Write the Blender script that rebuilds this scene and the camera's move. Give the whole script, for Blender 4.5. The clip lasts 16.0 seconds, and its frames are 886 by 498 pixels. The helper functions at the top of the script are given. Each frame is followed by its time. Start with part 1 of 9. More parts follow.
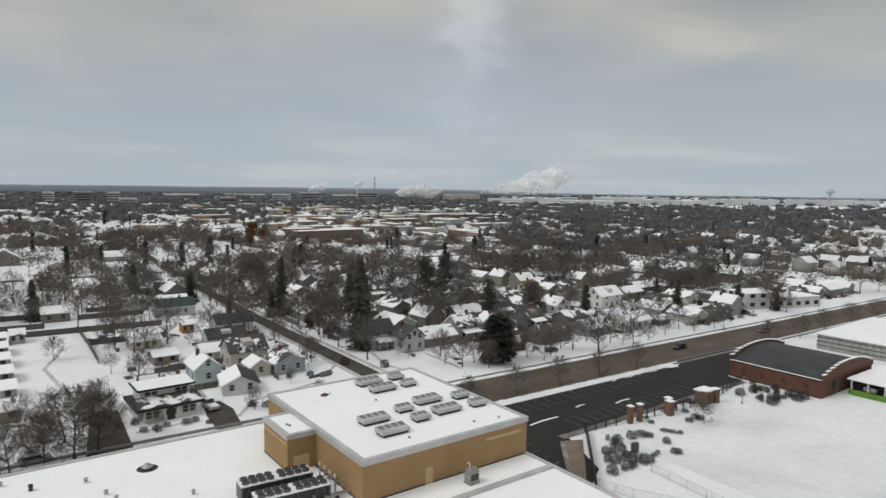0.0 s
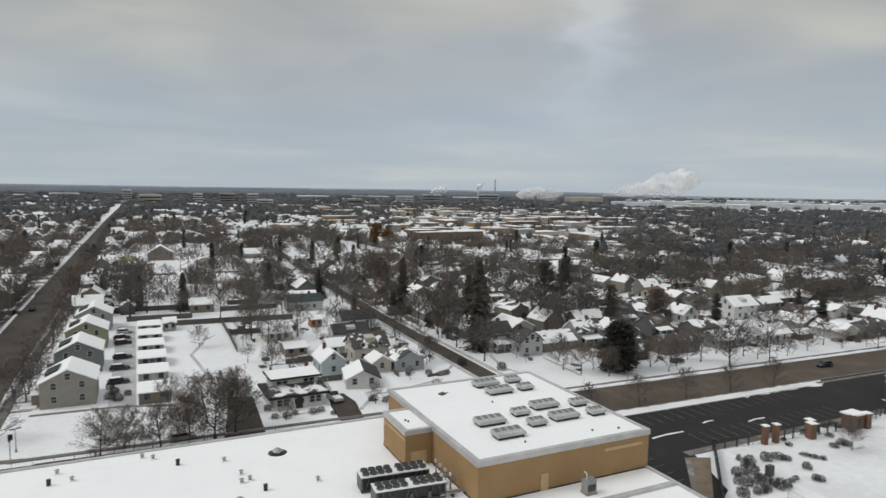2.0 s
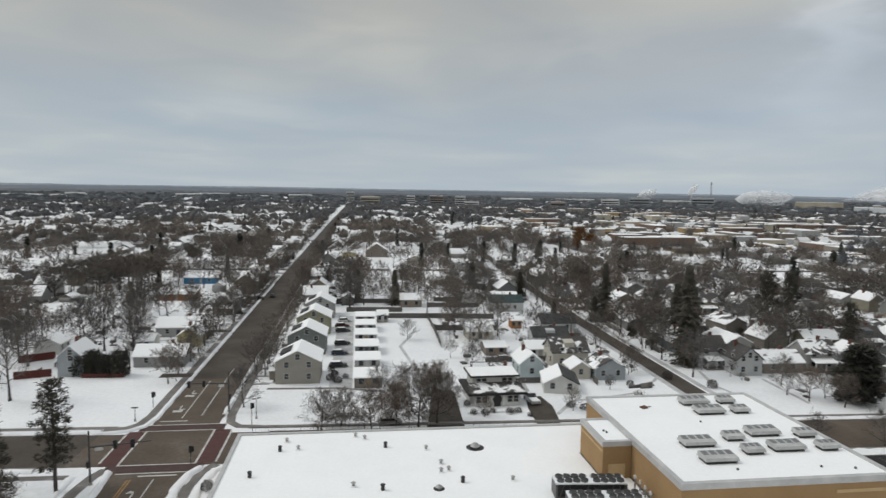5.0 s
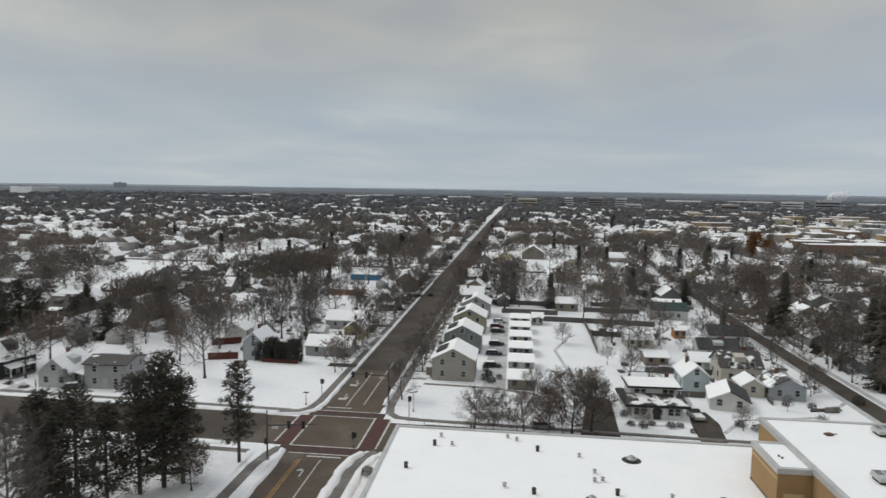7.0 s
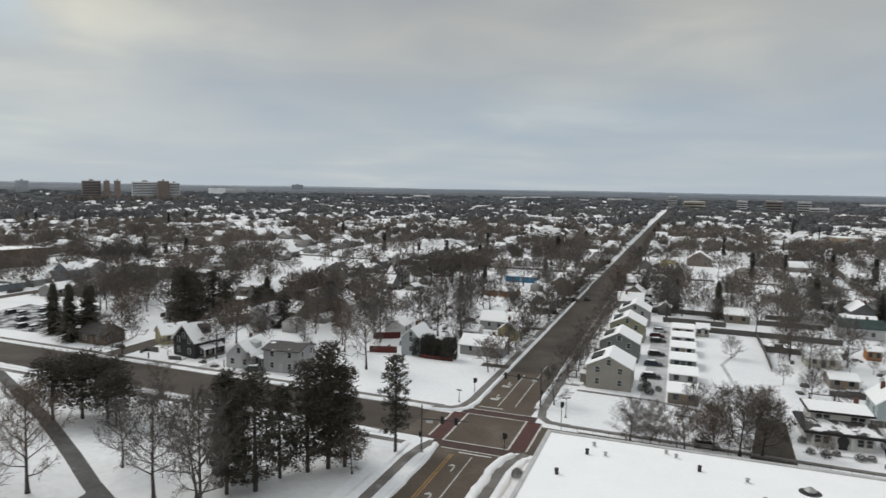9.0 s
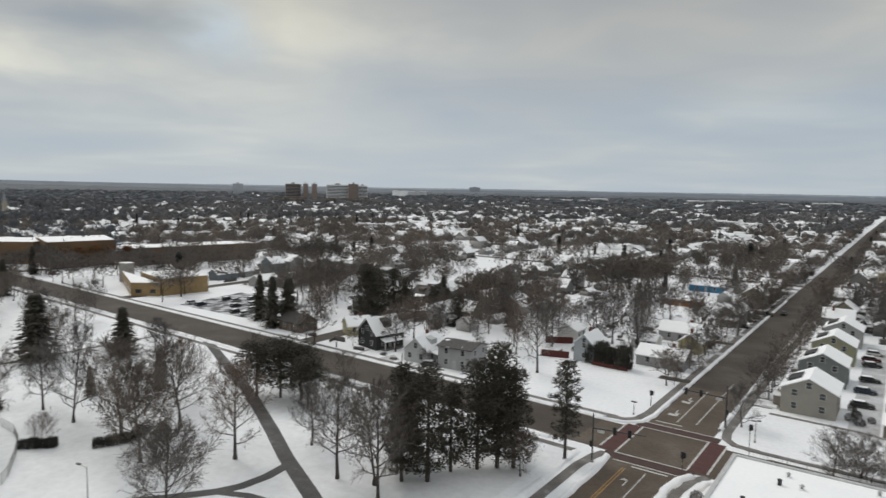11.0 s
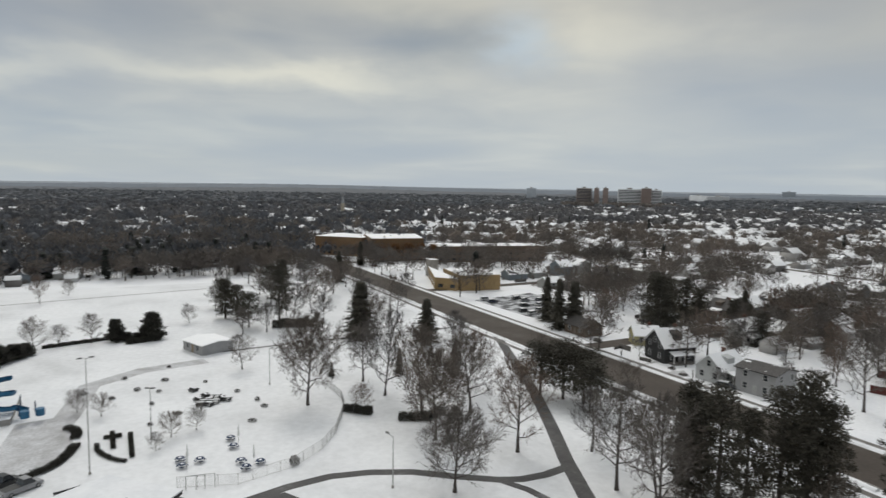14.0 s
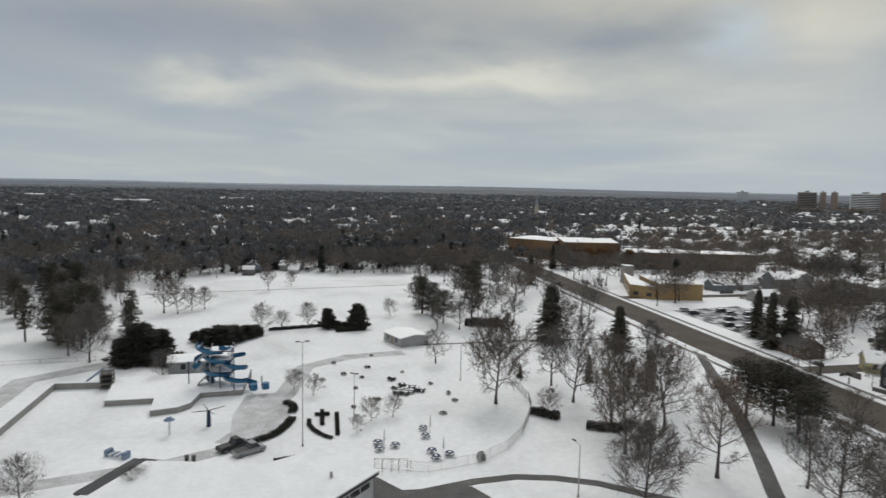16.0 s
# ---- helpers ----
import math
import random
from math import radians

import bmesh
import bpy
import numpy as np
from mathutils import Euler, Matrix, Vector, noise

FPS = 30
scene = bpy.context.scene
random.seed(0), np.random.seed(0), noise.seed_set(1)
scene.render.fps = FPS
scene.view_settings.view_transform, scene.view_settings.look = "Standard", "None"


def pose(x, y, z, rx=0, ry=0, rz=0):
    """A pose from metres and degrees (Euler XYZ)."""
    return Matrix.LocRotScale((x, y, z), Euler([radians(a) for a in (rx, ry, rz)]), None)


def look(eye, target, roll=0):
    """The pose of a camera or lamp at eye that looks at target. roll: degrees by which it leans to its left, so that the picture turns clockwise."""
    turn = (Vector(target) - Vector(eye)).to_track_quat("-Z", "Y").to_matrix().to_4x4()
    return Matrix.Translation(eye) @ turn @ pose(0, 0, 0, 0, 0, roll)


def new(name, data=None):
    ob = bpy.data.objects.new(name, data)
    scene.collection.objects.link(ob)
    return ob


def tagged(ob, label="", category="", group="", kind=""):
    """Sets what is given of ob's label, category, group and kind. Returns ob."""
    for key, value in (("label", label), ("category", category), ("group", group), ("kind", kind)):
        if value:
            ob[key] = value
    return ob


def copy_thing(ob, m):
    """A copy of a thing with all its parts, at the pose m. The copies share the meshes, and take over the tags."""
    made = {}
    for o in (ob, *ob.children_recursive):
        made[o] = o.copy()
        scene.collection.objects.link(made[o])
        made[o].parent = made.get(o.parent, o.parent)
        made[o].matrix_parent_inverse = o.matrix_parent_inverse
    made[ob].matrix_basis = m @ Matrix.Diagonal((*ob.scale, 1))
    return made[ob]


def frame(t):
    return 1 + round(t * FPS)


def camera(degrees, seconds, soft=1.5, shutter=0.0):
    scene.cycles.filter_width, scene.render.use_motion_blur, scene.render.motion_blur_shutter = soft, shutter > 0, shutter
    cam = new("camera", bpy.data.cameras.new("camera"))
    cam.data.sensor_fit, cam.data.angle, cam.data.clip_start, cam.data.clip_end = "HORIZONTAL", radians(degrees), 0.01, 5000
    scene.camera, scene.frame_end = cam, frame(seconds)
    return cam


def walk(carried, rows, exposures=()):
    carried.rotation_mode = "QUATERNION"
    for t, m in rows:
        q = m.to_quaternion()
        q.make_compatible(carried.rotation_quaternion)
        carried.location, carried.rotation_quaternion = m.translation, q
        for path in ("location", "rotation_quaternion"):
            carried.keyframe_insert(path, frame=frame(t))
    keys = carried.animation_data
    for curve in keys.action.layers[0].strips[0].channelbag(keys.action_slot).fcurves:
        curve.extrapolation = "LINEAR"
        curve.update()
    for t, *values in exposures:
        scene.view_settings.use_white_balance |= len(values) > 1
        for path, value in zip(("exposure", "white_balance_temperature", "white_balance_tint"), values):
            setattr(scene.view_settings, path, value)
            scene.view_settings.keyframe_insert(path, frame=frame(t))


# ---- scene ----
# camera: hovers 45 m over the ground and turns to its left; rows of seconds, pitch, roll, yaw
EYE = 45.0
PATH = [
    (0.0, -5.42, -0.71, -36.04),
    (0.5, -5.42, -0.73, -33.47),
    (1.0, -5.39, -0.71, -30.88),
    (1.5, -5.37, -0.74, -28.15),
    (2.0, -5.35, -0.81, -25.39),
    (2.5, -5.34, -0.88, -22.58),
    (3.0, -5.33, -0.89, -19.71),
    (3.5, -5.34, -0.91, -16.82),
    (4.0, -5.35, -0.93, -13.91),
    (6.5, -5.41, -0.92, 3.02),
    (7.0, -5.42, -0.90, 6.46),
    (7.5, -5.42, -0.91, 9.94),
    (8.0, -5.42, -0.93, 13.40),
    (8.5, -5.45, -0.94, 16.85),
    (9.0, -5.46, -0.96, 20.31),
    (11.5, -5.51, -0.96, 39.98),
    (12.0, -5.52, -0.91, 44.21),
    (12.5, -5.50, -0.89, 48.44),
    (13.0, -5.51, -0.90, 52.69),
    (13.5, -5.52, -0.94, 56.94),
    (14.0, -5.54, -0.97, 61.19),
    (14.5, -5.57, -1.05, 65.47),
    (15.0, -5.59, -1.08, 69.74),
    (15.5, -5.59, -1.10, 74.01),
    (16.0, -5.61, -1.16, 78.30),
]
cam = camera(69.11, 16.0, soft=1.45, shutter=0.45)
walk(cam, [(t, pose(0, 0, EYE, 90 + pitch, roll, yaw)) for t, pitch, roll, yaw in PATH],
     exposures=((0, -.21, 6500, 9), (4, -.14, 6420, 8), (6.8, -.18, 6430, 8.1), (9, -.12, 6440, 8.3), (12, -.10, 6490, 8.9), (16, -.22, 6460, 8.4)))

# ---------------------------------------------------------------- light
rng = random.Random(7)


def node(tree, kind, **values):
    """A node with the given attributes; names that begin with in_ set its inputs by number."""
    n = tree.nodes.new(kind)
    for key, value in values.items():
        if key.startswith("in_"):
            n.inputs[int(key[3:])].default_value = value
        elif key == "operation":
            n.operation = value
        elif key == "data_type":
            n.data_type = value
        elif key == "blend_type":
            n.blend_type = value
    return n


def ramp(tree, source, stops):
    r = tree.nodes.new("ShaderNodeValToRGB")
    tree.links.new(source, r.inputs[0])
    e = r.color_ramp.elements
    while len(e) < len(stops):
        e.new(0.5)
    for k, (at, c) in enumerate(stops):
        e[k].position = at
        e[k].color = (*c, 1)
    return r.outputs[0]


def math_node(tree, op, a, b=None):
    n = tree.nodes.new("ShaderNodeMath")
    n.operation = op
    for k, v in enumerate((a, b)):
        if v is None:
            continue
        if isinstance(v, (int, float)):
            n.inputs[k].default_value = v
        else:
            tree.links.new(v, n.inputs[k])
    return n.outputs[0]


def mix_color(tree, fac, a, b, blend="MIX"):
    n = tree.nodes.new("ShaderNodeMix")
    n.data_type = "RGBA"
    n.blend_type = blend
    for socket, v in ((n.inputs[0], fac), (n.inputs[6], a), (n.inputs[7], b)):
        if isinstance(v, (int, float)):
            socket.default_value = v
        elif isinstance(v, tuple):
            socket.default_value = (*v, 1)
        else:
            tree.links.new(v, socket)
    return n.outputs[2]


SUN_ELEVATION, SUN_AZIMUTH = 48.0, -75.0   # degrees; azimuth clockwise from +y

world = bpy.data.worlds.new("winter_sky")
scene.world = world
world.use_nodes = True
wt = world.node_tree
wt.nodes.clear()
geo = wt.nodes.new("ShaderNodeTexCoord")
sep = wt.nodes.new("ShaderNodeSeparateXYZ")
wt.links.new(geo.outputs["Generated"], sep.inputs[0])
height = math_node(wt, "MAXIMUM", sep.outputs[2], 0.0)
low = math_node(wt, "ADD", height, 0.10)
cx = math_node(wt, "DIVIDE", sep.outputs[0], low)
cy = math_node(wt, "DIVIDE", sep.outputs[1], low)
plane = wt.nodes.new("ShaderNodeCombineXYZ")
wt.links.new(cx, plane.inputs[0])
wt.links.new(cy, plane.inputs[1])
big = node(wt, "ShaderNodeTexNoise", in_2=0.42, in_3=2.0, in_4=0.45, in_8=0.5)
wt.links.new(plane.outputs[0], big.inputs[0])
fine = node(wt, "ShaderNodeTexNoise", in_2=1.3, in_3=3.0, in_4=0.45, in_8=0.8)
wt.links.new(plane.outputs[0], fine.inputs[0])
cloud = math_node(wt, "ADD", math_node(wt, "MULTIPLY", big.outputs[0], 0.78), math_node(wt, "MULTIPLY", fine.outputs[0], 0.22))
deck = ramp(wt, cloud, [(0.34, (0.325, 0.355, 0.40)), (0.46, (0.385, 0.40, 0.415)), (0.55, (0.46, 0.46, 0.44)), (0.68, (0.66, 0.63, 0.54))])
rim = ramp(wt, height, [(0.0, (1, 1, 1)), (0.06, (0.8, 0.8, 0.8)), (0.26, (0, 0, 0))])
pale = mix_color(wt, math_node(wt, "MULTIPLY", rim, 0.7), deck, (0.55, 0.635, 0.72))
# thicker and thinner places in the deck: bearing, elevation, half width, half height, colour added
bearing = math_node(wt, "MULTIPLY", math_node(wt, "ARCTAN2", sep.outputs[0], sep.outputs[1]), 57.2958)
rise_ = math_node(wt, "MULTIPLY", math_node(wt, "ARCSINE", sep.outputs[2]), 57.2958)
squash = wt.nodes.new("ShaderNodeVectorMath")
squash.operation = "MULTIPLY"
squash.inputs[1].default_value = (1, 1, 2.6)
wt.links.new(geo.outputs["Generated"], squash.inputs[0])
warp = node(wt, "ShaderNodeTexNoise", in_2=5.0, in_3=4.0, in_4=0.55)
wt.links.new(squash.outputs[0], warp.inputs[0])
warp_sep = wt.nodes.new("ShaderNodeSeparateColor")
wt.links.new(warp.outputs[1], warp_sep.inputs[0])
bearing = math_node(wt, "ADD", bearing, math_node(wt, "MULTIPLY", math_node(wt, "SUBTRACT", warp_sep.outputs[0], 0.5), 16.0))
rise_ = math_node(wt, "ADD", rise_, math_node(wt, "MULTIPLY", math_node(wt, "SUBTRACT", warp_sep.outputs[1], 0.5), 5.0))
for at, up, wide, tall, glow in (
        (37.5, 14, 2.8, 5, (.13, .14, .155)), (47, 17.5, 9, 3, (.06, .055, .035)), (69, 11, 7, 6, (.03, .028, .0)), (60, 16, 9, 3, (-.05, -.045, -.04)), (40, 7, 7, 1.6, (.035, .04, .045)),
        (28, 5, 16, 2.2, (-.01, .0, .02)), (26, 13, 12, 5, (.03, .03, .025)), (-22, 12, 12, 5, (.03, .02, .0)), (-8, 6, 14, 2, (-.02, .0, .025)),
        (-45, 12.5, 7, 3.6, (.19, .165, .10)), (-47, 5.5, 10, 2.4, (.08, .065, .035)), (-55.5, 12.6, 3.4, 2.2, (.0, .06, .13)), (-63, 12.5, 5, 2.8, (-.09, -.075, -.055)), (-71, 8.6, 8, 1.0, (.15, .13, .075)),
        (-84, 9, 14, .9, (.16, .14, .085)), (-98, 8, 4.5, 1.1, (.26, .22, .12)), (-80, 12.8, 16, 2.2, (-.10, -.085, -.055)), (38, 9, 18, 8, (.045, .045, .045)), (-48, 8, 14, 8, (.03, .028, .022)), (-102, 12, 6, 1.6, (-.04, -.035, -.02)), (-110, 15, 8, 3, (.06, .05, .02)),
        (-90, 4.5, 20, 1.4, (-.03, -.022, -.012)), (-68, 15.5, 8, 1.6, (.05, .045, .025)), (-95, 1.5, 16, 1.2, (.04, .03, .0))):
    du = math_node(wt, "DIVIDE", math_node(wt, "SUBTRACT", bearing, float(at)), float(wide))
    dv = math_node(wt, "DIVIDE", math_node(wt, "SUBTRACT", rise_, float(up)), float(tall))
    lobe = math_node(wt, "EXPONENT", math_node(wt, "MULTIPLY", math_node(wt, "ADD", math_node(wt, "MULTIPLY", du, du), math_node(wt, "MULTIPLY", dv, dv)), -1.0))
    add = wt.nodes.new("ShaderNodeVectorMath")
    add.operation = "MULTIPLY_ADD"
    wt.links.new(lobe, add.inputs[0])
    add.inputs[1].default_value = glow
    wt.links.new(pale, add.inputs[2])
    pale = add.outputs[0]
# an overcast sky grows brighter towards the zenith
lift = math_node(wt, "ADD", math_node(wt, "MULTIPLY", math_node(wt, "POWER", height, 2.2), 1.35), 1.06)
bright = wt.nodes.new("ShaderNodeVectorMath")
bright.operation = "SCALE"
wt.links.new(pale, bright.inputs[0])
wt.links.new(lift, bright.inputs[3])
sky = wt.nodes.new("ShaderNodeTexSky")
sky.sky_type = "NISHITA"
sky.sun_disc = False
sky.sun_elevation, sky.sun_rotation = radians(SUN_ELEVATION), radians(SUN_AZIMUTH)
back_clear = wt.nodes.new("ShaderNodeBackground")
back_clear.inputs[1].default_value = 0.05
wt.links.new(sky.outputs[0], back_clear.inputs[0])
back_deck = wt.nodes.new("ShaderNodeBackground")
back_deck.inputs[1].default_value = 1.0
wt.links.new(bright.outputs[0], back_deck.inputs[0])
both = wt.nodes.new("ShaderNodeMixShader")
both.inputs[0].default_value = 0.9
wt.links.new(back_clear.outputs[0], both.inputs[1])
wt.links.new(back_deck.outputs[0], both.inputs[2])
wout = wt.nodes.new("ShaderNodeOutputWorld")
wt.links.new(both.outputs[0], wout.inputs[0])

lamp = bpy.data.lights.new("sun", "SUN")
lamp.energy, lamp.angle, lamp.color = 1.25, radians(25), (1.0, 0.97, 0.92)
sun = new("sun", lamp)
sun.matrix_world = look((0, 0, 0), (-math.sin(radians(SUN_AZIMUTH)) * math.cos(radians(SUN_ELEVATION)), -math.cos(radians(SUN_AZIMUTH)) * math.cos(radians(SUN_ELEVATION)), -math.sin(radians(SUN_ELEVATION))))

# ---------------------------------------------------------------- materials


def material(name, stops, scale=1.0, detail=4.0, rough=0.85, bump=0.15, fine_scale=None, fine_amount=0.25, metal=0.0, per_object=False, distort=0.3, coords="Object", spread=None):
    """A procedural surface: a colour ramp over noise at one scale, grain at a finer one, and relief."""
    m = bpy.data.materials.new(name)
    m.use_nodes = True
    t = m.node_tree
    shader = t.nodes["Principled BSDF"]
    tc = t.nodes.new("ShaderNodeTexCoord")
    where = tc.outputs[coords]
    info = t.nodes.new("ShaderNodeObjectInfo")
    if per_object:
        off = t.nodes.new("ShaderNodeVectorMath")
        off.operation = "ADD"
        sc = t.nodes.new("ShaderNodeVectorMath")
        sc.operation = "SCALE"
        sc.inputs[0].default_value = (91.0, 57.0, 33.0)
        t.links.new(info.outputs["Random"], sc.inputs[3])
        t.links.new(where, off.inputs[0])
        t.links.new(sc.outputs[0], off.inputs[1])
        where = off.outputs[0]
    n1 = node(t, "ShaderNodeTexNoise", in_2=scale, in_3=detail, in_4=0.55, in_8=distort)
    t.links.new(where, n1.inputs[0])
    col = ramp(t, n1.outputs[0], stops)
    n2 = node(t, "ShaderNodeTexNoise", in_2=fine_scale or scale * 9, in_3=3.0, in_4=0.6)
    t.links.new(where, n2.inputs[0])
    grain = ramp(t, n2.outputs[0], [(0.3, (1 - fine_amount,) * 3), (0.7, (1, 1, 1))])
    col = mix_color(t, 1.0, col, grain, "MULTIPLY")
    if spread:
        # the colour of the whole piece, drawn by lot
        tint = ramp(t, info.outputs["Random"], spread)
        t.nodes[-1].color_ramp.interpolation = "CONSTANT"
        col = mix_color(t, 1.0, col, tint, "MULTIPLY")
    t.links.new(col, shader.inputs["Base Color"])
    shader.inputs["Roughness"].default_value = rough
    shader.inputs["Metallic"].default_value = metal
    if bump:
        b = t.nodes.new("ShaderNodeBump")
        b.inputs["Strength"].default_value = bump
        b.inputs["Distance"].default_value = 0.05
        t.links.new(n2.outputs[0], b.inputs["Height"])
        t.links.new(b.outputs[0], shader.inputs["Normal"])
    return m


def grey(v, r=1.0, b=1.0):
    return (v * r, v, v * b)


SNOW = material("snow", [(0.25, (0.80, 0.81, 0.84)), (0.5, (0.875, 0.88, 0.895)), (0.8, (0.91, 0.91, 0.92))], scale=0.08, fine_scale=1.2, fine_amount=0.10, rough=0.7, bump=0.25)
ROOF_SNOW = material("roof_snow", [(0.3, (0.92, 0.922, 0.93)), (0.6, (0.96, 0.96, 0.962))], scale=0.15, fine_scale=2.0, fine_amount=0.05, rough=0.75, bump=0.12)
ASPHALT = material("salted_asphalt", [(0.3, (0.078, 0.057, 0.040)), (0.55, (0.112, 0.084, 0.061)), (0.75, (0.15, 0.125, 0.102))], scale=0.12, fine_scale=1.5, fine_amount=0.3, rough=0.8)
# evenly darker than salted_asphalt; for streets beyond the crossing and side streets
DARKER_ASPHALT = material("darker_asphalt", [(0.3, (0.052, 0.039, 0.030)), (0.55, (0.076, 0.060, 0.047)), (0.75, (0.105, 0.090, 0.077))], scale=0.12, fine_scale=1.5, fine_amount=0.3, rough=0.85)
WET = material("wet_asphalt", [(0.3, (0.011, 0.0100, 0.0092)), (0.6, (0.018, 0.0165, 0.015)), (0.78, (0.036, 0.033, 0.030))], scale=0.1, fine_scale=1.3, fine_amount=0.3, rough=0.85)
WALK = material("swept_concrete", [(0.3, (0.14, 0.128, 0.116)), (0.6, (0.215, 0.20, 0.187)), (0.8, (0.5, 0.5, 0.51))], scale=0.35, fine_scale=3.0, fine_amount=0.25)
KERB = material("kerb_concrete", [(0.3, (0.26, 0.24, 0.22)), (0.7, (0.42, 0.40, 0.37))], scale=0.6, fine_amount=0.3)
WORN_PAVER = material("worn_brown_pavers", [(0.3, (0.060, 0.032, 0.027)), (0.7, (0.086, 0.050, 0.042))], scale=0.8, fine_scale=5.0, fine_amount=0.3)
PAVER = material("red_pavers", [(0.3, (0.074, 0.029, 0.025)), (0.7, (0.108, 0.044, 0.038))], scale=0.8, fine_scale=5.0, fine_amount=0.3)
PAINT = material("road_paint", [(0.3, (0.42, 0.41, 0.39)), (0.6, (0.70, 0.69, 0.66))], scale=0.9, fine_scale=4.0, fine_amount=0.35, rough=0.6)
YELLOW = material("yellow_road_paint", [(0.3, (0.28, 0.15, 0.04)), (0.7, (0.48, 0.27, 0.07))], scale=0.9, fine_amount=0.35, rough=0.6)
TAN = material("tan_stucco", [(0.25, (0.325, 0.20, 0.092)), (0.6, (0.37, 0.235, 0.112)), (0.85, (0.41, 0.27, 0.138))], scale=0.25, fine_scale=6.0, fine_amount=0.12, rough=0.9)
TAN_PALE = material("pale_tan_band", [(0.3, (0.50, 0.35, 0.18)), (0.7, (0.56, 0.41, 0.23))], scale=0.4, fine_amount=0.1)
CAP = material("metal_coping", [(0.3, (0.46, 0.46, 0.46)), (0.7, (0.6, 0.59, 0.58))], scale=0.5, rough=0.5, metal=0.2, fine_amount=0.1)
STEEL = material("galvanised_steel", [(0.3, (0.30, 0.30, 0.30)), (0.7, (0.46, 0.455, 0.44))], scale=1.2, rough=0.45, metal=0.5, fine_amount=0.15)
DARK = material("black_metal", [(0.3, (0.018, 0.018, 0.019)), (0.7, (0.035, 0.034, 0.034))], scale=2.0, rough=0.5, fine_amount=0.2)
POLE = material("painted_pole", [(0.3, (0.045, 0.045, 0.046)), (0.7, (0.085, 0.083, 0.08))], scale=1.5, rough=0.5, fine_amount=0.2)
BRICK = material("red_brick", [(0.3, (0.115, 0.05, 0.034)), (0.6, (0.155, 0.07, 0.048)), (0.8, (0.20, 0.10, 0.072))], scale=0.7, fine_scale=5.0, fine_amount=0.3)
SLATE = material("dark_membrane", [(0.3, (0.030, 0.031, 0.034)), (0.62, (0.045, 0.046, 0.05)), (0.8, (0.10, 0.10, 0.105))], scale=0.3, fine_scale=2.0, fine_amount=0.25, rough=0.6)
BARK = material("grey_bark", [(0.3, (0.055, 0.046, 0.040)), (0.7, (0.105, 0.09, 0.08))], scale=2.0, fine_amount=0.35, per_object=True)
TWIG = material("bare_twigs", [(0.3, (0.12, 0.106, 0.097)), (0.7, (0.20, 0.176, 0.158))], scale=0.4, fine_amount=0.3, bump=0, per_object=True,
                spread=[(0.0, (1, 1, 1)), (0.25, (0.85, 0.87, 0.92)), (0.5, (1.06, 1.0, 0.95)), (0.75, (0.95, 0.9, 0.87)), (0.9, (1.15, 0.98, 0.88))])
NEEDLE = material("dark_needles", [(0.3, (0.050, 0.046, 0.034)), (0.6, (0.080, 0.073, 0.055)), (0.8, (0.13, 0.118, 0.095))], scale=0.7, fine_scale=4.0, fine_amount=0.35, bump=0, per_object=True)
SIDING = material("clapboard_siding", [(0.3, (0.62, 0.62, 0.62)), (0.7, (0.76, 0.76, 0.76))], scale=0.5, fine_scale=6.0, fine_amount=0.12, per_object=True,
                  spread=[(0.0, (0.44, 0.44, 0.42)), (0.18, (0.30, 0.30, 0.29)), (0.34, (0.18, 0.185, 0.19)), (0.48, (0.36, 0.32, 0.25)), (0.60, (0.22, 0.20, 0.17)), (0.72, (0.26, 0.30, 0.33)), (0.81, (0.17, 0.135, 0.11)), (0.88, (0.66, 0.65, 0.62)), (0.95, (0.33, 0.30, 0.23))])
GLASS = material("dark_window_glass", [(0.3, (0.02, 0.023, 0.028)), (0.7, (0.05, 0.055, 0.06))], scale=0.8, rough=0.12, bump=0, fine_amount=0.1)
TRIM = material("white_trim", [(0.3, (0.62, 0.62, 0.60)), (0.7, (0.76, 0.76, 0.75))], scale=1.0, fine_amount=0.1)


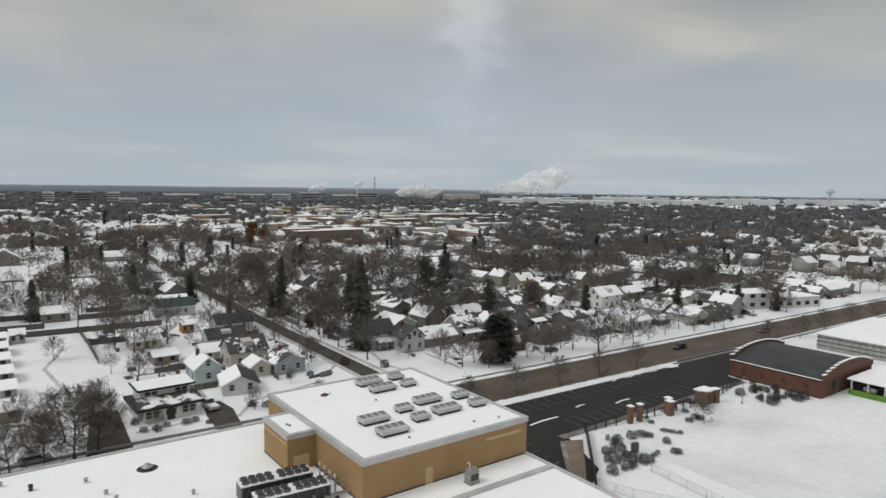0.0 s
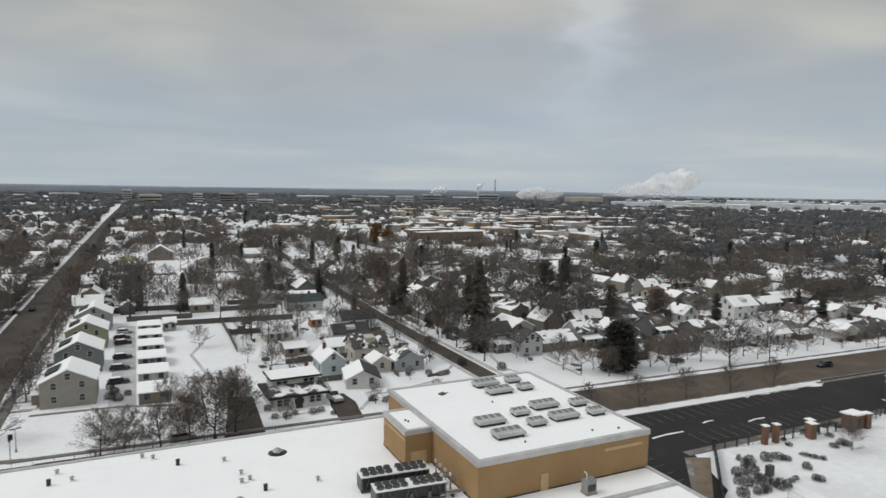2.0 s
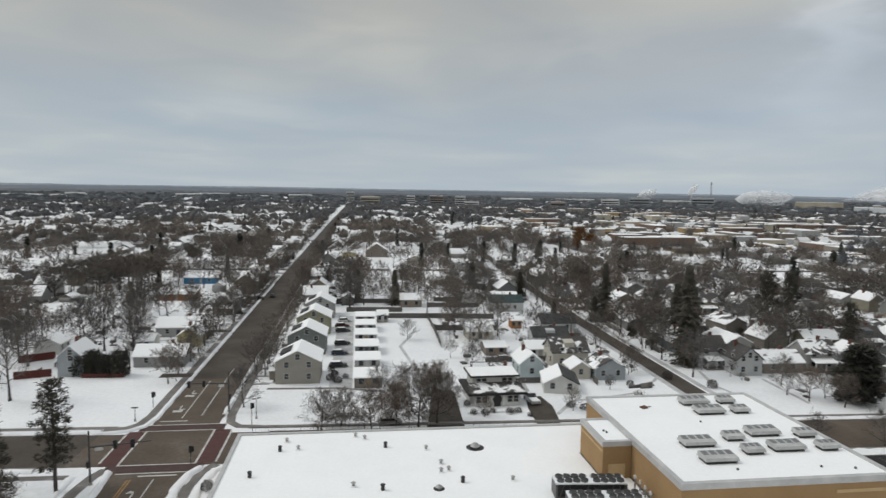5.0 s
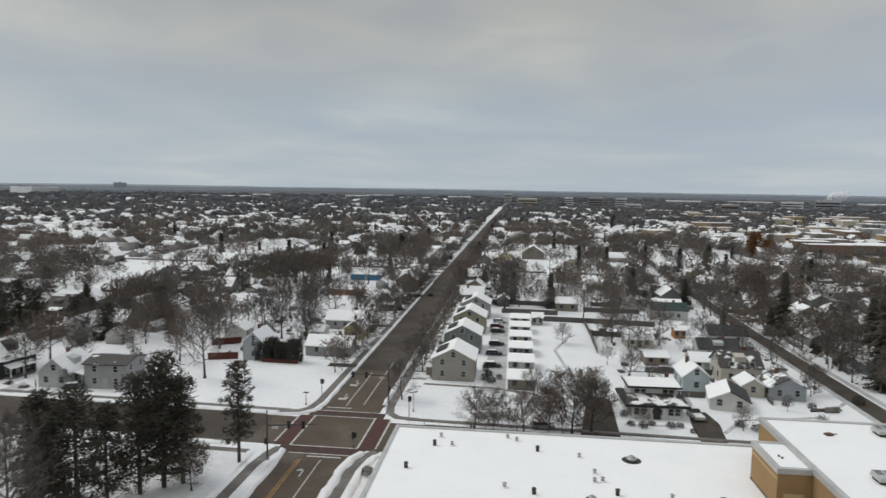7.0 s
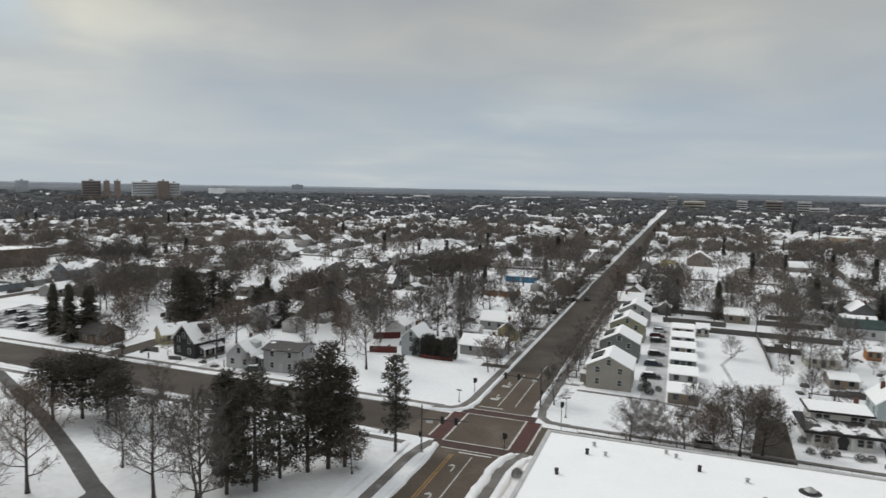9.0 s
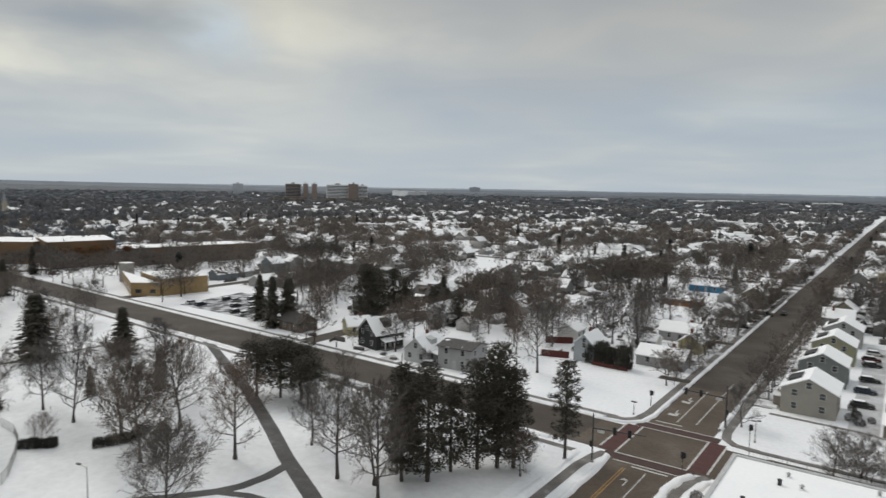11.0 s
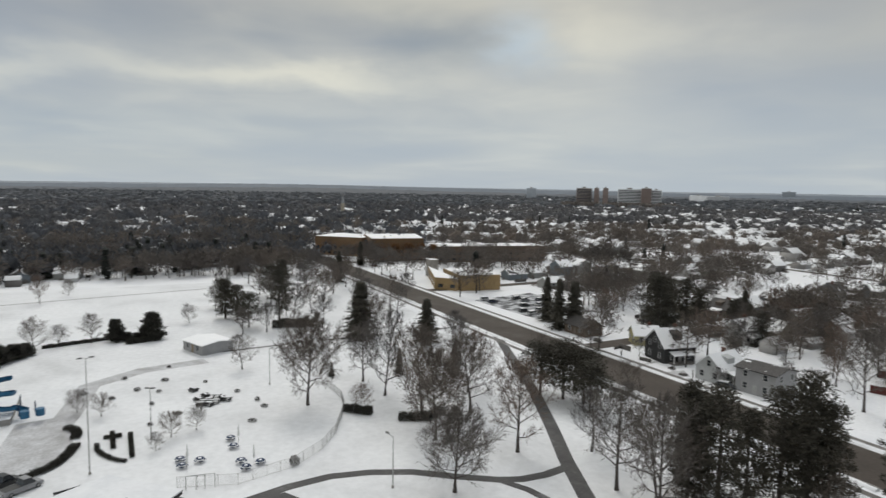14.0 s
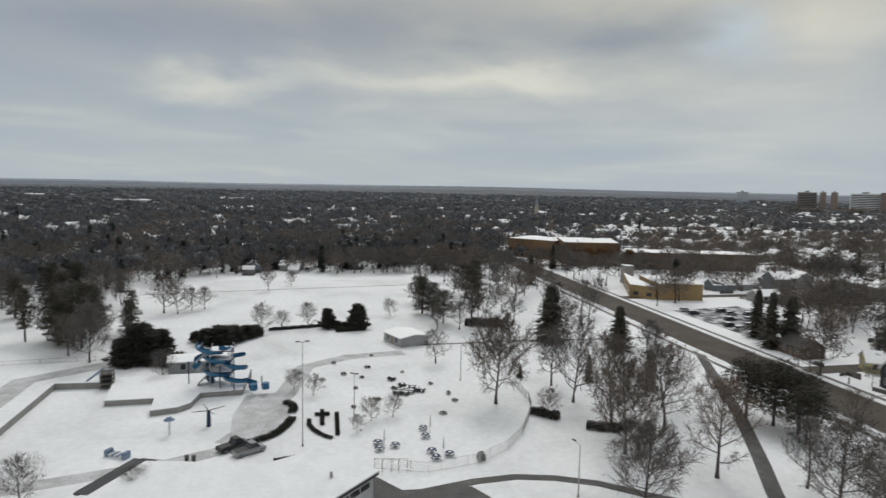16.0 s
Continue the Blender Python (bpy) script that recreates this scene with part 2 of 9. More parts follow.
def snowy_shingles(name, bare):
    """Shingles under snow that has slid or blown away in places."""
    m = bpy.data.materials.new(name)
    m.use_nodes = True
    t = m.node_tree
    shader = t.nodes["Principled BSDF"]
    tc = t.nodes.new("ShaderNodeTexCoord")
    info = t.nodes.new("ShaderNodeObjectInfo")
    off = t.nodes.new("ShaderNodeVectorMath")
    off.operation = "ADD"
    sc = t.nodes.new("ShaderNodeVectorMath")
    sc.operation = "SCALE"
    sc.inputs[0].default_value = (71.0, 47.0, 23.0)
    t.links.new(info.outputs["Random"], sc.inputs[3])
    t.links.new(tc.outputs["Object"], off.inputs[0])
    t.links.new(sc.outputs[0], off.inputs[1])
    n = node(t, "ShaderNodeTexNoise", in_2=0.32, in_3=5.0, in_4=0.6, in_8=0.4)
    t.links.new(off.outputs[0], n.inputs[0])
    lot = math_node(t, "MULTIPLY", info.outputs["Random"], 37.0)
    lot = math_node(t, "FRACT", lot)
    level = math_node(t, "ADD", n.outputs[0], math_node(t, "MULTIPLY", lot, 0.30))
    mask = ramp(t, level, [(bare, (0, 0, 0)), (bare + 0.05, (1, 1, 1))])
    g = node(t, "ShaderNodeTexNoise", in_2=3.0, in_3=3.0)
    t.links.new(off.outputs[0], g.inputs[0])
    shingle = ramp(t, g.outputs[0], [(0.3, (0.035, 0.032, 0.03)), (0.7, (0.10, 0.092, 0.088))])
    white = ramp(t, g.outputs[0], [(0.3, (0.86, 0.865, 0.875)), (0.7, (0.92, 0.92, 0.93))])
    t.links.new(mix_color(t, mask, shingle, white), shader.inputs["Base Color"])
    shader.inputs["Roughness"].default_value = 0.8
    b = t.nodes.new("ShaderNodeBump")
    b.inputs["Strength"].default_value = 0.5
    b.inputs["Distance"].default_value = 0.08
    t.links.new(mask, b.inputs["Height"])
    t.links.new(b.outputs[0], shader.inputs["Normal"])
    return m


SHINGLE = snowy_shingles("snowy_shingles", 0.50)
DARK_ROOF = snowy_shingles("patchy_dark_shingles", 0.80)
THIN_SNOW = snowy_shingles("thin_snow_on_shingles", 0.60)
MOSTLY_SNOW = snowy_shingles("snow_covered_shingles", 0.36)

# ---------------------------------------------------------------- mesh tools


class Geo:
    """Collects corners and faces of one mesh."""

    def __init__(self):
        self.v, self.f = [], []

    def add(self, verts, faces):
        k = len(self.v)
        self.v += [tuple(p) for p in verts]
        self.f += [tuple(i + k for i in f) for f in faces]
        return self

    def box(self, x0, x1, y0, y1, z0, z1, turn=0.0, at=(0, 0)):
        pts = [(x, y) for x, y in ((x0, y0), (x1, y0), (x1, y1), (x0, y1))]
        return self.prism(pts, z0, z1, turn, at)

    def prism(self, pts, z0, z1, turn=0.0, at=(0, 0)):
        c, s = math.cos(turn), math.sin(turn)
        pts = [(at[0] + c * x - s * y, at[1] + s * x + c * y) for x, y in pts]
        n = len(pts)
        verts = [(x, y, z0) for x, y in pts] + [(x, y, z1) for x, y in pts]
        faces = [tuple(range(n - 1, -1, -1)), tuple(range(n, 2 * n))]
        faces += [(i, (i + 1) % n, n + (i + 1) % n, n + i) for i in range(n)]
        return self.add(verts, faces)

    def tube(self, a, b, r0, r1, n=5, cap=True):
        a, b = Vector(a), Vector(b)
        d = (b - a)
        if d.length < 1e-6:
            return self
        d.normalize()
        u = d.orthogonal().normalized()
        w = d.cross(u)
        ring = [(math.cos(2 * math.pi * i / n), math.sin(2 * math.pi * i / n)) for i in range(n)]
        verts = [a + (u * c + w * s) * r0 for c, s in ring]
        if r1 <= 0.0:
            verts.append(b)
            faces = [(i, (i + 1) % n, n) for i in range(n)]
        else:
            verts += [b + (u * c + w * s) * r1 for c, s in ring]
            faces = [(i, (i + 1) % n, n + (i + 1) % n, n + i) for i in range(n)]
            if cap:
                faces.append(tuple(range(n, 2 * n)))
        if cap:
            faces.append(tuple(range(n - 1, -1, -1)))
        return self.add(verts, faces)

    def path(self, pts, r, n=5):
        for a, b in zip(pts, pts[1:]):
            self.tube(a, b, r, r, n)
        return self

    def strip(self, pts, width, z0, z1):
        """A band of that width along a line on the ground, with thickness."""
        n = len(pts)
        left, right = [], []
        for i, q in enumerate(pts):
            a, b = Vector(pts[max(i - 1, 0)]), Vector(pts[min(i + 1, n - 1)])
            d = (b - a).normalized()
            o = Vector((-d.y, d.x)) * (width[i] if isinstance(width, (list, tuple)) else width) * 0.5
            left.append((q[0] + o.x, q[1] + o.y))
            right.append((q[0] - o.x, q[1] - o.y))
        verts = [(x, y, z) for z in (z0, z1) for side in (left, right) for x, y in side]
        L0, R0, L1, R1 = 0, n, 2 * n, 3 * n
        faces = []
        for i in range(n - 1):
            faces += [(R1 + i, R1 + i + 1, L1 + i + 1, L1 + i), (L0 + i, L1 + i, L1 + i + 1, L0 + i + 1), (R0 + i, R0 + i + 1, R1 + i + 1, R1 + i)]
        faces += [(L0, R0, R1, L1), (L0 + n - 1, L1 + n - 1, R1 + n - 1, R0 + n - 1)]
        return self.add(verts, faces)

    def mesh(self, name, mat, smooth=False):
        me = bpy.data.meshes.new(name)
        me.from_pydata(self.v, [], self.f)
        me.materials.append(mat)
        if smooth:
            me.polygons.foreach_set("use_smooth", [True] * len(me.polygons))
        me.update()
        return me


def part(name, g, mat, parent, label="", smooth=False):
    ob = new(name, g.mesh(name, mat, smooth) if isinstance(g, Geo) else g)
    ob.parent = parent
    if label:
        ob["label"] = label
    return ob


def thing(name, label, category, at=(0, 0, 0), turn=0.0, group="", kind=""):
    ob = new(name)
    ob.matrix_basis = pose(*at, 0, 0, turn)
    return tagged(ob, label, category, group, kind)


def solid(name, g, mat, label, category, kind="", group="", smooth=False, at=(0, 0, 0), turn=0.0):
    ob = new(name, g.mesh(name, mat, smooth))
    ob.matrix_basis = pose(*at, 0, 0, turn)
    return tagged(ob, label, category, group, kind)


# ---------------------------------------------------------------- ground and roads
def cross_y(x):
    """The middle of the cross street, which runs slightly askew."""
    return 111.2 - 0.0325 * (x + 30)


FAR = 4900.0
g = Geo()
rings = [0, 60, 140, 260, 450, 800, 1400, 2400, 3600, FAR]
cols = 72
g.v.append((0, 0, 0))
for r in rings[1:]:
    g.v += [(r * math.sin(2 * math.pi * k / cols), r * math.cos(2 * math.pi * k / cols), 0.0) for k in range(cols)]
g.f += [(0, 1 + (k + 1) % cols, 1 + k) for k in range(cols)]
for i in range(len(rings) - 2):
    a, b = 1 + i * cols, 1 + (i + 1) * cols
    g.f += [(a + k, a + (k + 1) % cols, b + (k + 1) % cols, b + k) for k in range(cols)]
solid("ground", g, SNOW, "wide flat snow-covered ground with trampled patches", "ground", "structure")

# a little darker and greyer than the open snow, in soft patches
LAWN = material("greyer_snow", [(0.28, (0.68, 0.685, 0.692)), (0.46, (0.81, 0.815, 0.826)), (0.62, (0.87, 0.875, 0.885))], scale=0.045, fine_scale=.7, fine_amount=0.12, rough=0.75, bump=0.3)
solid("lawn_park", Geo().prism([(-46, -130), (-46, 98), (-300, 104), (-310, -130)], 0, .008), LAWN, "park lawn under slightly greyish snow", "lawn", "structure")
solid("lawn_field", Geo().prism([(91, 20), (300, 20), (300, 56), (156, 56), (147, 76), (92, 76.5)], 0, .008), LAWN, "sports field under slightly greyish snow", "lawn", "structure")
MAIN_X, MAIN_W, CROSS_W = -32.0, 12.2, 13.6
solid("road_main", Geo().strip([(MAIN_X, -400), (MAIN_X, 152)], MAIN_W, 0.0, 0.03), ASPHALT, "salt-stained brown asphalt street with turn lanes", "road", "structure")
solid("road_north_main", Geo().strip([(MAIN_X, 152), (MAIN_X, 300), (MAIN_X + 2, 900), (MAIN_X + 14, 2300)], MAIN_W, 0.0, 0.029), DARKER_ASPHALT, "long straight dark brown asphalt street", "road", "structure")
solid("road_cross_west", Geo().strip([(x, cross_y(x)) for x in (-700, -340, -200, -100, -46)], CROSS_W, 0.0, 0.023), DARKER_ASPHALT, "dark brown cross street with dirty snow edges", "road", "structure")
solid("road_cross", Geo().strip([(x, cross_y(x)) for x in (-46, -38, -24, 60, 160, 320, 700)], CROSS_W, 0.0, 0.024), ASPHALT, "salt-stained asphalt cross street with dirty snow edges", "road", "structure")
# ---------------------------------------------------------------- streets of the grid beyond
solid("road_side", Geo().strip([(75.5, 115), (76, 210), (79, 300), (86, 420), (100, 700)], 5.4, 0.0, 0.018), DARKER_ASPHALT, "narrow side street between houses, asphalt with snowy edges", "road", "structure")
NS = [-566, -459, -352, -245, -138, 183, 290, 397, 504]
EW = [352, 545, 738]
for x in NS:
    solid("road_north", Geo().strip([(x, cross_y(x) + 60 if x > 0 else cross_y(x)), (x, 900)], 6.4, 0.0, 0.012), DARKER_ASPHALT, "residential street, grey asphalt half covered with snow", "road", "structure")
for y in EW:
    solid("road_east", Geo().strip([(-700, y + 20), (700, y - 20)], 6.4, 0.0, 0.010), DARKER_ASPHALT, "residential street, grey asphalt half covered with snow", "road", "structure")

# ---------------------------------------------------------------- big tan building
Z_LOW, Z_TALL = 6.0, 11.4
store = thing("store_building", "large flat-roofed tan stucco building under smooth snow", "building")
part("wall", Geo().box(-18.4, 64.6, -30, 100.9, 0, Z_LOW - 0.25), TAN, store, "tan stucco walls")
part("roof", Geo().box(-18.0, 64.2, -29.6, 100.5, Z_LOW - 0.25, Z_LOW), ROOF_SNOW, store, "flat roof under smooth snow")
g = Geo().box(-18.55, -18.0, -30.1, 101.05, Z_LOW - 0.28, Z_LOW + 0.22)
part("coping", g, CAP, store, "grey metal coping")
part("coping", Geo().box(-18.0, 64.75, 100.5, 101.05, Z_LOW - 0.28, Z_LOW + 0.22), CAP, store, "grey metal coping")
part("coping", Geo().box(64.2, 64.75, -30.1, 67.0, Z_LOW - 0.28, Z_LOW + 0.22), CAP, store, "grey metal coping")
part("coping", Geo().box(37.1, 64.2, 61.6, 62.0, Z_LOW - 0.05, Z_LOW + 0.2), CAP, store, "grey metal coping")
part("tall_wall", Geo().box(37.1, 64.6, 67.0, 98.2, Z_LOW - 0.1, Z_TALL - 0.1), TAN, store, "tall tan stucco hall above the low roof")
part("tall_roof", Geo().box(37.5, 64.2, 67.4, 97.8, Z_TALL - 0.1, Z_TALL + 0.06), ROOF_SNOW, store, "snow-covered flat roof")
for x0, x1, y0, y1 in ((36.95, 37.6, 66.85, 98.35), (64.1, 64.75, 66.85, 98.35), (37.6, 64.1, 66.85, 67.5), (37.6, 64.1, 97.7, 98.35)):
    part("tall_coping", Geo().box(x0, x1, y0, y1, Z_TALL - 0.55, Z_TALL + 0.22), CAP, store, "wide grey metal coping")
part("annex_wall", Geo().box(33.0, 37.05, 80.6, 89.3, Z_LOW - 0.1, 11.05), TAN, store, "tan stucco stair tower")
part("annex_roof", Geo().box(33.4, 36.9, 81.0, 88.9, 11.0, 11.16), ROOF_SNOW, store, "small snowy roof")
for x0, x1, y0, y1 in ((32.85, 33.45, 80.45, 89.45), (33.45, 36.95, 80.45, 81.05), (33.45, 36.95, 88.85, 89.45)):
    part("annex_coping", Geo().box(x0, x1, y0, y1, 10.6, 11.3), CAP, store, "grey metal coping")

# ---------------------------------------------------------------- brick hall with a curved roof
hall = thing("brick_hall", "low red brick hall with dark curved roof and stepped gables", "building")
X0, X1, Y0, Y1, ZE, ZP = 148.0, 174.0, 61.8, 83.0, 4.1, 6.6
part("wall", Geo().box(X0, X1, Y0, Y1, 0, ZE), BRICK, hall, "red brick walls")
n = 14
arc = [(X0 + (X1 - X0) * k / n, ZE + (ZP - ZE) * math.sin(math.pi * k / n) ** 0.8) for k in range(n + 1)]
g = Geo()
for x, z in arc:
    g.v += [(x, Y0, z - .3), (x, Y1, z - .3), (x, Y1, z), (x, Y0, z)]
for i in range(n):
    g.f += [(4 * i + k, 4 * i + (k + 1) % 4, 4 * i + 4 + (k + 1) % 4, 4 * i + 4 + k) for k in range(4)]
g.f += [(0, 3, 2, 1), (4 * n, 4 * n + 1, 4 * n + 2, 4 * n + 3)]
part("roof", g, SLATE, hall, "dark curved membrane roof, swept of snow")
for y in (Y0, Y1):
    outline = [(X0, ZE - .2)]
    for (xa, za), (xb, zb) in zip(arc, arc[1:]):
        top = max(za, zb) + 0.45
        outline += [(xa, top), (xb, top)]
        part("cap_stone", Geo().box(xa, xb, y - 0.3, y + 0.3, top, top + 0.1), ROOF_SNOW, hall, "snow on a step of the gable")
    outline.append((X1, ZE - .2))
    k = len(outline)
    part("gable", Geo().add([(x, y + s, z) for s in (-.25, .25) for x, z in outline], [tuple(range(k)), tuple(range(2 * k - 1, k - 1, -1))] + [(i, k + i, k + (i + 1) % k, (i + 1) % k) for i in range(k)]), BRICK, hall, "stepped brick gable")

# ---------------------------------------------------------------- houses
def house_parts(root, w, d, h, rise, wall=None, roof=None, windows=2, porch=False, chimney=True, dormer=False, fine=True, over=0.4):
    """A gabled house; the ridge runs along its own x."""
    wall, roof = wall or SIDING, roof or MOSTLY_SNOW
    x, y = w / 2, d / 2
    g = Geo().add([(-x, -y, 0), (x, -y, 0), (x, y, 0), (-x, y, 0), (-x, -y, h), (x, -y, h), (x, y, h), (-x, y, h), (-x, 0, h + rise), (x, 0, h + rise)],
                  [(0, 1, 5, 4), (2, 3, 7, 6), (1, 2, 6, 9, 5), (3, 0, 4, 8, 7), (3, 2, 1, 0)])
    part("wall", g, wall, root)
    xo, yo = x + over, y + over
    drop = rise / y * over
    th = 0.22
    two = isinstance(roof, tuple)
    g = Geo()
    for s in (-1, 1):
        g.add([(-xo, s * yo, h - drop), (xo, s * yo, h - drop), (xo, 0, h + rise), (-xo, 0, h + rise),
               (-xo, s * yo, h - drop + th), (xo, s * yo, h - drop + th), (xo, 0, h + rise + th), (-xo, 0, h + rise + th)],
              [(4, 5, 6, 7), (0, 1, 2, 3), (0, 1, 5, 4), (1, 2, 6, 5), (3, 0, 4, 7)])
        if two:
            part("roof_slope", g, roof[s > 0], root)
            g = Geo()
    if not two:
        part("roof", g, roof, root)
    if chimney:
        part("chimney", Geo().box(x * 0.3, x * 0.3 + 0.7, 0.4, 1.1, h, h + rise + 0.9), BRICK, root)
    levels = [1.0] if h < 4 else [1.0, 3.7]
    if fine:
        for z in levels:
            for k in range(windows):
                u = (k + 0.5) / windows * w - x
                for s in (-1, 1):
                    win(root, (u, s * y, z), 0 if s < 0 else 180)
            for s in (-1, 1):
                for v in ((-d / 4, d / 4) if d > 6 else (0,)):
                    win(root, (s * x, v, z), 90 * s)
        if rise > 2.2:
            for s in (-1, 1):
                win(root, (s * x, 0, h + 0.3), 90 * s)
    else:
        g = Geo()
        for z in levels:
            for u in (-w / 4, w / 4):
                for s in (-1,):
                    part("window", Geo().box(u - .55, u + .55, s * y - .05, s * y + .05, z, z + 1.3), GLASS, root)
    if porch:
        pw = w * 0.7
        part("porch_roof", Geo().add([(-pw / 2, -y - 2.2, 2.4), (pw / 2, -y - 2.2, 2.4), (pw / 2, -y, 3.0), (-pw / 2, -y, 3.0), (-pw / 2, -y - 2.2, 2.6), (pw / 2, -y - 2.2, 2.6), (pw / 2, -y, 3.25), (-pw / 2, -y, 3.25)],
                                     [(4, 5, 6, 7), (3, 2, 1, 0), (0, 1, 5, 4), (1, 2, 6, 5), (3, 0, 4, 7)]), MOSTLY_SNOW, root)
        part("porch_floor", Geo().box(-pw / 2, pw / 2, -y - 2.1, -y, 0, 0.4), WALK, root)
        for k in (-1, 0, 1):
            part("porch_post", Geo().box(k * (pw / 2 - .2) - .09, k * (pw / 2 - .2) + .09, -y - 2.0, -y - 1.82, 0.4, 2.45), TRIM, root)
    part("door", Geo().box(-0.5, 0.5, -y - 0.06, -y + 0.02, 0.15, 2.2), DOORS, root)
    if dormer:
        part("dormer", Geo().add([(-1.3, -y * .75, h + rise * .2), (1.3, -y * .75, h + rise * .2), (1.3, -y * .75, h + rise * .75), (-1.3, -y * .75, h + rise * .75), (-1.3, 0, h + rise * .95), (1.3, 0, h + rise * .95)],
                                 [(0, 1, 2, 3), (3, 2, 5, 4), (1, 5, 2), (0, 3, 4)]), wall, root)
    return root


DOORS = material("door_paint", [(0.3, (0.8, 0.8, 0.8)), (0.7, (1, 1, 1))], scale=1.0, spread=[(0.0, (0.5, 0.5, 0.49)), (0.4, (0.20, 0.17, 0.14)), (0.6, (0.08, 0.09, 0.10)), (0.8, (0.3, 0.22, 0.14))])
SASH = material("weathered_window_trim", [(0.3, (0.40, 0.40, 0.39)), (0.7, (0.52, 0.52, 0.51))], scale=1.0, fine_amount=0.15)
WIN_FRAME, WIN_PANE = [None], [None]


def win(root, at, turn):
    """A sash window: white frame with two dark panes behind."""
    if WIN_FRAME[0] is None:
        g = Geo()
        for x0, x1, z0, z1 in ((-.6, -.48, 0, 1.5), (.48, .6, 0, 1.5), (-.48, .48, 0, .12), (-.48, .48, 1.38, 1.5), (-.48, .48, .7, .78)):
            g.box(x0, x1, -.07, .03, z0, z1)
        WIN_FRAME[0] = g.mesh("window", SASH)
        WIN_PANE[0] = Geo().box(-.5, .5, -.025, .02, .1, 1.42).mesh("pane", GLASS)
    f = part("window", WIN_FRAME[0], None, root)
    f.matrix_basis = pose(*at, 0, 0, turn)
    part("pane", WIN_PANE[0], None, f)


STYLES = [(9.0, 7.2, 5.2, 2.6, True), (8.2, 8.0, 3.0, 3.0, True), (10.5, 7.6, 2.9, 2.0, False), (7.4, 9.0, 5.4, 2.8, False), (11.5, 7.8, 3.0, 1.9, False), (8.8, 6.8, 4.6, 2.6, True)]
LOOKS = ["gabled wood-sided house with snow on its roof", "one-and-a-half storey house with steep snowy roof and porch", "low ranch house with a snow-covered roof", "tall narrow sided house with snowy gable roof", "long single-storey house under snow", "sided house with front porch and snowy shingles"]
PROTO = {}


def house(style, at, turn, fine):
    key = (style, fine)
    if key not in PROTO:
        w, d, h, rise, porch = STYLES[style]
        root = thing("house", LOOKS[style], "house", (*at, 0), turn, "houses of the town")
        house_parts(root, w, d, h, rise, porch=porch, roof=((MOSTLY_SNOW, DARK_ROOF), (DARK_ROOF, SHINGLE), THIN_SNOW, (SHINGLE, MOSTLY_SNOW), (MOSTLY_SNOW, SHINGLE), (THIN_SNOW, MOSTLY_SNOW))[style], fine=fine, chimney=style != 4, dormer=style == 1)
        PROTO[key] = root
        return root
    return copy_thing(PROTO[key], pose(*at, 0, 0, 0, turn))


# ---------------------------------------------------------------- trees
def jitter(r, v, a):
    return Vector((v.x + r.uniform(-a, a), v.y + r.uniform(-a, a), v.z + r.uniform(-a, a))).normalized()


def sliver(g, a, b, w, r):
    """A thin flat twig."""
    d = b - a
    side = Vector((r.uniform(-1, 1), r.uniform(-1, 1), r.uniform(-1, 1))).cross(d)
    if side.length < 1e-5:
        return
    side = side.normalized() * (w / 2)
    g.add([a - side, a + side, b], [(0, 1, 2)])


